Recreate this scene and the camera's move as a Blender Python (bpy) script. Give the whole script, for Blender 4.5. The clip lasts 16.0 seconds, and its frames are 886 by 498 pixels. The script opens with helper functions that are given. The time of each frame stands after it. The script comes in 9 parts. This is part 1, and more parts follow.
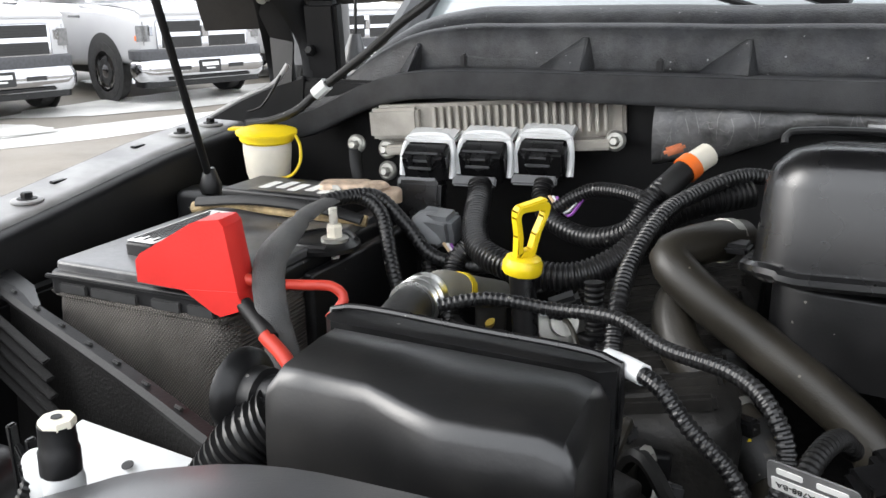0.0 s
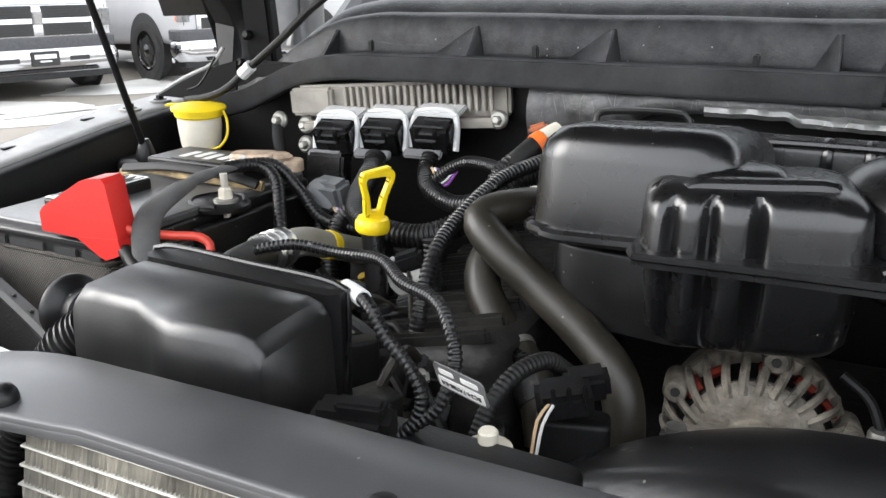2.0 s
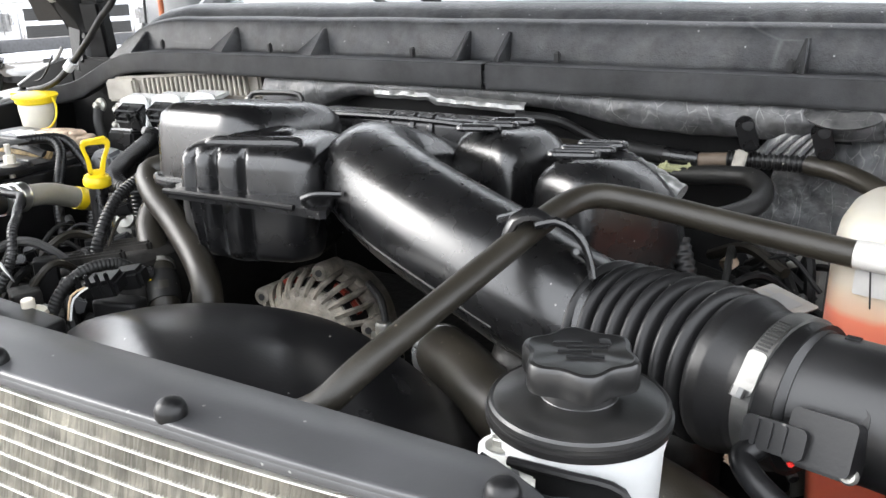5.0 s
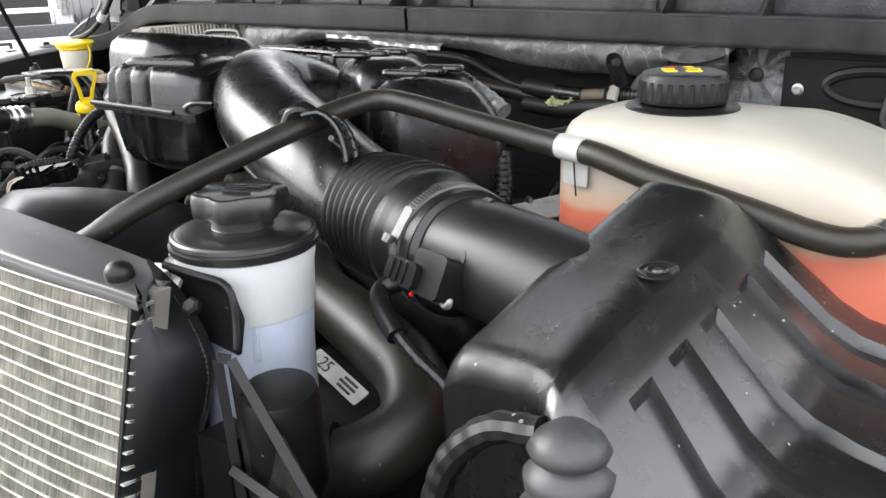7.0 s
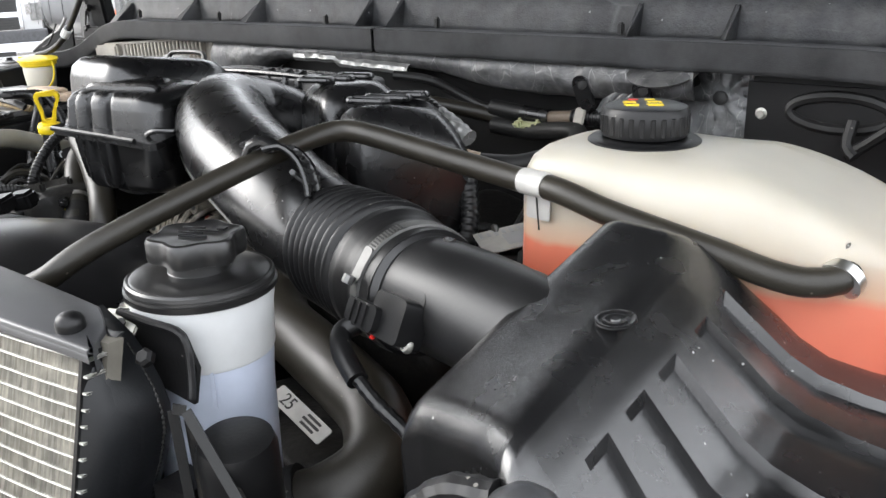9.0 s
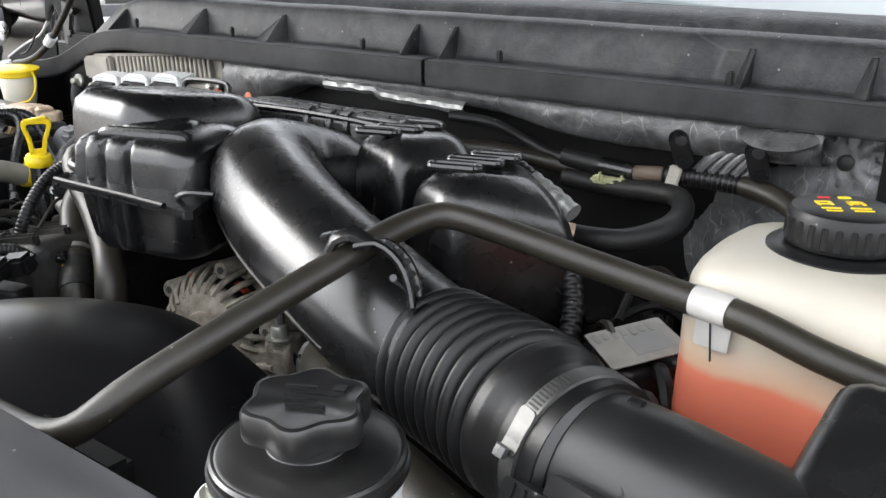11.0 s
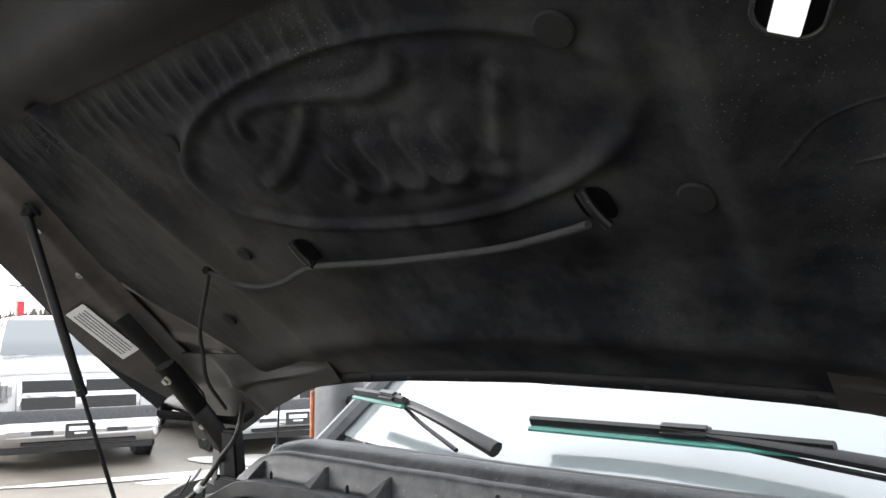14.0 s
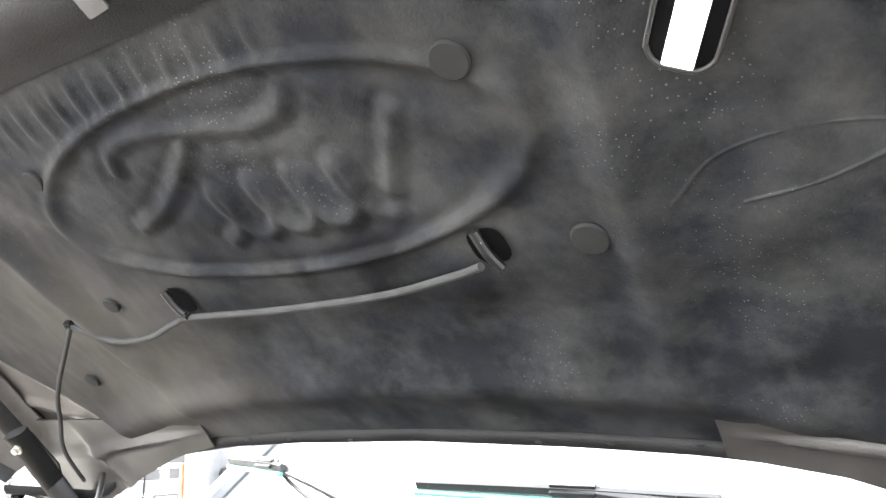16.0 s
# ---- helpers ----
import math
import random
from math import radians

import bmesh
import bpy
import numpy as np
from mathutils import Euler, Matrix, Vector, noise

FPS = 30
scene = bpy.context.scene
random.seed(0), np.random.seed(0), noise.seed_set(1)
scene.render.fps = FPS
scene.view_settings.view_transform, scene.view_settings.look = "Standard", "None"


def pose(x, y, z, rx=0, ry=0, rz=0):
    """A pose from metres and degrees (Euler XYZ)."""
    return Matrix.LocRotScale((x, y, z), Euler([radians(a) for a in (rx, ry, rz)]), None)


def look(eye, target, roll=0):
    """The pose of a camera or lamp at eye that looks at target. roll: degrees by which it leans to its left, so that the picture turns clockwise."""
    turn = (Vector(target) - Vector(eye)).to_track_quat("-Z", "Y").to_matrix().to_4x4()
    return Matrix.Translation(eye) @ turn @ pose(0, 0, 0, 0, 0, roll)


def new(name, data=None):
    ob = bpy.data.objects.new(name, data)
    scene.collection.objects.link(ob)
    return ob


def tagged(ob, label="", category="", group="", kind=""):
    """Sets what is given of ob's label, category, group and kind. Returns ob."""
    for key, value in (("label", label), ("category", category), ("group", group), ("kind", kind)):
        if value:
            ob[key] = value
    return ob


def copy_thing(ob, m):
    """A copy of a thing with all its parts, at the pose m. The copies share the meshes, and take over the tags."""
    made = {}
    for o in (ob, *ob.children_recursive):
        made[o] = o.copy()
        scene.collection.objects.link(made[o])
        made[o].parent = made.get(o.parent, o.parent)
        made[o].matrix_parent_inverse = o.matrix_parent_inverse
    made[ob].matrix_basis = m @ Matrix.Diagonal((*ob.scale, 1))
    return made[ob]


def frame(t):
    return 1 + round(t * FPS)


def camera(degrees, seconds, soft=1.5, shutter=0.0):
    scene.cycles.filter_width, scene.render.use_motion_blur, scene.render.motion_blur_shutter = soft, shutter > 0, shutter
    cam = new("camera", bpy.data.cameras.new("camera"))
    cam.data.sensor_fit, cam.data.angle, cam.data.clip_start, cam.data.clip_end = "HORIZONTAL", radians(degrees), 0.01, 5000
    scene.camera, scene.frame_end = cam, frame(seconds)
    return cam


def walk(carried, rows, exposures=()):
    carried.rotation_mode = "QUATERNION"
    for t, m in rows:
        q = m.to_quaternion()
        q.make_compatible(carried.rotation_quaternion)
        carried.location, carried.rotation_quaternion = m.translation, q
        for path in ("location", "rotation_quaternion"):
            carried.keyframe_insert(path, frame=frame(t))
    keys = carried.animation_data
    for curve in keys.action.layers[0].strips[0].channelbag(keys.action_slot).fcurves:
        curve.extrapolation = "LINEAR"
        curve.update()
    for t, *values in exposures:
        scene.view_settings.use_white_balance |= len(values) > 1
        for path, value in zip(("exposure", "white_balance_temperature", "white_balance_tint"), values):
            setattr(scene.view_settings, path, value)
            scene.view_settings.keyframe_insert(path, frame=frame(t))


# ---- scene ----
cam = camera(55.6, 16.0)
PATH = [
    (0, (0.011, 0.001, 1.63), (-0.732, 1.765, 1.05), -0.3),
    (0.5, (0.036, -0.022, 1.635), (-0.79, 1.697, 1.033), -0.3),
    (1, (0.079, -0.041, 1.641), (-0.744, 1.675, 1.028), -0.0),
    (1.5, (0.143, -0.039, 1.641), (-0.662, 1.686, 1.028), 0.3),
    (2, (0.218, -0.032, 1.642), (-0.612, 1.68, 1.024), 0.0),
    (2.5, (0.294, -0.02, 1.639), (-0.543, 1.684, 1.01), -0.1),
    (3, (0.366, -0.007, 1.627), (-0.498, 1.679, 0.987), -0.4),
    (3.5, (0.446, 0.003, 1.634), (-0.457, 1.667, 0.99), -0.7),
    (4, (0.55, 0.006, 1.64), (-0.389, 1.652, 1.002), -1.2),
    (4.5, (0.645, -0.02, 1.652), (-0.291, 1.631, 1.02), -1.2),
    (5, (0.733, -0.05, 1.663), (-0.217, 1.592, 1.03), -1.2),
    (5.2, (0.769, -0.054, 1.665), (-0.19, 1.584, 1.035), -1.1),
    (7.3, (1.061, 0.01, 1.611), (-0.159, 1.452, 0.954), -1.3),
    (7.5, (1.062, 0.015, 1.611), (-0.158, 1.458, 0.954), -1.2),
    (8, (1.078, 0.021, 1.611), (-0.138, 1.466, 0.953), -1.2),
    (8.2, (1.086, 0.017, 1.615), (-0.127, 1.466, 0.959), -1.3),
    (10.3, (0.901, 0.044, 1.668), (-0.157, 1.604, 1.0), -0.8),
    (10.5, (0.878, 0.056, 1.672), (-0.174, 1.619, 1.001), -0.7),
    (11, (0.853, 0.079, 1.677), (-0.226, 1.621, 0.999), 0.6),
    (11.5, (0.858, 0.079, 1.701), (-0.457, 1.451, 1.078), 0.0),
    (12, (0.895, 0.049, 1.755), (-0.524, 1.377, 1.284), -0.2),
    (12.3, (0.917, 0.018, 1.777), (-0.536, 1.364, 1.5), -0.4),
    (12.5, (0.926, 0.01, 1.792), (-0.549, 1.35, 1.62), -0.4),
    (13, (0.947, -0.021, 1.802), (-0.541, 1.315, 1.778), -0.6),
    (13.5, (0.998, -0.032, 1.81), (-0.482, 1.31, 1.896), -0.4),
    (14, (1.026, -0.034, 1.822), (-0.343, 1.41, 2.027), -0.3),
    (14.5, (1.038, -0.05, 1.838), (-0.2, 1.488, 2.158), -0.6),
    (15, (1.037, -0.039, 1.836), (-0.142, 1.529, 2.228), -0.6),
    (15.5, (1.028, -0.019, 1.826), (-0.111, 1.575, 2.228), -0.7),
    (16, (0.993, -0.007, 1.793), (-0.143, 1.595, 2.172), -0.8),
]
EXPOSURES = [(0, 0.6), (1.5, 0.7), (2, 0.75), (2.5, 1.0), (3, 1.25), (3.5, 1.5), (4, 1.75), (4.5, 1.8), (5, 1.25), (8, 0.95), (10.3, 0.82), (11, 0.88), (11.5, 0.52), (12, 0.2), (13, 0.05), (13.5, -0.1), (14, 0.85), (14.5, 2.3), (15, 3.3), (16, 3.4)]
walk(cam, [(t, look(eye, target, roll)) for t, eye, target, roll in PATH], EXPOSURES)

# ---- daylight: bright overcast, light from the open front and the sides ----
world = bpy.data.worlds.new("overcast_sky")
scene.world = world
world.use_nodes = True
wn = world.node_tree.nodes
wl = world.node_tree.links
sky = wn.new("ShaderNodeTexSky")
sky.sky_type = "NISHITA"
sky.sun_disc = False
SUN_EL, SUN_AZ = 26.0, 248.0
sky.sun_elevation, sky.sun_rotation = radians(SUN_EL), radians(SUN_AZ)
sky.air_density, sky.dust_density = 1.0, 6.0
pale = wn.new("ShaderNodeHueSaturation")
pale.inputs["Saturation"].default_value = 0.18
wl.new(sky.outputs[0], pale.inputs["Color"])
# an even layer of cloud over the clear sky
cloud = wn.new("ShaderNodeMix")
cloud.data_type = "RGBA"
cloud.inputs["Factor"].default_value = 0.6
cloud.inputs["B"].default_value = (19.0, 19.7, 20.9, 1)
wl.new(pale.outputs[0], cloud.inputs["A"])
wl.new(cloud.outputs["Result"], wn["Background"].inputs[0])
wn["Background"].inputs[1].default_value = 0.15
sun = new("sun", bpy.data.lights.new("sun", "SUN"))
sun.data.energy, sun.data.angle, sun.data.color = 0.8, radians(30), (1.0, 0.97, 0.93)
az, el = radians(SUN_AZ), radians(SUN_EL)
sun.matrix_world = look((0, 0, 20), (-math.sin(az) * math.cos(el), -math.cos(az) * math.cos(el), 20 - math.sin(el)))

# ---- materials ----
MATS = {}


def material(name, base, rough=0.5, metal=0.0, vary=0.25, scale=30.0, bump=0.1, fine=400.0, dust=0.0, dust_col=(0.22, 0.2, 0.17), coat=0.0, island=0.0, spec=0.5, stretch=None):
    """A surface with colour variation at two scales, fine relief and an optional film of dust."""
    if name in MATS:
        return MATS[name]
    m = bpy.data.materials.new(name)
    m.use_nodes = True
    n, l = m.node_tree.nodes, m.node_tree.links
    b = n["Principled BSDF"]
    geo = n.new("ShaderNodeTexCoord")
    src = geo.outputs["Object"]
    if stretch:
        mp = n.new("ShaderNodeMapping")
        mp.inputs["Scale"].default_value = stretch
        l.new(src, mp.inputs[0])
        src = mp.outputs[0]
    big = n.new("ShaderNodeTexNoise")
    big.inputs["Scale"].default_value, big.inputs["Detail"].default_value = scale, 6
    small = n.new("ShaderNodeTexNoise")
    small.inputs["Scale"].default_value, small.inputs["Detail"].default_value = fine, 3
    l.new(src, big.inputs["Vector"])
    l.new(src, small.inputs["Vector"])
    ramp = n.new("ShaderNodeMapRange")
    ramp.inputs["From Min"].default_value, ramp.inputs["From Max"].default_value = 0.3, 0.7
    ramp.inputs["To Min"].default_value, ramp.inputs["To Max"].default_value = 1 - vary, 1 + vary
    l.new(big.outputs["Fac"], ramp.inputs["Value"])
    val = n.new("ShaderNodeMix")
    val.data_type, val.blend_type = "RGBA", "MULTIPLY"
    val.inputs["Factor"].default_value = 1.0
    val.inputs["A"].default_value = (*base, 1)
    l.new(ramp.outputs[0], val.inputs["B"])
    col = val.outputs["Result"]
    if island:
        rnd = n.new("ShaderNodeNewGeometry")
        mr = n.new("ShaderNodeMapRange")
        mr.inputs["To Min"].default_value, mr.inputs["To Max"].default_value = 1 - island, 1 + island
        l.new(rnd.outputs["Random Per Island"], mr.inputs["Value"])
        v2 = n.new("ShaderNodeMix")
        v2.data_type, v2.blend_type = "RGBA", "MULTIPLY"
        v2.inputs["Factor"].default_value = 1.0
        l.new(col, v2.inputs["A"])
        l.new(mr.outputs[0], v2.inputs["B"])
        col = v2.outputs["Result"]
    rmap = n.new("ShaderNodeMapRange")
    rmap.inputs["To Min"].default_value, rmap.inputs["To Max"].default_value = max(0.02, rough - 0.08), min(1, rough + 0.1)
    l.new(big.outputs["Fac"], rmap.inputs["Value"])
    l.new(rmap.outputs[0], b.inputs["Roughness"])
    if dust:
        patch = n.new("ShaderNodeTexNoise")
        patch.inputs["Scale"].default_value, patch.inputs["Detail"].default_value, patch.inputs["Roughness"].default_value = scale * 0.45, 10, 0.72
        l.new(src, patch.inputs["Vector"])
        dm = n.new("ShaderNodeMapRange")
        dm.inputs["From Min"].default_value, dm.inputs["From Max"].default_value = 0.42, 0.75
        dm.inputs["To Max"].default_value = dust
        l.new(patch.outputs["Fac"], dm.inputs["Value"])
        mix = n.new("ShaderNodeMix")
        mix.data_type = "RGBA"
        l.new(dm.outputs[0], mix.inputs["Factor"])
        l.new(col, mix.inputs["A"])
        mix.inputs["B"].default_value = (*dust_col, 1)
        col = mix.outputs["Result"]
    l.new(col, b.inputs["Base Color"])
    b.inputs["Metallic"].default_value = metal
    b.inputs["Coat Weight"].default_value = coat
    b.inputs["Specular IOR Level"].default_value = spec
    if bump:
        bp = n.new("ShaderNodeBump")
        bp.inputs["Strength"].default_value, bp.inputs["Distance"].default_value = bump, 0.002
        l.new(small.outputs["Fac"], bp.inputs["Height"])
        l.new(bp.outputs[0], b.inputs["Normal"])
    MATS[name] = m
    return m


gloss_black = material("moulded_black_plastic", (0.005, 0.005, 0.0055), 0.26, vary=0.2, bump=0.03, dust=0.05, dust_col=(0.06, 0.056, 0.05), spec=0.75)
shroud_black = material("dull_sheen_shroud_plastic", (0.007, 0.007, 0.0078), 0.29, vary=0.25, scale=12, bump=0.05, dust=0.1, dust_col=(0.05, 0.048, 0.046), spec=0.7)
satin_black = material("satin_black_plastic", (0.006, 0.006, 0.0065), 0.36, vary=0.3, bump=0.06, dust=0.08, dust_col=(0.05, 0.047, 0.043), spec=0.35)
grain_black = material("grained_black_plastic", (0.007, 0.007, 0.0075), 0.25, vary=0.15, bump=0.10, fine=1500, dust=0.03, dust_col=(0.1, 0.095, 0.09), spec=1.0)
trim_grey = material("weathered_trim_plastic", (0.048, 0.0485, 0.051), 0.36, vary=0.15, bump=0.06, fine=900, dust=0.12, dust_col=(0.06, 0.06, 0.06), spec=0.8)
cowl_grey = material("stained_cowl_plastic", (0.015, 0.0158, 0.018), 0.46, vary=0.7, scale=42, bump=0.35, fine=420, dust=0.6, dust_col=(0.085, 0.085, 0.083), spec=0.4)
lip_grey = material("dull_sealing_lip_plastic", (0.02, 0.0205, 0.022), 0.52, vary=0.5, scale=30, bump=0.2, fine=600, dust=0.45, dust_col=(0.065, 0.065, 0.064), spec=0.35)
dark_metal = material("dark_bay_metal", (0.0035, 0.0035, 0.0038), 0.5, vary=0.4, dust=0.1, dust_col=(0.03, 0.028, 0.026), spec=0.25)
grime = material("grimy_engine_metal", (0.01, 0.0095, 0.009), 0.5, vary=0.6, scale=60, bump=0.6, fine=120, dust=0.25, dust_col=(0.06, 0.054, 0.045), spec=0.35)
hose_rubber = material("brownish_hose_rubber", (0.017, 0.0148, 0.0108), 0.4, spec=0.45, vary=0.25, bump=0.12, fine=700, dust=0.08, dust_col=(0.12, 0.1, 0.08))
rubber = material("black_rubber", (0.008, 0.008, 0.008), 0.5, vary=0.25, bump=0.15, dust=0.08, dust_col=(0.08, 0.075, 0.068), spec=0.35)
conduit = material("black_conduit", (0.006, 0.006, 0.0065), 0.34, vary=0.25, bump=0.04, dust=0.08, dust_col=(0.1, 0.095, 0.085), spec=0.45)
sleeve_cloth = material("grey_cable_sleeve", (0.07, 0.07, 0.07), 0.8, vary=0.25, bump=0.5, fine=900, dust=0.2)
red_plastic = material("red_terminal_plastic", (0.62, 0.025, 0.02), 0.42, vary=0.08, bump=0.08)
red_cable = material("red_cable_rubber", (0.55, 0.05, 0.03), 0.4, vary=0.15, bump=0.05)
yellow_plastic = material("yellow_plastic", (0.82, 0.6, 0.01), 0.38, vary=0.08, bump=0.05, dust=0.06)
natural_plastic = material("natural_white_plastic", (0.66, 0.62, 0.52), 0.4, vary=0.1, bump=0.05, dust=0.15, dust_col=(0.4, 0.36, 0.28))
white_plastic = material("white_plastic", (0.58, 0.59, 0.59), 0.45, vary=0.06, bump=0.05, dust=0.2, dust_col=(0.45, 0.43, 0.4))
front_panel = material("dull_brown_black_panel", (0.005, 0.0048, 0.0048), 0.6, vary=0.4, scale=9, bump=0.4, dust=0.35, dust_col=(0.022, 0.02, 0.0185), spec=0.12)
cast_alu = material("dusty_cast_aluminium", (0.22, 0.2, 0.17), 0.6, metal=0.3, vary=0.6, scale=70, bump=0.8, fine=300, dust=0.8, dust_col=(0.22, 0.185, 0.135))
bright_metal = material("bright_steel", (0.62, 0.62, 0.6), 0.28, metal=1.0, vary=0.12, bump=0.05)
zinc = material("dull_zinc", (0.38, 0.375, 0.345), 0.42, metal=0.8, vary=0.25, bump=0.2, dust=0.2)
copper = material("red_copper_winding", (0.22, 0.03, 0.018), 0.4, metal=0.4, vary=0.3)
bronze = material("corroded_terminal_metal", (0.5, 0.38, 0.28), 0.5, metal=0.5, vary=0.4, scale=90, bump=0.4, dust=0.4, dust_col=(0.5, 0.42, 0.34))
tan_grime = material("tan_corroded_strap", (0.3, 0.22, 0.11), 0.7, vary=0.5, scale=80, bump=0.5, fine=200)
fabric = material("grey_woven_battery_sleeve", (0.145, 0.13, 0.115), 0.85, vary=0.3, scale=20, bump=0.3, dust=0.2, dust_col=(0.16, 0.14, 0.11))
pcm_alu = material("weathered_module_casting", (0.33, 0.31, 0.275), 0.6, metal=0.25, vary=0.25, bump=0.3, dust=0.4, dust_col=(0.36, 0.33, 0.28))
foil = material("scuffed_foil_insulation", (0.06, 0.06, 0.062), 0.42, metal=0.2, vary=0.75, scale=36, bump=0.6, fine=110, dust=0.7, dust_col=(0.16, 0.157, 0.15))
foil_bright = material("bright_torn_foil", (0.24, 0.24, 0.235), 0.42, metal=0.6, vary=0.35, scale=40, bump=0.8, fine=80)
insulation = material("dark_crinkled_insulation", (0.085, 0.087, 0.09), 0.38, metal=0.25, vary=0.6, scale=40, bump=0.55, fine=110, dust=0.5, dust_col=(0.2, 0.2, 0.195))
liner = material("dusty_hood_liner_felt", (0.0036, 0.0040, 0.0054), 0.8, vary=0.85, scale=13, bump=0.4, fine=350, dust=1.0, dust_col=(0.034, 0.034, 0.0325), spec=0.15)
rim_panel = material("dusty_dark_rim_panel", (0.012, 0.011, 0.0102), 0.36, vary=0.4, scale=14, bump=0.2, dust=0.5, dust_col=(0.045, 0.041, 0.036), spec=0.4)
bare_panel = material("dull_dark_hood_panel", (0.035, 0.031, 0.028), 0.34, vary=0.35, scale=9, bump=0.12, dust=0.6, dust_col=(0.13, 0.118, 0.104))
grey_tube = material("grey_washer_tube", (0.026, 0.026, 0.0255), 0.75, vary=0.2, bump=0.1, spec=0.12)
paint_dark = material("dark_glossy_body_paint", (0.016, 0.017, 0.019), 0.36, vary=0.2, bump=0.05, coat=0.1, dust=0.45, dust_col=(0.075, 0.075, 0.075))
paper = material("printed_white_label", (0.72, 0.72, 0.7), 0.5, vary=0.06, bump=0.03)
ink = material("black_print", (0.02, 0.02, 0.02), 0.6, vary=0.1, bump=0.0)
ink_grey = material("grey_print", (0.22, 0.22, 0.22), 0.6, vary=0.1, bump=0.0)
fin_metal = material("dusty_radiator_fins", (0.45, 0.43, 0.38), 0.55, metal=0.3, vary=0.3, scale=60, bump=0.2, dust=0.4, dust_col=(0.24, 0.21, 0.16), island=0.25)
rail_metal = material("pale_core_rail", (0.46, 0.45, 0.41), 0.5, metal=0.3, vary=0.2, bump=0.1)
blue_fluid = material("bluish_translucent_bottle", (0.44, 0.48, 0.57), 0.4, vary=0.1, bump=0.03)
teal = material("green_wiper_rubber", (0.025, 0.15, 0.12), 0.45, vary=0.15)
orange = material("orange_plastic", (0.8, 0.16, 0.02), 0.45, vary=0.1)
# shade of the hood's recesses, put into a near-black colour
material("painted_recess_dark", (0.0022, 0.0022, 0.0024), 0.9, spec=0.03)
material("grimy_card_white", (0.42, 0.41, 0.39), 0.6, vary=0.25, dust=0.3)
material("faded_orange_paint", (0.45, 0.14, 0.06), 0.6, vary=0.4)
green_mark = material("green_paint_mark", (0.02, 0.3, 0.2), 0.5)
purple_wire = material("purple_wire", (0.22, 0.06, 0.3), 0.4)
tan_wire = material("tan_wire", (0.5, 0.36, 0.22), 0.45)
white_paint = material("white_vehicle_paint", (0.45, 0.45, 0.455), 0.2, vary=0.03, bump=0.0, coat=1.0, scale=2)
silver_paint = material("silver_vehicle_paint", (0.55, 0.56, 0.57), 0.25, metal=0.3, vary=0.03, bump=0.0, coat=1.0, scale=2)
beige_paint = material("beige_vehicle_paint", (0.62, 0.55, 0.42), 0.25, vary=0.03, bump=0.0, coat=1.0, scale=2)
chrome = material("chrome", (0.5, 0.505, 0.52), 0.1, metal=1.0, vary=0.03, bump=0.0)
# pickup windshields: reflected sky put into the base colour of dark glass
pale_glass = material("glass_with_painted_sky", (0.11, 0.12, 0.125), 0.05, vary=0.0, bump=0.0, coat=1.0)
dark_glass = material("tinted_glass", (0.02, 0.024, 0.026), 0.06, vary=0.1, bump=0.0, coat=1.0)
lens_glass = material("headlamp_lens", (0.25, 0.25, 0.25), 0.12, metal=0.3, vary=0.2, bump=0.0)
tyre_rubber = material("tyre_rubber", (0.025, 0.025, 0.025), 0.8, vary=0.2, bump=0.4, dust=0.3, dust_col=(0.12, 0.11, 0.1))
far_wood = material("leafless_far_woods", (0.1, 0.085, 0.07), 0.9, vary=0.5, scale=0.3, bump=0.0, island=0.4)
brick = material("far_building_wall", (0.42, 0.36, 0.3), 0.8, vary=0.15, scale=0.5, bump=0.0)
flag_red = material("red_banner_cloth", (0.55, 0.03, 0.04), 0.7, vary=0.1)
milky = material("milky_degas_plastic", (0.42, 0.4, 0.36), 0.35, vary=0.06, scale=10, bump=0.03)
milky.node_tree.nodes["Principled BSDF"].inputs["Subsurface Weight"].default_value = 0.25
milky.node_tree.nodes["Principled BSDF"].inputs["Subsurface Radius"].default_value = (0.02, 0.016, 0.01)

# the bottle's wall: orange where the coolant stands behind it, milky above, with a soft level line
tank_wall = material("milky_wall_half_full", (0.6, 0.57, 0.5), 0.35, vary=0.06, scale=10, bump=0.03)
_n, _l = tank_wall.node_tree.nodes, tank_wall.node_tree.links
_b = _n["Principled BSDF"]
_b.inputs["Subsurface Weight"].default_value = 0.25
_b.inputs["Subsurface Radius"].default_value = (0.02, 0.016, 0.01)
_src = _b.inputs["Base Color"].links[0].from_socket
_tc = _n.new("ShaderNodeTexCoord")
_xyz = _n.new("ShaderNodeSeparateXYZ")
_l.new(_tc.outputs["Object"], _xyz.inputs[0])
_no = _n.new("ShaderNodeTexNoise")
_no.inputs["Scale"].default_value = 18
_l.new(_tc.outputs["Object"], _no.inputs["Vector"])
_wob = _n.new("ShaderNodeMath")
_wob.operation = "MULTIPLY_ADD"
_wob.inputs[1].default_value = 0.02
_l.new(_no.outputs["Fac"], _wob.inputs[0])
_l.new(_xyz.outputs["Z"], _wob.inputs[2])
_lv = _n.new("ShaderNodeValToRGB")
_mr = _n.new("ShaderNodeMapRange")
_mr.inputs["From Min"].default_value, _mr.inputs["From Max"].default_value = 0.06, 0.19
_l.new(_wob.outputs[0], _mr.inputs["Value"])
_l.new(_mr.outputs[0], _lv.inputs["Fac"])
_cr = _lv.color_ramp
_cr.elements[0].position, _cr.elements[0].color = 0.0, (0.55, 0.12, 0.07, 1)
_cr.elements[1].position, _cr.elements[1].color = 1.0, (0.40, 0.378, 0.32, 1)
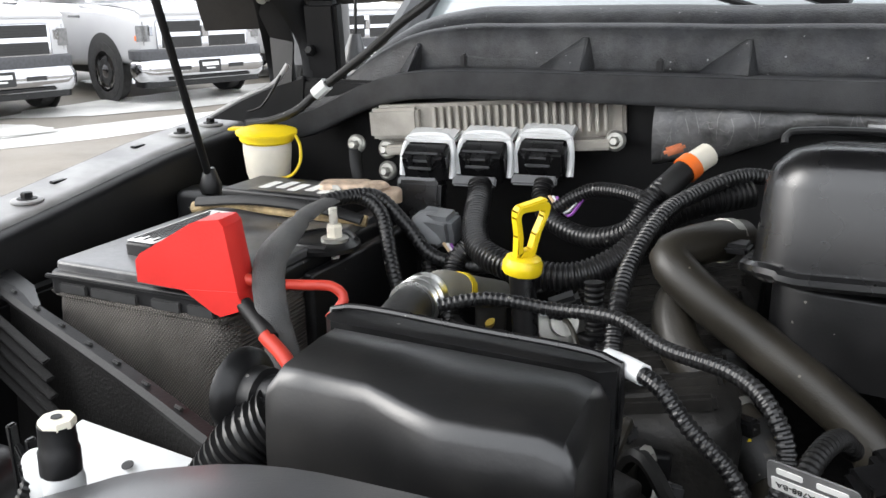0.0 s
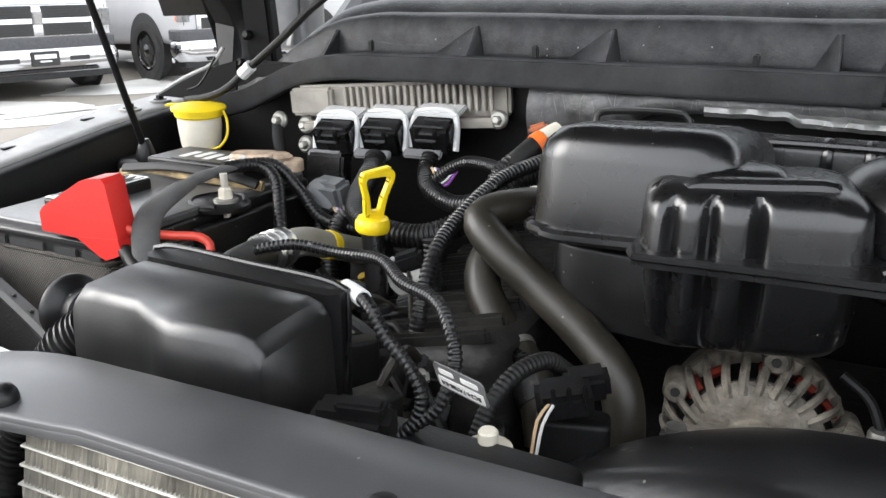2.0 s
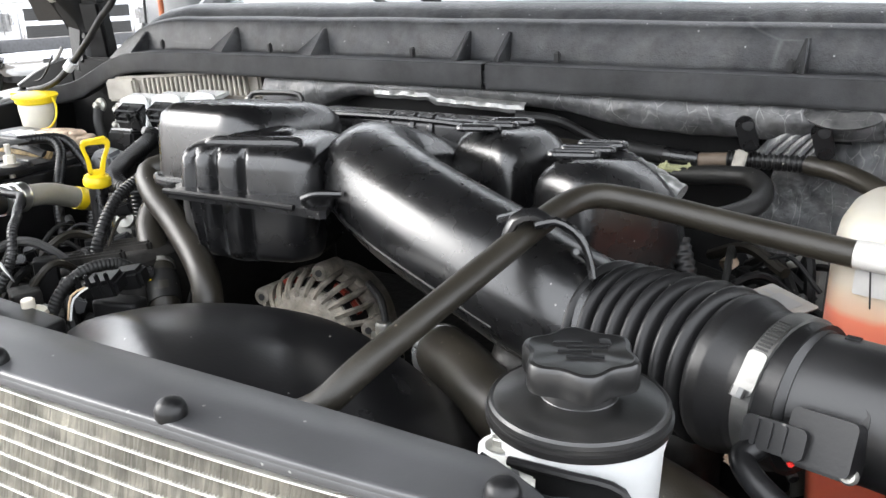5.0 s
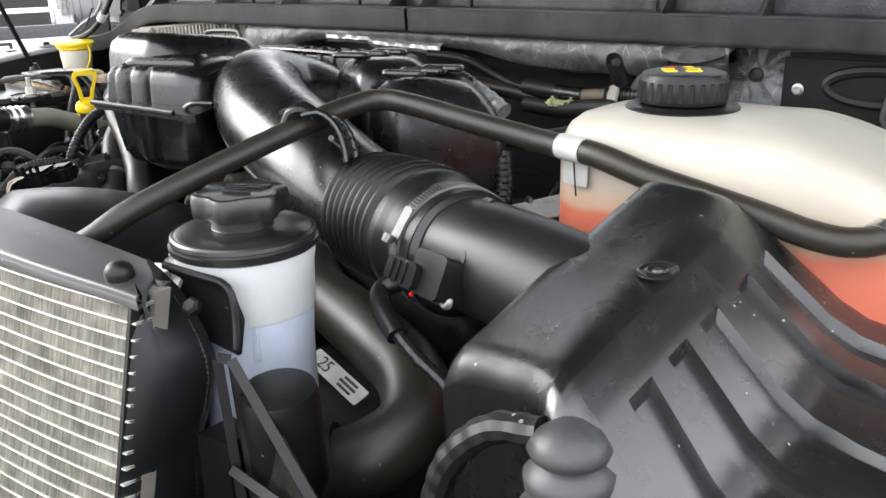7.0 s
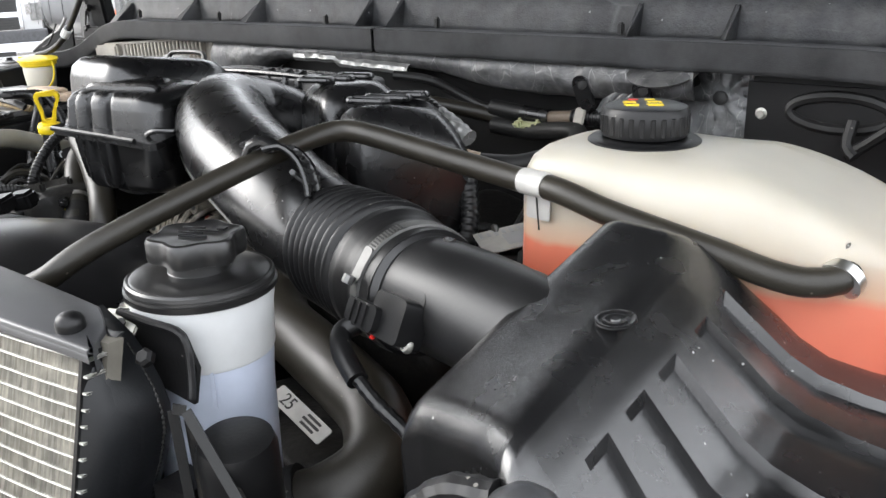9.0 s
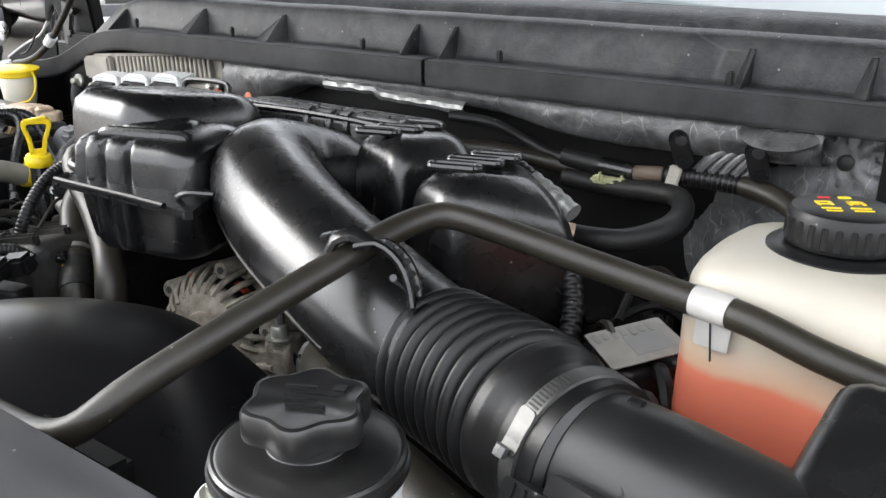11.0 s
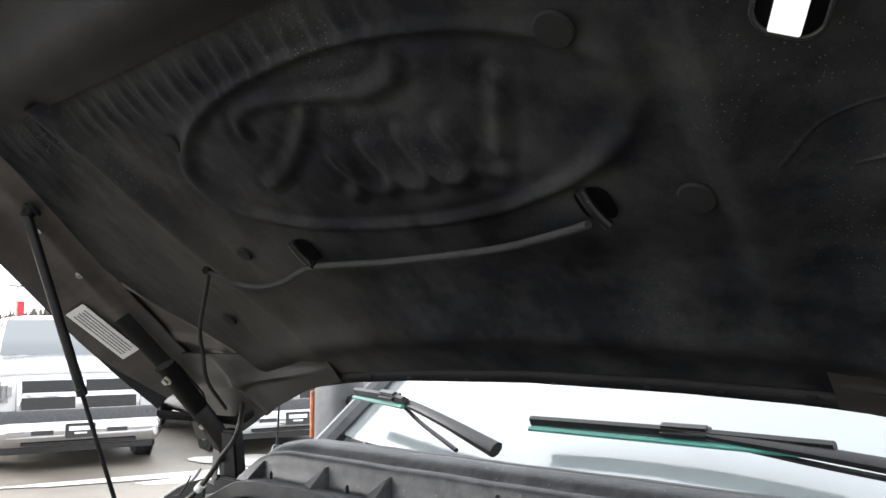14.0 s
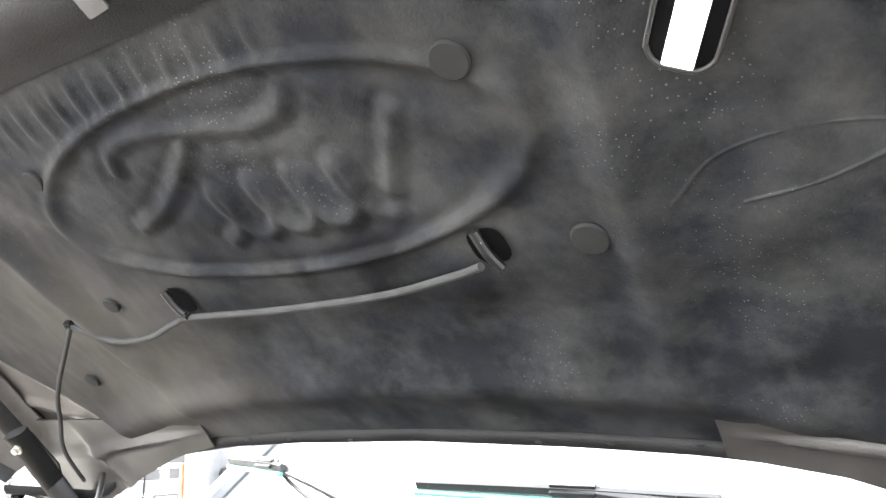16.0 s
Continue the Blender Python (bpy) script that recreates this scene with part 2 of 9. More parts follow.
for _p, _c in ((0.53, (0.58, 0.17, 0.105, 1)), (0.58, (0.5, 0.32, 0.22, 1)), (0.75, (0.42, 0.37, 0.3, 1))):
    _e = _cr.elements.new(_p)
    _e.color = _c
_m2 = _n.new("ShaderNodeMix")
_m2.data_type, _m2.blend_type = "RGBA", "MULTIPLY"
_m2.inputs["Factor"].default_value = 1.0
_l.new(_lv.outputs[0], _m2.inputs["A"])
_g = _n.new("ShaderNodeMapRange")
_g.inputs["To Min"].default_value, _g.inputs["To Max"].default_value = 0.85, 1.1
_l.new(_no.outputs["Fac"], _g.inputs["Value"])
_l.new(_g.outputs[0], _m2.inputs["B"])
_l.new(_m2.outputs["Result"], _b.inputs["Base Color"])



def creases(m, scale, light, amount, low=0.62, high=0.75, stretch=(1, 1, 1)):
    """Adds thin pale scuffs and crease lines, with relief, to a surface."""
    n, l = m.node_tree.nodes, m.node_tree.links
    b = n["Principled BSDF"]
    src = b.inputs["Base Color"].links[0].from_socket
    tc = n.new("ShaderNodeTexCoord")
    mp = n.new("ShaderNodeMapping")
    mp.inputs["Scale"].default_value = stretch
    warp = n.new("ShaderNodeTexNoise")
    warp.inputs["Scale"].default_value = scale * 0.6
    l.new(tc.outputs["Object"], warp.inputs["Vector"])
    add = n.new("ShaderNodeMix")
    add.data_type = "VECTOR"
    add.inputs["Factor"].default_value = 0.03
    l.new(tc.outputs["Object"], add.inputs["A"])
    l.new(warp.outputs["Color"], add.inputs["B"])
    l.new(add.outputs["Result"], mp.inputs[0])
    v = n.new("ShaderNodeTexVoronoi")
    v.feature = "DISTANCE_TO_EDGE"
    v.inputs["Scale"].default_value = scale
    l.new(mp.outputs[0], v.inputs["Vector"])
    line = n.new("ShaderNodeMapRange")
    line.inputs["From Min"].default_value, line.inputs["From Max"].default_value = 0.0, 0.016
    line.inputs["To Min"].default_value, line.inputs["To Max"].default_value = 1.0, 0.0
    l.new(v.outputs["Distance"], line.inputs["Value"])
    mask = n.new("ShaderNodeTexNoise")
    mask.inputs["Scale"].default_value, mask.inputs["Detail"].default_value = scale * 1.7, 8
    l.new(tc.outputs["Object"], mask.inputs["Vector"])
    mm = n.new("ShaderNodeMapRange")
    mm.inputs["From Min"].default_value, mm.inputs["From Max"].default_value = low - 0.15, high - 0.15
    l.new(mask.outputs["Fac"], mm.inputs["Value"])
    k = n.new("ShaderNodeMath")
    k.operation = "MULTIPLY"
    l.new(line.outputs[0], k.inputs[0])
    l.new(mm.outputs[0], k.inputs[1])
    k2 = n.new("ShaderNodeMath")
    k2.operation = "MULTIPLY"
    k2.inputs[1].default_value = amount
    l.new(k.outputs[0], k2.inputs[0])
    mix = n.new("ShaderNodeMix")
    mix.data_type = "RGBA"
    l.new(k2.outputs[0], mix.inputs["Factor"])
    l.new(src, mix.inputs["A"])
    mix.inputs["B"].default_value = (*light, 1)
    l.new(mix.outputs["Result"], b.inputs["Base Color"])
    bp = n.new("ShaderNodeBump")
    bp.inputs["Strength"].default_value, bp.inputs["Distance"].default_value = 0.22, 0.004
    l.new(v.outputs["Distance"], bp.inputs["Height"])
    if b.inputs["Normal"].links:
        l.new(b.inputs["Normal"].links[0].from_socket, bp.inputs["Normal"])
    l.new(bp.outputs[0], b.inputs["Normal"])


creases(foil, 26, (0.3, 0.3, 0.29), 0.45, 0.60, 0.68, (1.6, 1, 0.35))
creases(foil, 60, (0.26, 0.26, 0.25), 0.45, 0.62, 0.70, (0.5, 1, 1.4))
creases(insulation, 24, (0.34, 0.34, 0.33), 0.6, 0.58, 0.68, (1.6, 1, 0.3))
creases(insulation, 55, (0.3, 0.3, 0.29), 0.7, 0.60, 0.70, (1.5, 1, 0.4))
creases(foil_bright, 40, (0.7, 0.7, 0.68), 0.8)



def specks(m, scale, share, light, size=0.16):
    """Scatters small pale grains of dirt over a surface."""
    n, l = m.node_tree.nodes, m.node_tree.links
    b = n["Principled BSDF"]
    src = b.inputs["Base Color"].links[0].from_socket
    tc = n.new("ShaderNodeTexCoord")
    v = n.new("ShaderNodeTexVoronoi")
    v.inputs["Scale"].default_value = scale
    l.new(tc.outputs["Object"], v.inputs["Vector"])
    sep = n.new("ShaderNodeSeparateColor")
    l.new(v.outputs["Color"], sep.inputs[0])
    pick = n.new("ShaderNodeMath")
    pick.operation = "LESS_THAN"
    pick.inputs[1].default_value = share
    l.new(sep.outputs[0], pick.inputs[0])
    near = n.new("ShaderNodeMath")
    near.operation = "LESS_THAN"
    near.inputs[1].default_value = size
    l.new(v.outputs["Distance"], near.inputs[0])
    k = n.new("ShaderNodeMath")
    k.operation = "MULTIPLY"
    l.new(pick.outputs[0], k.inputs[0])
    l.new(near.outputs[0], k.inputs[1])
    mix = n.new("ShaderNodeMix")
    mix.data_type = "RGBA"
    l.new(k.outputs[0], mix.inputs["Factor"])
    l.new(src, mix.inputs["A"])
    mix.inputs["B"].default_value = (*light, 1)
    l.new(mix.outputs["Result"], b.inputs["Base Color"])


specks(gloss_black, 140, 0.03, (0.16, 0.155, 0.15), 0.12)
specks(grain_black, 120, 0.05, (0.3, 0.3, 0.29), 0.10)
specks(shroud_black, 120, 0.04, (0.2, 0.2, 0.19), 0.12)
specks(satin_black, 150, 0.05, (0.14, 0.135, 0.125), 0.16)
specks(trim_grey, 120, 0.05, (0.22, 0.22, 0.21), 0.12)
specks(cowl_grey, 130, 0.12, (0.2, 0.2, 0.2), 0.14)
specks(rubber, 160, 0.06, (0.12, 0.115, 0.105), 0.18)
specks(hose_rubber, 160, 0.05, (0.14, 0.125, 0.1), 0.16)
specks(conduit, 170, 0.06, (0.16, 0.155, 0.14), 0.2)
creases(cowl_grey, 9, (0.09, 0.09, 0.09), 0.4, 0.62, 0.78, (0.4, 1, 1.6))

# woven cloth: two crossed wave textures drive the relief and the colour
_n, _l = fabric.node_tree.nodes, fabric.node_tree.links
_tc = _n.new("ShaderNodeTexCoord")
_w = []
for rot in (0.7, -0.7):
    mp = _n.new("ShaderNodeMapping")
    mp.inputs["Rotation"].default_value = (0, rot, 0)
    wv = _n.new("ShaderNodeTexWave")
    wv.inputs["Scale"].default_value = 140
    _l.new(_tc.outputs["Object"], mp.inputs[0])
    _l.new(mp.outputs[0], wv.inputs["Vector"])
    _w.append(wv)
_mx = _n.new("ShaderNodeMath")
_mx.operation = "MULTIPLY"
_l.new(_w[0].outputs["Fac"], _mx.inputs[0])
_l.new(_w[1].outputs["Fac"], _mx.inputs[1])
_bp = _n.new("ShaderNodeBump")
_bp.inputs["Strength"].default_value, _bp.inputs["Distance"].default_value = 0.8, 0.003
_l.new(_mx.outputs[0], _bp.inputs["Height"])
_l.new(_bp.outputs[0], _n["Principled BSDF"].inputs["Normal"])
_src = _n["Principled BSDF"].inputs["Base Color"].links[0].from_socket
_wm = _n.new("ShaderNodeMapRange")
_wm.inputs["To Min"].default_value, _wm.inputs["To Max"].default_value = 0.45, 1.35
_l.new(_mx.outputs[0], _wm.inputs["Value"])
_wx = _n.new("ShaderNodeMix")
_wx.data_type, _wx.blend_type = "RGBA", "MULTIPLY"
_wx.inputs["Factor"].default_value = 1.0
_l.new(_src, _wx.inputs["A"])
_l.new(_wm.outputs[0], _wx.inputs["B"])
_l.new(_wx.outputs["Result"], _n["Principled BSDF"].inputs["Base Color"])

# white lint specks caught in the hood liner
_n, _l = liner.node_tree.nodes, liner.node_tree.links
_b = _n["Principled BSDF"]
_src = _b.inputs["Base Color"].links[0].from_socket
_tc = _n.new("ShaderNodeTexCoord")
_vo = _n.new("ShaderNodeTexVoronoi")
_vo.inputs["Scale"].default_value = 170
_l.new(_tc.outputs["Object"], _vo.inputs["Vector"])
_no = _n.new("ShaderNodeTexNoise")
_no.inputs["Scale"].default_value = 3.2
_no.inputs["Detail"].default_value = 4
_l.new(_tc.outputs["Object"], _no.inputs["Vector"])
_a = _n.new("ShaderNodeMapRange")
_a.inputs["From Min"].default_value, _a.inputs["From Max"].default_value = 0.47, 0.77
_a.inputs["To Min"].default_value, _a.inputs["To Max"].default_value = 0.0, 0.28
_l.new(_no.outputs["Fac"], _a.inputs["Value"])
_c = _n.new("ShaderNodeMath")
_c.operation = "LESS_THAN"
_l.new(_vo.outputs["Distance"], _c.inputs[0])
_l.new(_a.outputs[0], _c.inputs[1])
_m2 = _n.new("ShaderNodeMix")
_m2.data_type = "RGBA"
_l.new(_c.outputs[0], _m2.inputs["Factor"])
_l.new(_src, _m2.inputs["A"])
_m2.inputs["B"].default_value = (0.06, 0.06, 0.057, 1)
# a wide brownish smear of road dust on the battery side of the felt
_mp = _n.new("ShaderNodeMapping")
_mp.inputs["Location"].default_value = (1.35, 0.60, 0)
_mp.inputs["Scale"].default_value = (2.7, 3.2, 0)
_l.new(_tc.outputs["Object"], _mp.inputs[0])
_len = _n.new("ShaderNodeVectorMath")
_len.operation = "LENGTH"
_l.new(_mp.outputs[0], _len.inputs[0])
_n2 = _n.new("ShaderNodeTexNoise")
_n2.inputs["Scale"].default_value, _n2.inputs["Detail"].default_value = 9, 6
_l.new(_tc.outputs["Object"], _n2.inputs["Vector"])
_sum = _n.new("ShaderNodeMath")
_sum.operation = "MULTIPLY_ADD"
_sum.inputs[1].default_value = 0.9
_l.new(_n2.outputs["Fac"], _sum.inputs[0])
_l.new(_len.outputs["Value"], _sum.inputs[2])
_fa = _n.new("ShaderNodeMapRange")
_fa.inputs["From Min"].default_value, _fa.inputs["From Max"].default_value = 0.45, 1.45
_fa.inputs["To Min"].default_value, _fa.inputs["To Max"].default_value = 0.5, 0.0
_l.new(_sum.outputs[0], _fa.inputs["Value"])
_m3 = _n.new("ShaderNodeMix")
_m3.data_type = "RGBA"
_l.new(_fa.outputs[0], _m3.inputs["Factor"])
_l.new(_m2.outputs["Result"], _m3.inputs["A"])
_m3.inputs["B"].default_value = (0.085, 0.078, 0.066, 1)
_l.new(_m3.outputs["Result"], _b.inputs["Base Color"])

# asphalt with wet sheen, pale dried salt and a fine stone grain
asphalt = material("worn_asphalt", (0.15, 0.13, 0.105), 0.6, vary=0.3, scale=0.6, bump=0.5, fine=90, dust=0.85, dust_col=(0.27, 0.25, 0.22))
lamp_glow = bpy.data.materials.new("lit_lamp_lens")
lamp_glow.use_nodes = True
lamp_glow.node_tree.nodes["Principled BSDF"].inputs["Emission Color"].default_value = (1, 0.98, 0.95, 1)
lamp_glow.node_tree.nodes["Principled BSDF"].inputs["Emission Strength"].default_value = 0.25


# ---- building tools ----
ORIGIN = {}


def thing(name, at, label, category, group="", kind=""):
    """An Empty at the base of a thing; its parts are children."""
    ob = new(name)
    ob.empty_display_size = 0.02
    ob.location = at
    ORIGIN[ob.name] = Vector(at)
    return tagged(ob, label, category, group, kind)


def finish(bm, name, mat, origin, smooth=35):
    bmesh.ops.remove_doubles(bm, verts=bm.verts, dist=1e-6)
    bmesh.ops.recalc_face_normals(bm, faces=bm.faces)
    bmesh.ops.translate(bm, verts=bm.verts, vec=-Vector(origin))
    me = bpy.data.meshes.new(name)
    lim = radians(smooth)
    for f in bm.faces:
        f.smooth = True
    for e in bm.edges:
        if len(e.link_faces) == 2 and e.calc_face_angle(0) > lim:
            e.smooth = False
    bm.to_mesh(me)
    bm.free()
    me.materials.append(mat)
    return me


def part(name, bm, mat, parent, label="", smooth=35):
    """Links a bmesh (in world metres) as one mesh under a thing or a part."""
    o = ORIGIN[parent.name]
    ob = new(name, finish(bm, name, mat, o, smooth))
    ob.parent = parent
    ORIGIN[ob.name] = o
    return tagged(ob, label)


def solid(name, bm, mat, at, label, category, group="", kind="", smooth=35):
    """A thing that is one plain mesh."""
    ob = new(name, finish(bm, name, mat, at, smooth))
    ob.location = at
    ORIGIN[ob.name] = Vector(at)
    return tagged(ob, label, category, group, kind)


def loft(rings, cap=True, closed=True, bm=None):
    bm = bm or bmesh.new()
    rows = [[bm.verts.new(p) for p in r] for r in rings]
    k = len(rows[0])
    for a, b in zip(rows, rows[1:]):
        for i in range(k if closed else k - 1):
            j = (i + 1) % k
            try:
                bm.faces.new((a[i], a[j], b[j], b[i]))
            except ValueError:
                pass
    if cap and closed:
        bm.faces.new(rows[0][::-1])
        bm.faces.new(rows[-1])
    return bm


def rrect(w, d, r, n=4):
    """Outline of a rounded rectangle, w by d, corner radius r."""
    r = min(r, w / 2 - 1e-4, d / 2 - 1e-4)
    out = []
    for cx, cy, a0 in ((w / 2 - r, d / 2 - r, 0), (-w / 2 + r, d / 2 - r, 90), (-w / 2 + r, -d / 2 + r, 180), (w / 2 - r, -d / 2 + r, 270)):
        for i in range(n + 1):
            a = radians(a0 + 90 * i / n)
            out.append((cx + r * math.cos(a), cy + r * math.sin(a)))
    return out


def turn2(p, a):
    c, s = math.cos(radians(a)), math.sin(radians(a))
    return (p[0] * c - p[1] * s, p[0] * s + p[1] * c)


def rbox(cx, cy, z0, z1, w, d, r=0.012, top=0.01, rot=0, taper=0.0, n=4, tilt=None, bm=None):
    """An upright moulded box with rounded corners and a rounded top rim; taper widens the foot."""
    rings = []
    steps = [(z0, -taper)] + [(z1 - top + top * math.sin(radians(a)), top * (1 - math.cos(radians(a)))) for a in (0, 30, 60, 90)]
    for z, ins in steps:
        ring = []
        for p in rrect(w - 2 * ins, d - 2 * ins, max(0.001, r - ins * 0.5), n):
            x, y = turn2(p, rot)
            zz = z + (tilt[0] * x + tilt[1] * y if tilt else 0)
            ring.append((cx + x, cy + y, zz))
        rings.append(ring)
    return loft(rings, bm=bm)


def block(c, size, bev=0.003, rot=(0, 0, 0), bm=None, seg=2):
    """A bevelled box at c, turned by rot in degrees."""
    own = bmesh.new()
    bmesh.ops.create_cube(own, size=1)
    bmesh.ops.scale(own, vec=size, verts=own.verts)
    if bev:
        bmesh.ops.bevel(own, geom=own.edges[:], offset=min(bev, min(size) * 0.45), segments=seg, affect="EDGES")
    bmesh.ops.transform(own, matrix=pose(*c, *rot), verts=own.verts)
    if bm is None:
        return own
    return merge(bm, own)


def merge(a, b):
    me = bpy.data.meshes.new("tmp")
    b.to_mesh(me)
    b.free()
    a.from_mesh(me)
    bpy.data.meshes.remove(me)
    return a


def spline(pts, step=0.006):
    """Points along a smooth curve through pts, about step apart."""
    P = [Vector(p) for p in pts]
    P = [P[0] * 2 - P[1]] + P + [P[-1] * 2 - P[-2]]
    out = []
    for i in range(1, len(P) - 2):
        a, b, c, d = P[i - 1:i + 3]
        k = max(2, int((c - b).length / step))
        for j in range(k):
            t = j / k
            out.append(0.5 * ((2 * b) + (c - a) * t + (2 * a - 5 * b + 4 * c - d) * t * t + (3 * b - a - 3 * c + d) * t ** 3))
    out.append(P[-2])
    return out


def tube(pts, r, n=10, step=0.006, ribs=0.0, depth=0.12, flat=1.0, bm=None, radii=None, cap=True):
    """A round tube through pts. ribs: the pitch of a corrugated wall. flat: its second axis. radii: (share, factor) pairs along it."""
    if ribs:
        step = ribs / 4
    C = spline(pts, step)
    rings, up = [], None
    for i, p in enumerate(C):
        t = (C[min(i + 1, len(C) - 1)] - C[max(i - 1, 0)]).normalized()
        if up is None:
            up = t.orthogonal().normalized()
        up = (up - t * up.dot(t)).normalized()
        side = t.cross(up)
        k = r
        if ribs:
            k = r * (1.0 if i % 4 < 2 else 1 - depth)
        if radii:
            s = i / (len(C) - 1)
            for (s0, f0), (s1, f1) in zip(radii, radii[1:]):
                if s0 <= s <= s1:
                    k *= f0 + (f1 - f0) * (s - s0) / max(1e-6, s1 - s0)
        rings.append([p + (up * math.cos(2 * math.pi * j / n) + side * flat * math.sin(2 * math.pi * j / n)) * k for j in range(n)])
    return loft(rings, cap=cap, bm=bm)


def lathe(at, axis, profile, n=28, bm=None, wave=None):
    """A turned shape: (radius, height) pairs along the axis from at. wave: (count, depth) scallops the outline."""
    q = Vector((0, 0, 1)).rotation_difference(Vector(axis).normalized()).to_matrix()
    rings = []
    for rad, h in profile:
        ring = []
        for i in range(n):
            a = 2 * math.pi * i / n
            k = rad * (1 + (wave[1] * math.cos(wave[0] * a) if wave else 0))
            ring.append(Vector(at) + q @ Vector((k * math.cos(a), k * math.sin(a), h)))
        rings.append(ring)
    return loft(rings, bm=bm)


def sheet(rows, thick=0.0, down=(0, 0, -1)):
    """A skin over rows of points, closed below by its thickness."""
    bm = bmesh.new()
    d = Vector(down) * thick
    top = [[bm.verts.new(p) for p in r] for r in rows]
    for a, b in zip(top, top[1:]):
        for i in range(len(a) - 1):
            bm.faces.new((a[i], a[i + 1], b[i + 1], b[i]))
    if thick:
        low = [[bm.verts.new(Vector(p) + d) for p in r] for r in rows]
        for a, b in zip(low, low[1:]):
            for i in range(len(a) - 1):
                bm.faces.new((a[i], b[i], b[i + 1], a[i + 1]))
        h, w = len(rows), len(rows[0])
        for i in range(h - 1):
            bm.faces.new((top[i][0], top[i + 1][0], low[i + 1][0], low[i][0]))
            bm.faces.new((top[i][-1], low[i][-1], low[i + 1][-1], top[i + 1][-1]))
        for j in range(w - 1):
            bm.faces.new((top[0][j], low[0][j], low[0][j + 1], top[0][j + 1]))
            bm.faces.new((top[-1][j], top[-1][j + 1], low[-1][j + 1], low[-1][j]))
    return bm


def lerp(a, b, t):
    return a + (b - a) * t


def curve1(x, pts):
    """Straight-line reading of y at x from (x, y) pairs."""
    if x <= pts[0][0]:
        return pts[0][1]
    for (a, p), (b, q) in zip(pts, pts[1:]):
        if x <= b:
            return p + (q - p) * (x - a) / (b - a)
    return pts[-1][1]


def bolt(at, axis, r, mat, parent=None, name="bolt", label="hex-head bolt with a round flange", category="bolt"):
    bm = lathe(at, axis, [(r * 1.7, 0), (r * 1.7, r * 0.25), (r * 1.05, r * 0.3)], 20)
    bm = lathe(Vector(at) + Vector(axis).normalized() * r * 0.3, axis, [(r, 0), (r, r * 0.8), (r * 0.85, r * 0.95)], 6, bm)
    if parent:
        return part(name, bm, mat, parent)
    return solid(name, bm, mat, at, label, category)


def lettering(text, size, m, mat, parent, name="lettering"):
    """Raised print with the built-in font, at the pose m."""
    cu = bpy.data.curves.new(name, "FONT")
    cu.body, cu.size, cu.extrude = text, size, 0.0002
    cu.align_x, cu.align_y = "CENTER", "CENTER"
    tmp = bpy.data.objects.new("tmp", cu)
    scene.collection.objects.link(tmp)
    dg = bpy.context.evaluated_depsgraph_get()
    me = bpy.data.meshes.new_from_object(tmp.evaluated_get(dg))
    bpy.data.objects.remove(tmp)
    me.transform(Matrix.Translation(-ORIGIN[parent.name]) @ m)
    me.materials.clear()
    me.materials.append(mat)
    ob = new(name, me)
    ob.parent = parent
    ORIGIN[ob.name] = ORIGIN[parent.name]
    return ob


def basis(at, right, up):
    """A pose whose x is right and y is up."""
    x = Vector(right).normalized()
    y = (Vector(up) - x * Vector(up).dot(x)).normalized()
    z = x.cross(y)
    return Matrix(((x[0], y[0], z[0], at[0]), (x[1], y[1], z[1], at[1]), (x[2], y[2], z[2], at[2]), (0, 0, 0, 1)))


def plate(m, w, h, t=0.001, r=0.002, bm=None):
    """A thin rounded plate in the x-y plane of the pose m."""
    rings = [[m @ Vector((x, y, z)) for x, y in rrect(w, h, r, 3)] for z in (0, t)]
    return loft(rings, bm=bm)


# ---- setting ----
CX = 0.247  # the vehicle's centre line
GZ = 0.24  # height of the car park under this vehicle's datum


def build_ground():
    bm = bmesh.new()
    bmesh.ops.create_grid(bm, x_segments=8, y_segments=8, size=1200)
    bmesh.ops.translate(bm, verts=bm.verts, vec=(0, 0, GZ))
    g = solid("ground", bm, asphalt, (0, 0, 0), "grey worn asphalt car park with pale dried salt stains", "ground", kind="structure")
    salt = material("dried_salt_and_wet_sheen", (0.62, 0.61, 0.58), 0.3, vary=0.25, scale=1.5, bump=0.2, fine=60, dust=0.3)
    rng = random.Random(4)
    for n, (x, y, a, b, turn) in enumerate(((-6.9, 7.0, 2.6, 0.45, 70), (-7.9, 9.8, 2.8, 0.9, 75), (-8.0, 4.9, 1.7, 0.2, 70), (-8.2, 6.3, 0.9, 0.5, 30), (-9.9, 12.5, 2.2, 1.0, 60))):
        ring = []
        for i in range(60):
            t = 2 * math.pi * i / 60
            k = 1 + 0.22 * noise.noise((x + math.cos(t) * 1.3, y + math.sin(t) * 1.3, 0.5)) + 0.12 * noise.noise((math.cos(t) * 4, math.sin(t) * 4, x))
            px, py = turn2((a * k * math.cos(t), b * k * math.sin(t)), turn)
            ring.append((x + px, y + py, GZ + 0.004 + 0.004 * n))
        bm = bmesh.new()
        bm.faces.new([bm.verts.new(p) for p in ring])
        part("salt_stain", bm, salt, g)


build_ground()


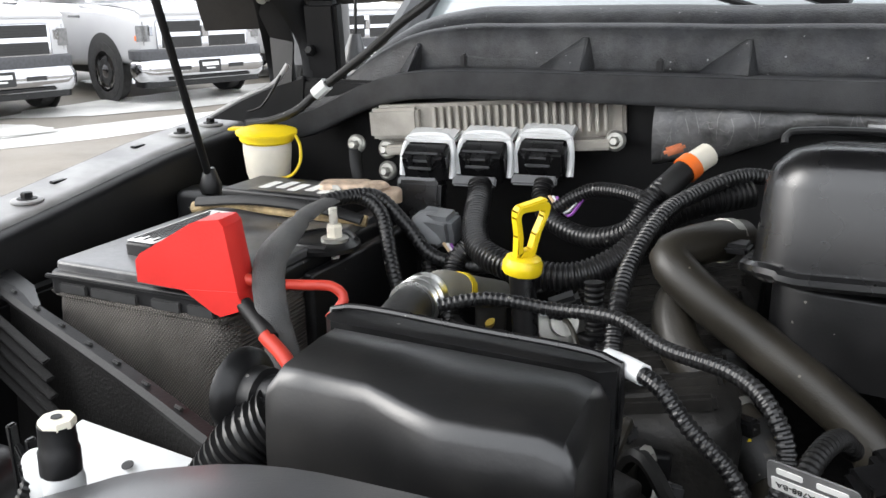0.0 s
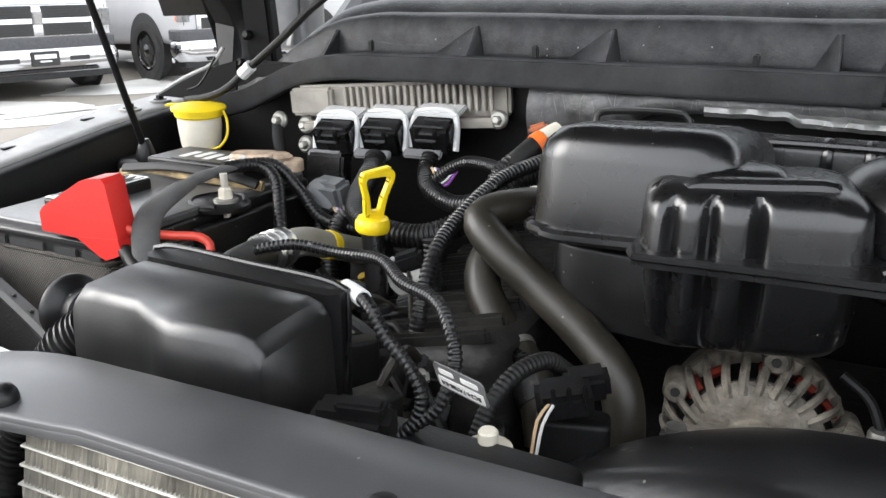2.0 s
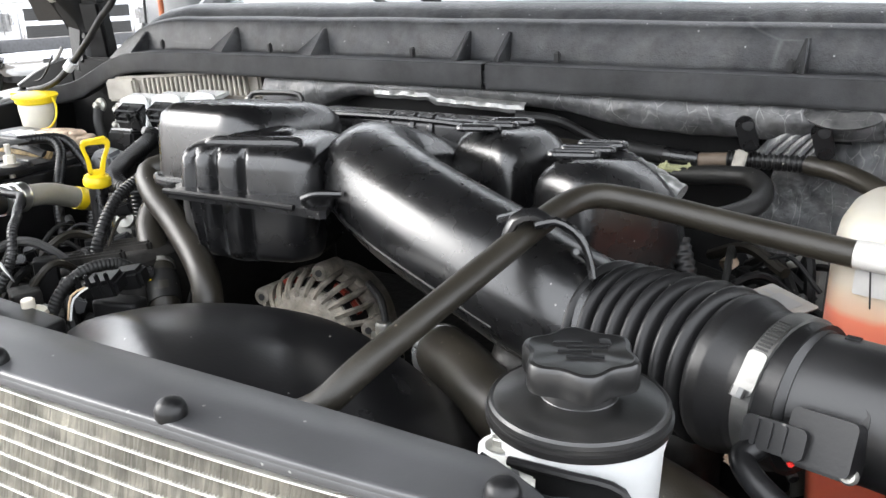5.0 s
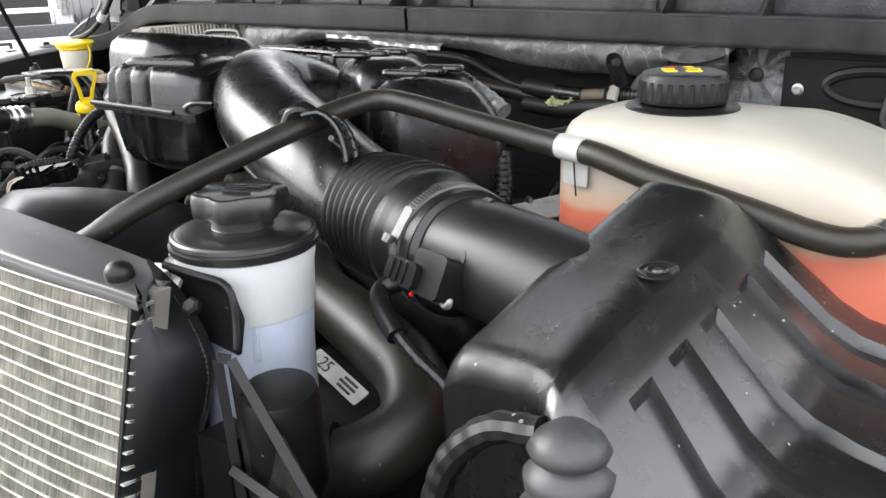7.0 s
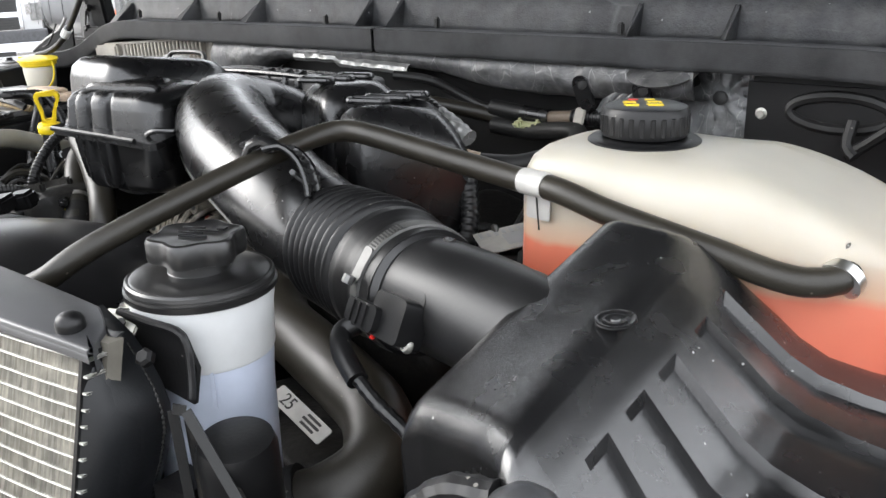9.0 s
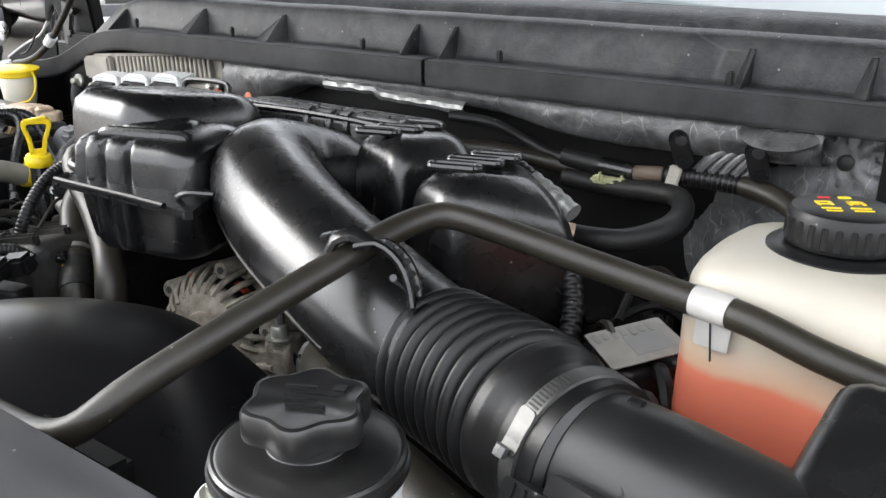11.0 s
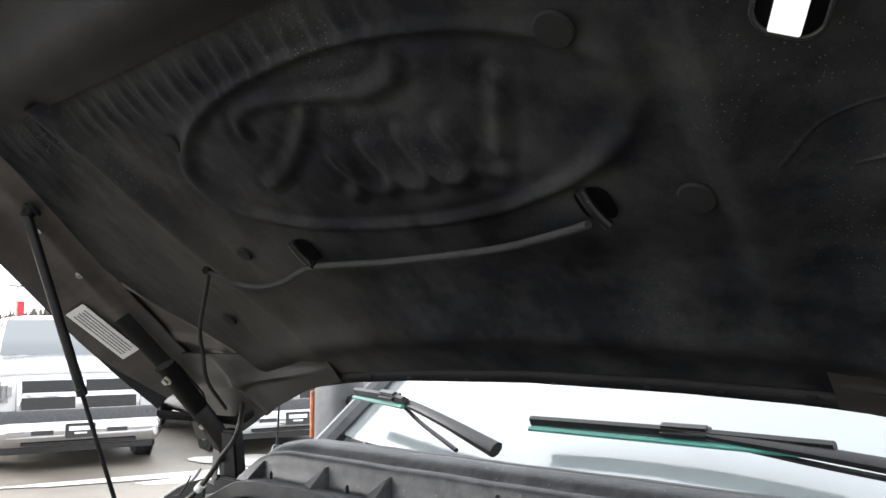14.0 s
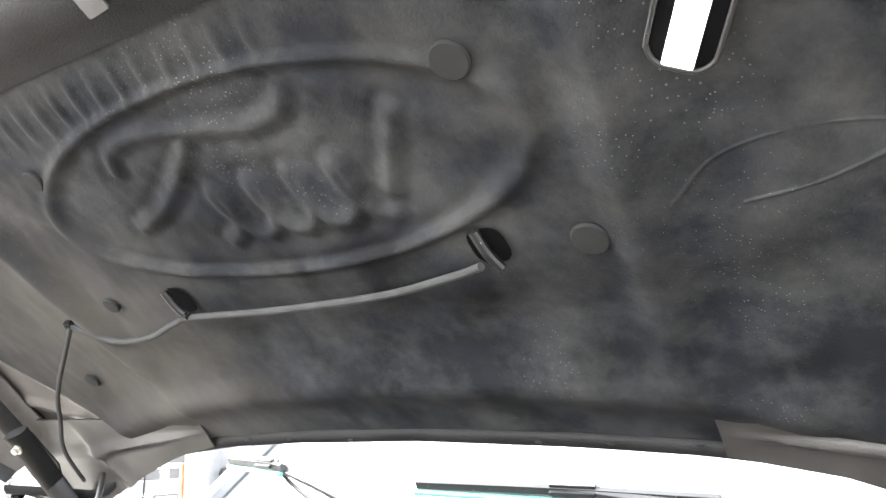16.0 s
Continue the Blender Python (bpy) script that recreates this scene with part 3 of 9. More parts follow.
def build_bay():
    # firewall behind the engine, apron walls at both sides, floor tray and front panel: plain and dark
    bm = block((CX, 1.0, 1.17), (1.9, 0.03, 0.66), 0.004)
    block((CX, 0.975, 1.495), (1.72, 0.012, 0.06), 0.004, bm=bm)
    solid("wall_firewall", bm, dark_metal, (CX, 1.0, 0.85), "black painted steel firewall of the engine bay", "firewall", kind="structure")
    bm = block((-0.63, 0.46, 1.1), (0.02, 1.1, 0.54), 0.004)
    solid("wall_apron_near_battery", bm, dark_metal, (-0.63, 0.45, 0.84), "black inner apron of the engine bay", "apron", kind="structure")
    bm = block((1.14, 0.46, 1.1), (0.02, 1.1, 0.54), 0.004)
    solid("wall_apron_near_air_box", bm, dark_metal, (1.14, 0.45, 0.84), "black inner apron of the engine bay", "apron", kind="structure")
    bm = block((CX, 0.5, 0.83), (1.9, 1.1, 0.02), 0.002)
    solid("floor_tray", bm, dark_metal, (CX, 0.5, 0.82), "dark floor of the engine bay", "tray", kind="structure")
    bm = block((CX, 0.1, 1.05), (1.86, 0.02, 0.45), 0.004)
    solid("wall_front", bm, dark_metal, (CX, 0.1, 0.82), "dark panel below the radiator", "panel", kind="structure")


build_bay()


flange_paint = material("dusty_pale_flange_paint", (0.25, 0.248, 0.245), 0.38, vary=0.4, scale=18, bump=0.08, dust=0.6, dust_col=(0.2, 0.187, 0.172))


def build_fender(side):
    """Inner rail, painted upper flange and rounded outer shoulder of one wing."""
    s = -1 if side == "battery" else 1
    x0 = CX + s * 0.945
    f = thing("fender", (x0 + s * 0.1, 0.4, 0.85), "dark glossy painted front fender with black inner flange", "fender", "pair of front fenders")
    ys = [-0.25 + 1.35 * i / 26 for i in range(27)]

    def edge(y):
        return curve1(y, [(-0.25, 0.05), (0.2, 0.015), (0.5, 0.0), (0.8, -0.012), (1.1, -0.02)])

    def rise_at(y):
        return curve1(y, [(-0.25, -0.09), (0.1, -0.045), (0.5, 0.0), (0.8, 0.038), (1.1, 0.06)])

    prof = [(0.03, 1.4215), (0.036, 1.416), (0.045, 1.395), (0.07, 1.368), (0.10, 1.345), (0.12, 1.31), (0.125, 1.25), (0.125, 1.1), (0.12, 0.75)]
    rows = []
    for y in ys:
        rise = rise_at(y)
        rows.append([(x0 + s * (u - edge(y)), y, z + rise * (1 if z > 1 else 0)) for u, z in prof])
    part("outer_panel", sheet(rows, 0.002, (s * -0.6, 0, -1)), paint_dark, f, "dark glossy painted panel", 60)
    rows = []
    for y in ys:
        rise = rise_at(y)
        dip = 0.004 * noise.noise((y * 14, 2, 0))
        rows.append([(x0 + s * (u - edge(y)), y, z + rise) for u, z in ((-0.027 + dip, 1.409), (-0.024 + dip, 1.4145), (-0.012, 1.4165), (0.006, 1.4185), (0.022, 1.4205), (0.0295, 1.4215))])
    part("flange", sheet(rows, 0.002, (0, 0, -1)), flange_paint, f, "pale dusty bolted flange", 60)
    rows = []
    for y in ys:
        rise = rise_at(y)
        rows.append([(x0 + s * (u - edge(y)), y, z + rise) for u, z in ((-0.055, 1.05), (-0.052, 1.2), (-0.05, 1.33), (-0.05, 1.36), (-0.046, 1.404), (-0.042, 1.410), (-0.030, 1.4115), (-0.022, 1.4115))])
    part("inner_rail", sheet(rows, 0.003, (s, 0, 0)), dark_metal, f, "black plastic channel along the inner edge", 60)
    for y in (0.33, 0.605, 0.858, 0.92):
        part("washer", lathe((x0 + s * (-edge(y)), y, 1.417 + rise_at(y)), (0, 0, 1), [(0.016, 0), (0.016, 0.002), (0.0145, 0.003)], 22), flange_paint, f)
        bolt((x0 + s * (-edge(y)), y, 1.4195 + rise_at(y)), (0, 0, 1), 0.0058, dark_metal, f)
    for y in (0.45, 0.66, 0.79):
        part("slot", block((x0 + s * (0.012 - edge(y)), y, 1.4185 + rise_at(y)), (0.008, 0.02, 0.004), 0.001), satin_black, f)


build_fender("battery")
build_fender("air box")


def build_cowl():
    c = thing("cowl_panel", (CX, 0.92, 1.5), "weathered black plastic cowl panel with triangular ribs below the windshield", "cowl panel")
    prof = [(0.912, 1.522), (0.905, 1.526), (0.905, 1.541), (0.912, 1.545), (0.930, 1.546), (0.943, 1.547), (0.948, 1.553), (0.953, 1.575), (0.957, 1.592), (0.962, 1.597), (0.974, 1.600), (0.978, 1.590), (0.982, 1.600), (0.992, 1.611), (1.008, 1.618), (1.02, 1.619), (1.026, 1.613), (1.034, 1.615), (1.05, 1.617), (1.08, 1.610), (1.115, 1.600), (1.16, 1.59)]
    rows = []
    BACK = [(0, 0), (0.5, 0.012), (0.65, 0.018), (0.737, 0.026), (0.802, 0.016), (0.837, 0.006), (0.9, -0.012)]
    DROP = [(0, 0), (0.5, -0.002), (0.62, -0.004), (0.67, -0.008), (0.70, -0.014), (0.737, -0.026), (0.772, -0.044), (0.802, -0.058), (0.837, -0.067), (0.9, -0.072)]
    SQUASH = [(0, 1), (0.6, 1), (0.7, 0.9), (0.76, 0.74), (0.80, 0.5), (0.84, 0.2), (0.9, 0.1)]
    xs = [CX - 0.88 + i * 1.76 / 120 for i in range(121)]
    for x in xs:
        e = abs(x - CX)
        back, drop, squash = curve1(e, BACK), curve1(e, DROP), curve1(e, SQUASH)
        wob = 0.0012 * noise.noise((x * 9, 0, 0))
        rows.append([(x, y + back, 1.545 + (z - 1.545) * squash + drop + wob) for y, z in prof])
    part("panel", sheet(rows, 0.003, (0, 0.3, -1)), cowl_grey, c, smooth=50)
    # the sealing lip is in two lengths that meet at the centre line
    for x0, x1 in ((CX - 0.885, CX - 0.003), (CX + 0.003, CX + 0.885)):
        rows = []
        for i in range(61):
            x = lerp(x0, x1, i / 60)
            e = abs(x - CX)
            back, drop = curve1(e, BACK), curve1(e, DROP)
            rows.append([(x, y + back, z + drop) for y, z in ((0.930, 1.5500), (0.914, 1.5498), (0.9000, 1.5492), (0.8985, 1.5478), (0.8985, 1.545), (0.8995, 1.523), (0.9000, 1.5192), (0.9012, 1.5178), (0.912, 1.517))])
        part("sealing_lip", sheet(rows, 0.003, (0, 1, -0.2)), lip_grey, c, smooth=40)
    # webs: hollow wedges at the battery side, thin blades at the other
    for x, wide in ((-0.43, 0.6), (-0.218, 1.5), (-0.043, 1.4), (0.198, 0.6), (0.257, 0.5), (0.612, 0.35), (0.724, 0.35), (0.9, 0.35)):
        e = abs(x - CX)
        back, drop, squash = curve1(e, BACK), curve1(e, DROP), curve1(e, SQUASH)
        s = -1
        top = Vector((x, 0.9535 + back, 1.545 + 0.040 * squash + drop))
        foot = [Vector((x + s * 0.038 * wide, 0.944 + back, 1.5475 + drop)), Vector((x - s * 0.004, 0.911 + back, 1.551 + drop)), Vector((x - s * 0.010 * wide, 0.950 + back, 1.5475 + drop))]
        bm = bmesh.new()
        low = [bm.verts.new(p) for p in foot]
        high = [bm.verts.new(top + Vector((s * 0.003, 0.001, 0))), bm.verts.new(top + Vector((0, -0.004, -0.001))), bm.verts.new(top + Vector((-s * 0.003, 0.001, 0)))]
        for i in range(3):
            j = (i + 1) % 3
            bm.faces.new((low[i], low[j], high[j], high[i]))
        bm.faces.new(high)
        bm.faces.new(low[::-1])
        part("rib", bm, cowl_grey, c, smooth=20)
    for x in (-0.356, -0.13, 0.12, 0.33, 0.6):
        part("clip_tab", block((x, 0.938, 1.556), (0.008, 0.006, 0.015), 0.002), satin_black, c)
    # sealing rubber along the top, and the end that folds down by the hinge
    part("top_seal", tube([(CX + u, 1.03 + 0.035 * (abs(u) / 0.7) ** 2, 1.613 - 0.03 * (abs(u) / 0.7) ** 3) for u in (-0.72, -0.6, -0.4, -0.2, 0, 0.2, 0.4, 0.6, 0.72)], 0.006, 8, 0.02), rubber, c, "black rubber seal")


build_cowl()


def build_windshield():
    w = thing("windshield", (CX, 1.12, 1.58), "curved laminated windshield with a dark frit band reflecting the bright sky", "windshield", kind="structure")
    glass = bpy.data.materials.new("windshield_glass")
    glass.use_nodes = True
    b = glass.node_tree.nodes["Principled BSDF"]
    b.inputs["Base Color"].default_value = (0.19, 0.215, 0.218, 1)
    b.inputs["Roughness"].default_value = 0.12
    b.inputs["Coat Roughness"].default_value = 0.1
    b.inputs["Coat Weight"].default_value = 1.0
    b.inputs["Specular IOR Level"].default_value = 0.9
    rows = []
    for i in range(41):
        u = -0.82 + 1.64 * i / 40
        back = 0.16 * (abs(u) / 0.8) ** 2.2
        rows.append([(CX + u * (1 - 0.1 * v), 1.125 + back + 0.62 * v, 1.588 + 0.52 * v - 0.04 * v * v) for v in (0, 0.1, 0.25, 0.5, 0.75, 1.0)])
    part("pane", sheet(rows, 0.005, (0, 0.6, -0.8)), glass, w, smooth=60)
    # the A-pillars and the front edge of the roof close the cab
    for s in (-1, 1):
        pts = [(CX + s * (0.83 - 0.085 * v), 1.125 + 0.165 + 0.62 * v, 1.59 + 0.52 * v - 0.04 * v * v) for v in (-0.1, 0.2, 0.5, 0.8, 1.0)]
        part("pillar", tube(pts, 0.03, 10, 0.05), paint_dark, w)
    part("roof_edge", tube([(CX + u, 1.74 + 0.13 * (abs(u) / 0.75) ** 2, 2.08) for u in (-0.75, -0.4, 0, 0.4, 0.75)], 0.035, 10, 0.05), paint_dark, w)
    part("cab_back", block((CX, 2.0, 1.8), (1.5, 0.05, 0.6), 0.02), rubber, w, "dark cab interior")
    part("dashboard", block((CX, 1.55, 1.55), (1.5, 0.6, 0.08), 0.03), rubber, w, "dark dashboard")


build_windshield()


def build_wiper(name, tip, mid, pivot, dx):
    w = thing(name, pivot, "black wiper arm with a teal-green blade edge resting on the windshield", "wiper", "windshield wipers")
    t, m, p = Vector(tip), Vector(mid), Vector(pivot)
    end = m + (m - t) * (0.4 if dx < 0 else 0.75)
    up = Vector((0, -0.45, 0.85)) * 0.008
    low = Vector((0, -0.009, -0.011))
    part("blade", tube([t, lerp(t, m, 0.5) + up * 0.2, m + up * 0.3, end], 0.0075, 6, 0.03, flat=1.7), rubber, w, "black blade spine")
    part("blade_edge", tube([t + low, lerp(t, m, 0.5) + low, m + low, end + low], 0.0055, 8, 0.03, flat=0.7), teal, w, "teal-green rubber edge")
    part("blade_holder", block(m + up * 0.8, (0.09, 0.026, 0.022), 0.008, (30, 0, math.degrees(math.atan2((m - t).y, (m - t).x)))), satin_black, w)
    part("arm", tube([m + up, lerp(m, p, 0.5) + up * 1.6, p + up * 0.5], 0.0125, 8, 0.02, flat=0.7, radii=[(0, 0.7), (0.6, 1.0), (1, 1.3)]), satin_black, w)
    part("spray_tube", tube([lerp(m, p, 0.15) - up * 0.6, lerp(m, p, 0.45) - up * 1.2 + Vector((dx * 0.4, 0, 0)), p - up + Vector((dx, 0, 0))], 0.0045, 6, 0.02), rubber, w)


build_wiper("wiper", (-0.49, 1.27, 1.692), (-0.30, 1.20, 1.690), (0.055, 1.125, 1.618), -0.10)
build_wiper("wiper", (0.112, 1.155, 1.672), (0.40, 1.16, 1.670), (0.95, 1.16, 1.615), 0.02)


# ---- hood, held open ----
HS = 0.78


def hood_z(y):
    return 1.94 - HS * (y - 0.74)


HN = Vector((0, HS, 1)).normalized()
HV = Vector((0, -1, HS)).normalized()  # up the slope, towards the front edge


def on_hood(x, y, off=0.0):
    """A point on the hood's inner face; off is metres below it (towards the engine)."""
    return Vector((x, y, hood_z(y))) - HN * off


def hood_half(y):
    """Half the hood's width: it narrows towards the front edge."""
    return curve1(y, [(0.0, 0.70), (0.45, 0.868), (0.6, 0.935), (0.7, 0.98), (0.8, 1.022), (0.9, 1.045), (1.0, 1.05)])


RIM = [(-0.125, -0.003), (-0.10, 0.012), (-0.09, 0.028), (-0.075, 0.034), (-0.04, 0.06), (-0.005, 0.096), (0.0, 0.1)]


def on_rim(s, y, du, lift=0.0):
    """A point on the hood's side rim, du metres in from its outer edge."""
    return on_hood(CX + s * (hood_half(y) + du), y, curve1(du, RIM) + lift)


STROKES = [
    [(p.x, p.y) for p in spline([(0.112, 0.560, 0), (0.130, 0.538, 0), (0.19, 0.531, 0), (0.27, 0.542, 0), (0.345, 0.554, 0), (0.395, 0.550, 0), (0.412, 0.538, 0)], 0.02)],
    [(p.x, p.y) for p in spline([(0.250, 0.552, 0), (0.205, 0.580, 0), (0.130, 0.614, 0), (0.075, 0.628, 0)], 0.02)],
    [(0.205 + 0.25 * k / 40 + 0.02 * math.sin(k * 0.63), 0.634 + 0.030 * math.cos(k * 0.63)) for k in range(41)],
    [(0.522, 0.574), (0.500, 0.602), (0.472, 0.640)],
]


def rear_line(x):
    """How far back the rear edge of the hood lies."""
    return 0.968 + curve1(abs(x - CX), [(0, 0), (0.25, 0.006), (0.41, 0.016), (0.56, 0.036), (0.72, 0.07), (0.85, 0.1), (0.99, 0.02)])


def build_hood():
    h = thing("hood", (CX, 1.0, 1.62), "open dark hood with a dusty black embossed felt liner", "hood")
    # outer skin with rolled side and rear rims
    ys = [1.0 - 1.0 * i / 30 for i in range(31)]
    rows = []
    for y in ys:
        half = hood_half(y)
        row = []
        for u, off in ((-1, 0.102), (-0.99, 0.06), (-0.95, 0.0), (-0.88, -0.035), (-0.6, -0.055), (-0.3, -0.065), (0, -0.07), (0.3, -0.065), (0.6, -0.055), (0.88, -0.035), (0.95, 0.0), (0.99, 0.06), (1, 0.102)):
            row.append(on_hood(CX + u * half, y, off))
        rows.append(row)
    part("outer_skin", sheet(rows, 0.002, HN), paint_dark, h, "dark glossy painted outer skin", 60)
    # inner panel: the felt liner with a soft relief
    def relief(x, y):
        d = 0.0
        # oval bead round the emblem
        ex, ey = (x - 0.29) / 0.36, (y - 0.605) / 0.105
        r = math.sqrt(ex * ex + ey * ey)
        d += 0.0072 * math.exp(-((r - 1) / 0.045) ** 2) - 0.002 * math.exp(-((r - 0.9) / 0.05) ** 2)
        # soft plain strokes inside it: a swash, a hook, a wave, a ring and a tall bar
        if r < 0.96:
            q = 1.0
            for line in STROKES:
                for (ax, ay), (bx, by) in zip(line, line[1:]):
                    vx, vy = bx - ax, (by - ay) * 1.27
                    wx, wy = x - ax, (y - ay) * 1.27
                    k = max(0.0, min(1.0, (wx * vx + wy * vy) / (vx * vx + vy * vy + 1e-9)))
                    q = min(q, math.hypot(wx - k * vx, wy - k * vy))
            d += 0.0052 * math.exp(-(q / 0.0095) ** 2) - 0.002 * math.exp(-((q - 0.02) / 0.008) ** 2)
        # long bead towards the rear, bowed with the edge
        yb = curve1(abs(x - 0.2), [(0, 0.868), (0.34, 0.880), (0.5, 0.896), (0.66, 0.910), (0.9, 0.93)])
        d += 0.014 * math.exp(-((y - yb - 0.012) / 0.026) ** 2)
        d -= 0.012 * math.exp(-((y - 0.80) / 0.05) ** 2) * (1 / (1 + math.exp(-(x - 0.05) * 20)))
        # a bead running to each front corner
        for s in (-1, 1):
            q = (abs(x - CX) - 0.42 - (0.9 - y) * 0.2 * s * s)
            d += 0.010 * math.exp(-(q / 0.03) ** 2) * min(1, max(0, (0.93 - y) / 0.12))
        d += 0.006 * noise.noise((x * 5, y * 5, 2.0)) + 0.0025 * noise.noise((x * 16, y * 16, 5.0)) + 0.001 * noise.noise((x * 50, y * 30, 8.0))
        # fluted band in front of the emblem
        if y < 0.52:
            d += 0.004 * max(0, math.sin((x + y * 0.2) * 160)) * math.exp(-((y - 0.485) / 0.02) ** 2) * (1 if x < 0.45 else 0)
        return d

    rows = []
    nx, ny = 420, 150
    for j in range(ny + 1):
        y = lerp(0.968, 0.44, j / ny)
        w = min(hood_half(y) - 0.108, curve1(y, [(0.44, 0.90), (0.74, 0.86), (0.80, 0.82), (0.86, 0.75), (0.91, 0.68), (0.968, 0.62)]))
        row = []
        for i in range(nx + 1):
            x = lerp(CX - w, CX + w, i / nx)
            y2 = y + (rear_line(x) - 0.968) * (1 - j / ny) ** 5
            row.append(on_hood(x, y2, relief(x, y)))
        rows.append(row)
    part("liner", sheet(rows, 0.004, HN), liner, h, "dusty black felt liner", 80)
    # bare pressed panel showing past the liner's rear corners
    for sd in (-1, 1):
        rows = []
        for j in range(41):
            y0 = lerp(0.985, 0.70, j / 40)
            w = hood_half(y0) - 0.108
            row = []
            for i in range(41):
                e = lerp(0.52, w, i / 40)
                y = lerp(rear_line(CX + e) - 0.006, 0.70, j / 40)
                bead = 0.010 * math.exp(-((e - 0.80 + (y - 0.85) * 0.9) / 0.018) ** 2) + 0.008 * math.exp(-((y - 0.945 + (e - 0.75) * 0.25) / 0.012) ** 2)
                row.append(on_hood(CX + sd * e, y, -0.012 - 0.02 * max(0, (0.70 - e) / 0.2) + bead * min(1, max(0, (e - 0.62) / 0.08))))
            rows.append(row)
        part("inner_panel", sheet(rows, 0.003, HN), bare_panel, h, "bare brown-grey pressed inner panel", 60)
    # front structure beyond the liner
    rows = []
    for j in range(21):
        y = lerp(0.45, 0.01, j / 20)
        off = 0.004 + 0.03 * math.exp(-((y - 0.4) / 0.025) ** 2) - 0.015 * math.exp(-((y - 0.3) / 0.06) ** 2) + 0.02 * math.exp(-((y - 0.05) / 0.05) ** 2)
        w = hood_half(y) - 0.108
        rows.append([on_hood(lerp(CX - w, CX + w, i / 60), y, off + 0.003 * noise.noise((i * 0.4, j * 0.5, 1))) for i in range(61)])
    part("front_structure", sheet(rows, 0.003, HN), front_panel, h, "bare brownish-black inner panel", 60)
    # side rims: a sloping inner wall on each side
    for s in (-1, 1):
        rows = []
        for j in range(41):
            y = lerp(1.0, 0.01, j / 40)
            nearend = curve1(y, [(0.85, 1.0), (1.0, 0.45)])
            rows.append([on_hood(CX + s * (hood_half(y) + du * lerp(0.7, 1, nearend)), y, off * lerp(0.6, 1, nearend)) for du, off in RIM])
        part("side_rim", sheet(rows, 0.003, HN), bare_panel, h, "bare dark side rim with stiffening folds", 50)
        for y in (0.93, 0.84, 0.7, 0.6, 0.45):
            part("rim_bolt", lathe(on_rim(s, y, -0.08), -HN, [(0.009, 0), (0.009, 0.002), (0.005, 0.003), (0.005, 0.006)], 12), zinc, h)
    # rear rim, a rolled edge with small clips
    rows = []
    for i in range(61):
        x = lerp(CX - 0.99, CX + 0.99, i / 60)
        e = abs(x - CX)
        yb = rear_line(x)
        dip = curve1(e, [(0, 0.0), (0.55, 0.002), (0.72, 0.02), (0.85, 0.06), (0.99, 0.12)])
        rows.append([on_hood(x, yb + dy, off + dip) for dy, off in ((-0.010, 0.002), (-0.006, 0.008), (0.002, 0.011), (0.008, 0.006), (0.008, -0.01))])
    part("rear_rim", sheet(rows, 0.003, HN), front_panel, h, "black rolled rear rim", 60)
    # broad folded aprons that close the rear corners
    for sd in (-1, 1):
        rows = []
        for i in range(61):
            e = lerp(0.44, 1.05, i / 60)
            back = curve1(e, [(0.44, 0.984), (0.56, 1.004), (0.72, 1.045), (0.85, 1.085), (0.95, 1.11), (1.05, 1.10)])
            dip = curve1(e, [(0.44, 0.0), (0.56, 0.006), (0.72, 0.03), (0.85, 0.055), (1.05, 0.085)])
            row = []
            for j in range(25):
                t = j / 24
                fold = 0.010 * math.exp(-((t - 0.45 + 0.25 * (e - 0.7)) / 0.07) ** 2) + 0.012 * math.exp(-((e - 0.82 + 0.10 * t) / 0.02) ** 2) * min(1, t * 4)
                row.append(on_hood(CX + sd * e, lerp(0.935, back, t), 0.003 + (dip + 0.012) * t ** 1.4 + fold * min(1, (e - 0.44) * 8)))
            rows.append(row)
        part("corner_apron", sheet(rows, 0.003, HN), rim_panel, h, "dusty dark folded corner panel", 50)
    for x in (-0.1, 0.0, 0.13, 0.3, 0.45, 0.55, 0.66, 0.78):
        part("clip", block(on_hood(x, 0.970 + 0.02 * (x - CX) ** 2, 0.010), (0.012, 0.005, 0.005), 0.002, (-38, 0, 0)), satin_black, h)
    # push pins in the liner
    for x, y, r in ((-0.039, 0.543, 0.016), (0.613, 0.547, 0.02), (0.654, 0.718, 0.02), (-0.114, 0.716, 0.014), (-0.359, 0.845, 0.015) ):
        part("liner_pin", lathe(on_hood(x, y, 0.004 + relief(x, y)), -HN, [(r, 0), (r, 0.002), (r * 0.9, 0.004), (r * 0.3, 0.0045)], 20), material("grey_liner_pin", (0.010, 0.010, 0.0098), 0.8, spec=0.15), h)
    bm = plate(basis(on_hood(0.316, 0.411, 0.034), (0.9, 0, 0.1), HV), 0.03, 0.03, 0.002, 0.003)
    part("light_square", bm, material("pale_grey_pad", (0.06, 0.058, 0.056), 0.8, spec=0.1), h, "small pale grey square pad")
    # spray nozzle pockets: flat plates, recess shade put into their colour, nozzle body on top
    for x, y in ((0.03, 0.725), (0.545, 0.71)):
        part("nozzle_pocket", plate(basis(on_hood(x, y, 0.0045 + relief(x, y)), (1, 0, 0), HV), 0.042, 0.046, 0.001, 0.014), MATS["painted_recess_dark"], h, "flat near-black plate painted as the shade of a pocket")
        part("spray_nozzle", tube([on_hood(x - 0.004, y - 0.02, 0.012), on_hood(x, y, 0.016), on_hood(x + 0.008, y + 0.018, 0.018)], 0.006, 10, 0.004), satin_black, h)
    # lamp on its housing plate, the recess's shade put into the near-black colour
    lx, ly = 0.822, 0.553
    ux = (HV * 0.86 + Vector((0.51, 0, 0))).normalized()
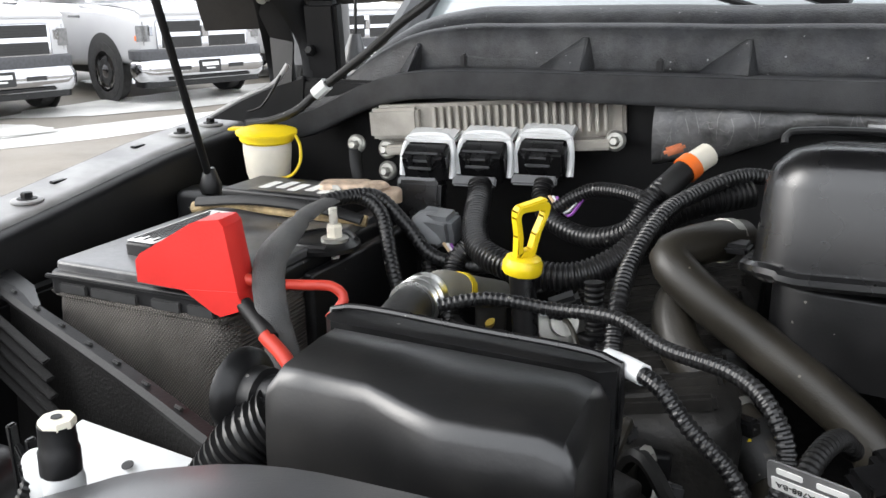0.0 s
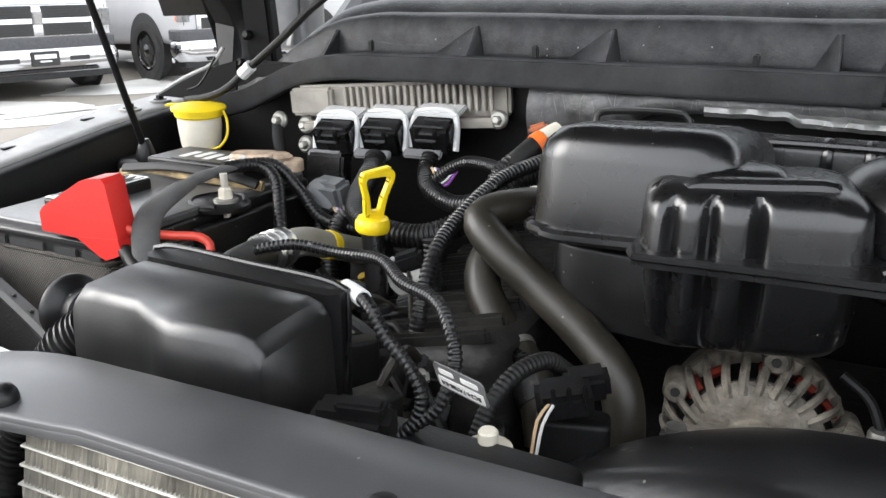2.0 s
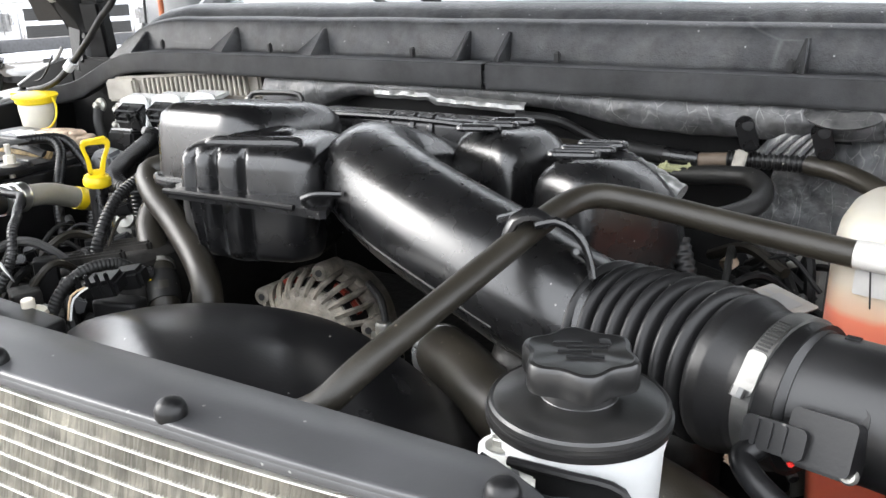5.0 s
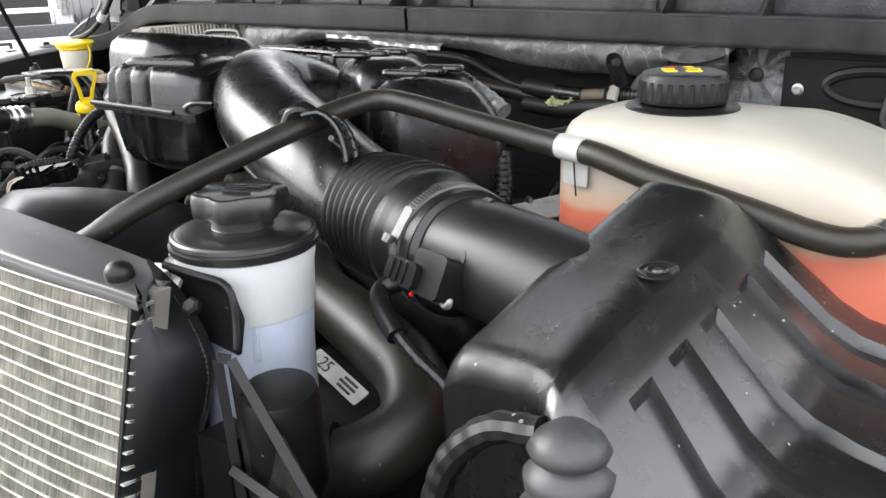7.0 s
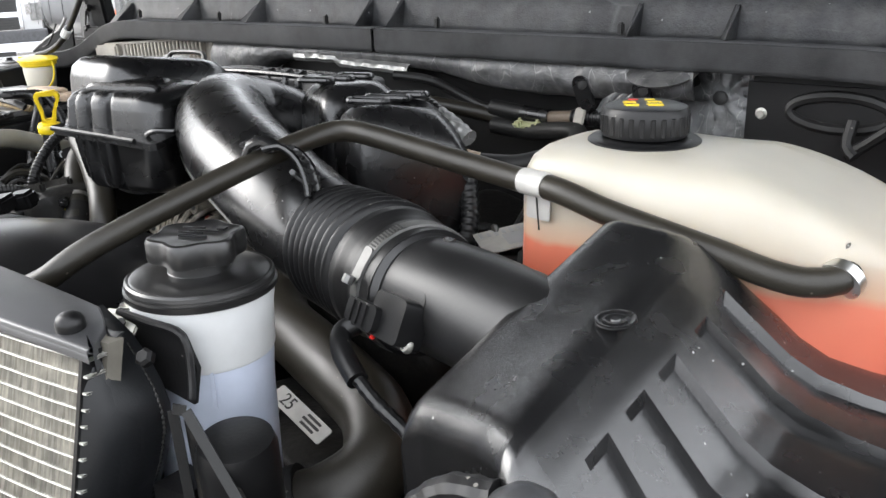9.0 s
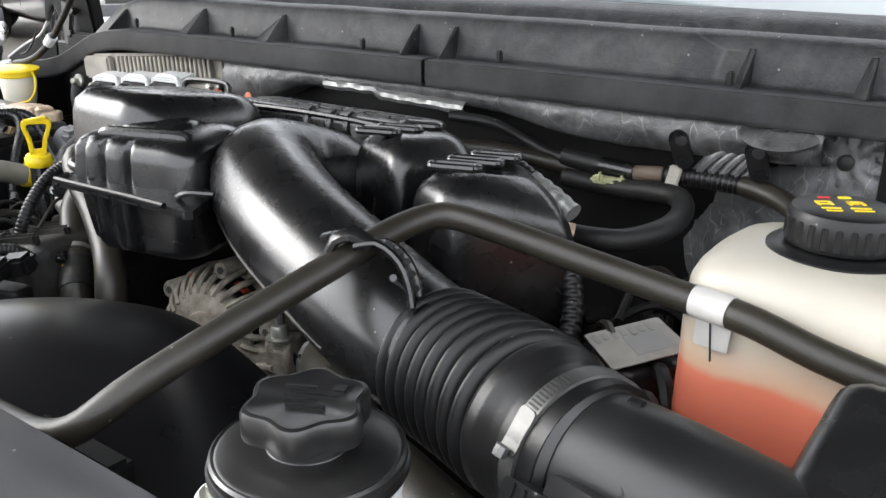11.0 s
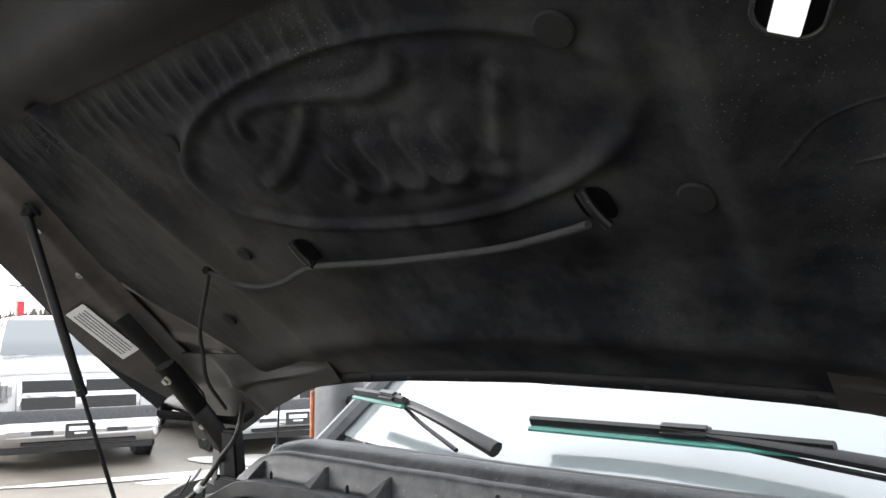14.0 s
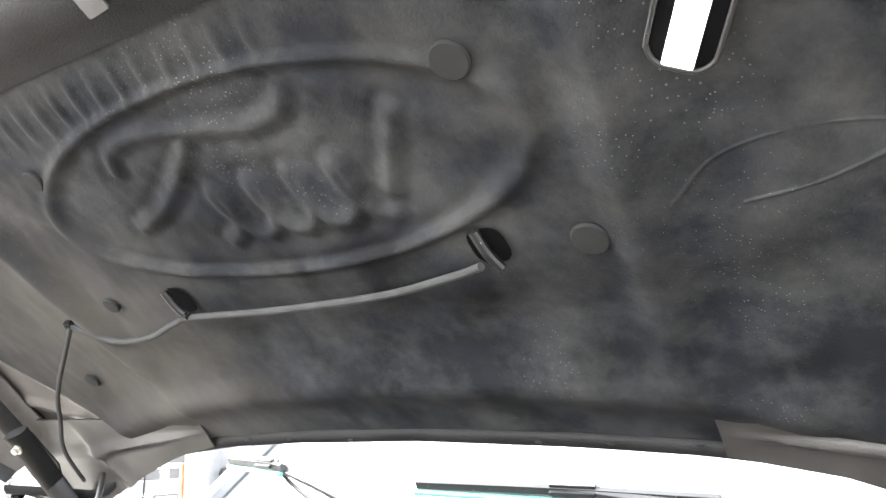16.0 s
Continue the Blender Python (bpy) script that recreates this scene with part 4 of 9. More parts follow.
    m = basis(on_hood(lx, ly, 0.006), ux.cross(-HN), ux)
    lamp = part("lamp_housing", plate(m @ Matrix.Translation((0, 0, 0)), 0.052, 0.108, 0.012, 0.02), MATS["painted_recess_dark"], h, "black lamp housing darkened as a shaded recess, with a raised rim")
    rim = [m @ Vector((x, y, 0.013)) for x, y in rrect(0.053, 0.109, 0.02, 5)]
    part("lamp_rim", tube(rim + [rim[0]], 0.0022, 8, 0.006), rubber, lamp)
    part("lamp_lens", plate(m @ Matrix.Translation((0.0, -0.018, 0.0125)), 0.024, 0.066, 0.004, 0.002), lamp_glow, lamp, "lit white lamp lens")
    part("lamp_socket", plate(m @ Matrix.Translation((0, 0.032, 0.0125)), 0.018, 0.024, 0.008, 0.003), satin_black, lamp)
    part("lamp_cable", tube([on_hood(0.845, 0.53, 0.02), on_hood(0.835, 0.505, 0.02), on_hood(0.80, 0.48, 0.012), on_hood(0.78, 0.45, 0.01)], 0.005, 8), conduit, h)
    part("lamp_harness", tube([on_hood(0.84, 0.505, 0.012), on_hood(0.875, 0.525, 0.012), on_hood(0.93, 0.555, 0.012), on_hood(1.05, 0.58, 0.012), on_hood(1.15, 0.6, 0.01)], 0.007, 8, ribs=0.006), conduit, h, "taped grey-black harness")
    # moulded swoosh beads beside the lamp
    for pts in (((0.74, 0.70), (0.80, 0.665), (0.90, 0.66), (1.0, 0.69)), ((0.80, 0.71), (0.87, 0.70), (0.96, 0.67))):
        part("liner_bead", tube([on_hood(x, y, -0.002 + relief(x, y)) for x, y in pts], 0.0032, 8, 0.01), liner, h)
    # sticker on the side rim
    a, b2, d2 = on_rim(-1, 0.735, -0.055), on_rim(-1, 0.735, -0.008), on_rim(-1, 0.885, -0.072)
    mid = (b2 + d2) * 0.5
    ms = basis(mid, d2 - a, b2 - a)
    if (ms.to_3x3() @ Vector((0, 0, 1))).dot(HN) > 0:
        ms = basis(mid, a - d2, b2 - a)
    st = part("sticker", plate(ms @ Matrix.Translation((0, 0, 0.003)), 0.170, 0.044, 0.001, 0.003), paper, h, "white printed information sticker")
    for k in range(5):
        part("print_bar", plate(ms @ Matrix.Translation((-0.003 * (k % 2), 0.013 - 0.0065 * k, 0.004)), 0.142, 0.003, 0.0005, 0.001), ink_grey, st)
    return h


def build_hood_extras():
    t = thing("washer_hose", on_hood(0.03, 0.74, 0.012), "thin grey washer hose clipped across the hood liner", "hose")
    o = 0.019
    part("hose", tube([on_hood(-0.233, 0.733, o), on_hood(-0.17, 0.765, o), on_hood(-0.08, 0.765, o), on_hood(0.0, 0.748, o), on_hood(0.045, 0.742, o), on_hood(0.2, 0.745, o), on_hood(0.38, 0.742, o), on_hood(0.49, 0.73, o), on_hood(0.535, 0.72, o + 0.004)], 0.0048, 10, 0.01), grey_tube, t)
    part("hose_drop", tube([on_hood(-0.235, 0.733, o), Vector((-0.4, 0.804, 1.837)), Vector((-0.48, 0.859, 1.786)), Vector((-0.53, 0.901, 1.73)), Vector((-0.57, 0.97, 1.669))], 0.004, 8, 0.01), grey_tube, t)
    part("tee", block(on_hood(0.035, 0.738, o), (0.022, 0.012, 0.012), 0.003, (-38, 0, 0)), satin_black, t)
    part("elbow", block(on_hood(-0.236, 0.73, o), (0.016, 0.014, 0.014), 0.004, (-38, 0, 30)), satin_black, t)
    # gas strut at the battery side
    s = thing("hood_strut", (-0.611, 0.785, 1.41), "black gas strut holding the hood open", "strut")
    base, top = Vector((-0.607, 0.776, 1.424)), Vector((-0.575, 0.548, 2.045))
    knee = lerp(base, top, 0.47)
    part("rod", tube([base, lerp(base, knee, 0.5), knee], 0.0045, 10, 0.1), dark_metal, s, "thin dark rod")
    part("cylinder", tube([knee, lerp(knee, top, 0.5), top], 0.0095, 12, 0.1), satin_black, s, "thicker black cylinder")
    part("mount", rbox(-0.625, 0.79, 1.3, 1.412, 0.06, 0.05, 0.01, 0.008, 10), satin_black, s, "black strut mount")
    part("lower_ball", lathe(base - Vector((0, 0, 0.012)), (0, 0, 1), [(0.012, 0), (0.013, 0.008), (0.009, 0.02), (0.006, 0.028)], 14), satin_black, s)
    part("upper_ball", lathe(top - HN * 0.004, HN, [(0.012, 0), (0.012, 0.012), (0.018, 0.014), (0.018, 0.02)], 14), dark_metal, s)
    part("collar", tube([lerp(knee, top, -0.01), lerp(knee, top, 0.03)], 0.0105, 12, 0.01), satin_black, s)
    # hinge: a dark post, its folded plate and the arm up to the hood
    g = thing("hinge_bracket", (-0.60, 0.98, 1.45), "black steel hood hinge arm beside the cowl", "hinge", "hood hinges")
    part("post", block((-0.575, 1.0, 1.53), (0.045, 0.03, 0.19), 0.006, (8, 0, 10)), dark_metal, g)
    part("arm", tube([(-0.585, 0.985, 1.5), (-0.60, 1.0, 1.57), on_hood(-0.62, 1.02, 0.10), on_hood(-0.66, 0.93, 0.06), on_hood(-0.66, 0.8, 0.04)], 0.018, 8, 0.02, flat=0.3), dark_metal, g)
    part("hinge_plate", sheet([[(-0.62, 0.975, 1.50), (-0.655, 0.99, 1.50)], [(-0.622, 0.99, 1.57), (-0.665, 1.0, 1.575)], [on_hood(-0.63, 0.985, 0.06), on_hood(-0.68, 0.975, 0.07)], [on_hood(-0.64, 0.92, 0.045), on_hood(-0.70, 0.90, 0.055)]], 0.004, (0, 1, 0)), dark_metal, g, "folded black hinge plate", 30)
    for p in ((-0.60, 0.975, 1.52), (-0.585, 0.975, 1.56)):
        part("hinge_bolt", lathe(p, (0, -1, 0.3), [(0.008, 0), (0.008, 0.004), (0.005, 0.008)], 6), dark_metal, g)
    part("channel", tube([(-0.56, 0.82, 1.765), (-0.62, 0.92, 1.685), (-0.662, 1.0, 1.615), (-0.685, 1.05, 1.55), (-0.675, 1.05, 1.49)], 0.022, 8, 0.015, flat=0.4), dark_metal, g, "black hinge channel")
    for p in ((-0.575, 0.835, 1.735), (-0.648, 0.965, 1.630)):
        part("channel_bolt", lathe(p, (0.15, -0.75, -0.6), [(0.011, 0), (0.011, 0.003), (0.0065, 0.004), (0.0065, 0.010)], 12), zinc, g)
    c2 = copy_thing(g, Matrix.Translation((2 * CX + 0.60, 0.98, 1.45)))
    c2.scale = (-1, 1, 1)
    # black gusset at the rear corner of the wing, with the pale paint edge behind it
    w = thing("wing_gusset", (-0.62, 0.93, 1.45), "black wing gusset with a pale painted edge", "gusset")
    part("plate", sheet([[(-0.695, 0.90, 1.476), (-0.690, 0.90, 1.479)], [(-0.655, 0.905, 1.474), (-0.65, 0.905, 1.500)], [(-0.61, 0.91, 1.472), (-0.607, 0.91, 1.518)], [(-0.57, 0.92, 1.470), (-0.565, 0.92, 1.530)]], 0.004, (0, 1, 0)), dark_metal, w)
    part("paint_edge", tube([(-0.70, 0.905, 1.478), (-0.652, 0.912, 1.503), (-0.608, 0.918, 1.522), (-0.59, 0.925, 1.546)], 0.0035, 8, 0.01), flange_paint, w, "pale painted edge")
    part("latch_wire", tube([(-0.585, 0.90, 1.535), (-0.60, 0.895, 1.51), (-0.612, 0.89, 1.495), (-0.628, 0.888, 1.490)], 0.0016, 6), dark_metal, w, "thin bent wire")
    # washer line from the wing up to the hood, with its pale joint
    v = thing("washer_line", (-0.57, 0.87, 1.49), "thin black washer line with a pale connector by the hinge", "hose")
    part("line", tube([(-0.615, 0.868, 1.478), (-0.58, 0.87, 1.484), (-0.548, 0.875, 1.497), (-0.516, 0.882, 1.523), (-0.45, 0.87, 1.565), (-0.40, 0.86, 1.60), (-0.355, 0.853, 1.63), (-0.345, 0.86, 1.665), (-0.40, 0.90, 1.69)], 0.0052, 10), rubber, v)
    part("connector", tube([(-0.524, 0.880, 1.516), (-0.508, 0.881, 1.529)], 0.0085, 10), white_plastic, v, "pale plastic connector")


build_hood()
build_hood_extras()


def build_antenna_side():
    a = thing("antenna", (-0.52, 1.16, 1.56), "thin black antenna mast on a tapered base", "antenna")
    part("base", lathe((-0.60, 1.12, 1.535), (0, 0.1, 1), [(0.02, 0), (0.016, 0.015), (0.008, 0.04)], 16), trim_grey, a, "grey tapered base")
    part("mast", tube([(-0.60, 1.125, 1.57), (-0.60, 1.14, 1.9)], 0.0025, 6, 0.2), rubber, a)
    # door mirror of this truck, seen past the corner of the windshield
    m = thing("door_mirror", (-0.95, 1.6, 1.5), "large grey door mirror with an amber marker", "mirror")
    part("shell", rbox(-0.955, 1.60, 1.49, 1.86, 0.13, 0.12, 0.035, 0.03), material("grey_mirror_shell", (0.10, 0.102, 0.105), 0.4, vary=0.2), m)
    part("stalk", tube([(-0.548, 1.46, 1.705), (-0.60, 1.50, 1.68), (-0.75, 1.56, 1.64), (-0.93, 1.60, 1.63)], 0.02, 8, 0.03), satin_black, m)
    part("marker", rbox(-1.022, 1.56, 1.52, 1.66, 0.012, 0.03, 0.006, 0.006), MATS["faded_orange_paint"], m, "amber marker lens")


build_antenna_side()


# ---- front of the bay: radiator, its cover, shroud ----
def near_edge(x):
    """How far back the front edge of the radiator cover lies."""
    return 0.2125 + (0.02 * ((x - 0.25) / 0.36) ** 3 if x > 0.25 else 0.002 * ((0.25 - x) / 0.5) ** 2)


FLAP = [(1.200, 0.620), (1.265, 0.610), (1.283, 0.608), (1.318, 0.609), (1.339, 0.619), (1.375, 0.630), (1.399, 0.620), (1.420, 0.596), (1.431, 0.566)]
flap_black = material("dark_flap_sheet", (0.006, 0.0066, 0.0076), 0.4, vary=0.2, scale=14, bump=0.08, dust=0.06, dust_col=(0.06, 0.06, 0.06), spec=0.4)


def build_radiator_cover():
    c = thing("radiator_cover", (CX, 0.24, 1.42), "flat dark grey plastic radiator cover held by round push pins", "radiator cover")
    rows = []
    for i in range(65):
        x = lerp(-0.40, 0.622, i / 64)
        b = -0.0
        near = near_edge(x) if x > -0.1 else curve1(x, [(-0.40, 0.165), (-0.29, 0.18), (-0.272, 0.19), (-0.262, 0.208), (-0.25, 0.208), (-0.2, 0.203), (-0.15, 0.206), (-0.1, 0.2125)])
        far = curve1(x, [(-0.40, 0.222), (-0.36, 0.242), (-0.30, 0.25), (-0.26, 0.253), (-0.22, 0.264), (-0.17, 0.274), (0.0, 0.276), (0.2, 0.272), (0.4, 0.269), (0.55, 0.2725), (0.575, 0.2725), (0.605, 0.258), (0.622, 0.238)])
        z = 1.438 + curve1(x, [(-0.40, -0.085), (-0.36, -0.062), (-0.3, -0.038), (-0.25, -0.016), (-0.2, -0.007), (-0.15, -0.006), (0.05, -0.006), (0.2, -0.004), (0.4, -0.001), (0.5, -0.003), (0.6, -0.006), (0.622, -0.008)])
        rows.append([(x, near + 0.0004, z - 0.004), (x, near, z + 0.0012), (x, near + 0.0008, z + 0.0022), (x, near + 0.004, z + 0.0024), (x, lerp(near, far, 0.5), z + 0.003), (x, far - 0.0016, z + 0.0022), (x, far, z + 0.001), (x, far + 0.0005, z - 0.012)])
    part("panel", sheet(rows, 0.003), trim_grey, c, smooth=50)
    # the end of the panel folds down beside the core, with a serrated rubber edge
    rows, rim = [], []
    for k in range(19):
        t = k / 18
        z = lerp(1.432, 1.20, t)
        xr = curve1(z, FLAP)
        core = near_edge(0.62) + 0.003 - 0.24 * (1.43 - z)
        a, q = Vector((0.6165, core + 0.0 + 0.022 * max(0, 1 - t * 14), z)), Vector((xr, 0.272 - 0.10 * max(0, 1.36 - z), z - 0.002))
        bulge = Vector((0.6, -0.7, 0)) * 0.012
        rows.append([a] + [lerp(a, q, s) + bulge * math.sin(math.pi * s) for s in (0.25, 0.5, 0.75)] + [q, q + Vector((-0.004, 0.006, 0))])
        rim.append(q)
    part("side_flap", sheet(rows, 0.003, (0, 1, 0)), flap_black, c, "smooth black flap beside the core", 60)
    part("flap_edge", tube(rim, 0.0016, 6, ribs=0.0036, depth=0.4), rubber, c, "serrated rubber edge")
    for x, y, z in ((-0.155, 0.2175, 1.430), (0.07, 0.2175, 1.4305), (0.254, 0.2205, 1.433), (0.405, 0.223, 1.4355), (0.592, 0.2435, 1.432)):
        part("push_pin", lathe((x, y, z), (0.0, -0.1, 1), [(0.0088, 0.003), (0.0090, 0.0055), (0.0086, 0.0085), (0.0070, 0.0115), (0.0040, 0.0132), (0.001, 0.0136)], 24), satin_black, c)


build_radiator_cover()


def build_radiator():
    r = thing("radiator", (CX, 0.19, 0.9), "finned aluminium radiator core with pale horizontal rails", "radiator")
    def front(x, z):
        return near_edge(x) + 0.003 - 0.24 * (1.43 - z)

    xs = [-0.14 + 0.76 * i / 40 for i in range(41)]
    bm = sheet([[(x, front(x, z) + 0.012, z) for z in (1.43, 1.3, 1.1, 0.95)] for x in xs], 0.01, (0, 1, 0))
    part("core", bm, material("dark_core_backing", (0.13, 0.12, 0.10), 0.8), r)
    bm = bmesh.new()
    rail = 1.424
    n = 0
    while rail > 0.98:
        n += 1
        b2 = sheet([[(x, front(x, rail) + d, rail + h) for d, h in ((0.012, 0.0007), (0.0, 0.0007), (-0.0004, 0.0), (0.0, -0.0007), (0.012, -0.0007))] for x in xs])
        part("rail", b2, rail_metal, r)
        rail -= 0.0098
    # folded fins between the rails, too fine to count
    verts, faces = [], []
    rng = random.Random(2)
    z = 1.424
    while z > 1.06:
        x = -0.138
        k = 0
        while x < 0.612:
            x2 = x + 0.0013
            top, bot = z - 0.0004, z - 0.0094
            i = len(verts)
            y0, y1 = front(x, top) + 0.0002 + rng.uniform(0, 0.0008), front(x, bot) + 0.0003
            verts += [(x, y0, top), (x2, y1, bot), (x2, y1 + 0.009, bot), (x, y0 + 0.009, top)]
            verts += [(x2, y1, bot), (x2 + 0.0011, y0, top), (x2 + 0.0011, y0 + 0.009, top), (x2, y1 + 0.009, bot)]
            faces += [(i, i + 1, i + 2, i + 3), (i + 4, i + 5, i + 6, i + 7)]
            x += 0.0027
            k += 1
        z -= 0.0098
    me = bpy.data.meshes.new("fin_pack")
    me.from_pydata([(a - CX, b - 0.19, c - 0.9) for a, b, c in verts], [], faces)
    me.materials.append(fin_metal)
    ob = new("fin_pack", me)
    ob.parent = r
    tagged(ob, "fine folded metal fins between the rails", kind="stuff")
    part("side_tank", sheet([[(x, front(0.615, z) - 0.001 + d, z) for x, d in ((0.6125, 0.01), (0.613, 0.0), (0.6165, 0.0), (0.617, 0.01))] for z in (1.428, 1.3, 1.15, 0.98)], 0.002, (0, 1, 0)), satin_black, r, "narrow black end plate of the core")
    # cast tank and hose neck at the battery end
    bm = rbox(-0.198, 0.178, 1.2, 1.408, 0.10, 0.06, 0.02, 0.012)
    tube([(-0.235, 0.17, 1.40), (-0.20, 0.172, 1.418), (-0.165, 0.180, 1.422), (-0.145, 0.188, 1.42)], 0.009, 10, bm=bm)
    part("end_tank", bm, cast_alu, r, "pale cast end tank")
    part("tank_cap", rbox(-0.172, 0.186, 1.405, 1.424, 0.035, 0.02, 0.006, 0.005, 12), zinc, r)


build_radiator()


def build_fan_shroud():
    f = thing("fan_shroud", (0.27, 0.38, 1.1), "large smooth black plastic fan shroud with an arched top", "fan shroud")
    # arched skin: sections swept round the fan axis
    cx, cz = 0.262, 1.10
    rows = []
    for i in range(57):
        a = radians(168 - 156 * i / 56)
        row = []
        fold = max(0.272, 0.395 - 0.95 * max(0, cx + 0.3 * math.cos(a) - 0.0) ** 2)
        for k in range(41):
            y = lerp(0.272, 0.508, k / 40)
            q = max(y, fold)
            rad = 0.311 - 1.5 * (q - 0.33) ** 2 * (0.5 if q < 0.33 else 1)
            if y < fold:
                f2 = fold - y
                rad -= 0.62 * f2 * f2 / (f2 + 0.006)
            rx = rad * (1.06 if math.cos(a) < 0 else 0.98)
            row.append((cx + rx * math.cos(a), y, cz + rad * math.sin(a)))
        rows.append(row)
    part("arch", sheet(rows, 0.003), shroud_black, f, smooth=60)
    bm = block((0.175, 0.315, 1.22), (0.57, 0.02, 0.34), 0.004)
    part("front_plate", bm, satin_black, f)
    # ledge that carries the loom at its corner
    part("ledge", rbox(0.03, 0.345, 1.33, 1.375, 0.16, 0.07, 0.01, 0.004, -6, tilt=(0.05, 0.1)), satin_black, f)
    part("ledge_clip", rbox(0.085, 0.325, 1.36, 1.39, 0.07, 0.025, 0.004, 0.003, 4), satin_black, f)
    for x, y in ((0.125, 0.296), (0.163, 0.3), (0.245, 0.303)):
        part("clip", block((x, y, 1.404 - 0.0 * x), (0.013, 0.007, 0.006), 0.002, (20, 0, 15)), bright_metal if x < 0.2 else satin_black, f)


build_fan_shroud()


def build_fan_bolt():
    b = thing("shroud_bolt", (0.05, 0.376, 1.372), "pale hex bolt on a wide round washer", "bolt")
    part("washer", lathe((0.05, 0.376, 1.371), (0, 0, 1), [(0.016, 0), (0.015, 0.004), (0.01, 0.006)], 20), natural_plastic, b)
    part("head", lathe((0.05, 0.376, 1.377), (0, 0, 1), [(0.0062, 0), (0.0062, 0.008), (0.005, 0.0095)], 16), natural_plastic, b)


build_fan_bolt()


lid_black = material("dust_smeared_lid_plastic", (0.006, 0.006, 0.0064), 0.3, vary=0.2, scale=22, bump=0.04, dust=0.5, dust_col=(0.04, 0.038, 0.035), spec=0.7)


def build_front_box():
    """The moulded black reservoir box in front of the battery."""
    b = thing("vapour_box", (-0.14, 0.345, 1.3), "moulded black plastic box with creased lid and round side neck", "plastic box")
    rows = []
    # lid: a faceted skin, higher at the back, with a crease that steps forwards
    P = {}
    xs = [-0.222, -0.214, -0.20, -0.165, -0.14, -0.12, -0.10, -0.075, -0.064, -0.058]
    for i, x in enumerate(xs):
        k = (x + 0.222) / 0.164
        fr = curve1(x, [(-0.222, 0.322), (-0.168, 0.322), (-0.125, 0.300), (-0.058, 0.305)])
        back = lerp(0.402, 0.392, k)
        top = curve1(x, [(-0.222, 1.444), (-0.214, 1.453), (-0.075, 1.454), (-0.064, 1.451), (-0.058, 1.442)])
        end = 0 if 0.02 < k < 0.98 else 0.006
        rows.append([(x, fr + 0.004, 1.372), (x, fr - 0.004, 1.378), (x, fr - 0.003, 1.41), (x, fr - 0.001, top - 0.010), (x, fr + 0.002, top - 0.004), (x, fr + 0.006, top - 0.0012 - end * 0.3), (x, lerp(fr, back, 0.5), top - end * 0.3), (x, back - 0.022, top - 0.001), (x, back - 0.016, top - 0.004), (x, back - 0.012, 1.372)])
    bm = loft(rows)
    part("lid", bm, lid_black, b, smooth=40)
    # flange along the back with a double bead
    ring = [(-0.232, 0.41), (-0.225, 0.418), (-0.066, 0.406), (-0.058, 0.398), (-0.058, 0.388), (-0.066, 0.383), (-0.225, 0.393), (-0.232, 0.40)]
    part("flange", loft([[(x, y, z) for x, y in ring] for z in (1.368, 1.446, 1.4495)]), satin_black, b)
    part("flange_bead", tube([(-0.232, 0.404, 1.372), (-0.232, 0.406, 1.44), (-0.222, 0.41, 1.453), (-0.14, 0.404, 1.4535), (-0.068, 0.398, 1.4525), (-0.057, 0.395, 1.44), (-0.06, 0.392, 1.38), (-0.07, 0.388, 1.34)], 0.0022, 8, 0.008), gloss_black, b)
    # round neck on the end
    part("neck", lathe((-0.216, 0.345, 1.420), (-1, 0.1, 0.0), [(0.013, 0), (0.013, 0.022), (0.016, 0.024), (0.016, 0.032), (0.0225, 0.036), (0.0245, 0.039), (0.0245, 0.043), (0.0225, 0.0445), (0.021, 0.0425), (0.006, 0.0425)], 32), satin_black, b, "round black neck with a wide rim")
    for s in (-1, 1):
        part("neck_rib", block((-0.226, 0.345 + s * 0.013, 1.42), (0.018, 0.003, 0.016), 0.001), satin_black, b)
    part("front_foot", rbox(-0.045, 0.29, 1.33, 1.40, 0.05, 0.04, 0.006, 0.004, -12, tilt=(-0.1, 0.1)), gloss_black, b)
    part("body", rbox(-0.14, 0.355, 1.12, 1.376, 0.12, 0.05, 0.012, 0.005), satin_black, b)
    # corrugated hose from the underside
    h = thing("air_hose", (-0.23, 0.29, 1.2), "ribbed black air hose below the plastic box", "hose")
    part("hose", tube([(-0.225, 0.338, 1.415), (-0.243, 0.332, 1.40), (-0.262, 0.326, 1.373), (-0.282, 0.32, 1.343), (-0.295, 0.31, 1.29), (-0.30, 0.30, 1.2)], 0.0185, 18, ribs=0.0052, depth=0.14), conduit, h)
    h = thing("air_hose", (-0.17, 0.30, 1.2), "ribbed black air hose below the plastic box", "hose")
    part("hose", tube([(-0.19, 0.305, 1.345), (-0.175, 0.295, 1.325), (-0.15, 0.29, 1.29), (-0.14, 0.29, 1.2)], 0.017, 16, ribs=0.0052, depth=0.14), conduit, h)


build_front_box()


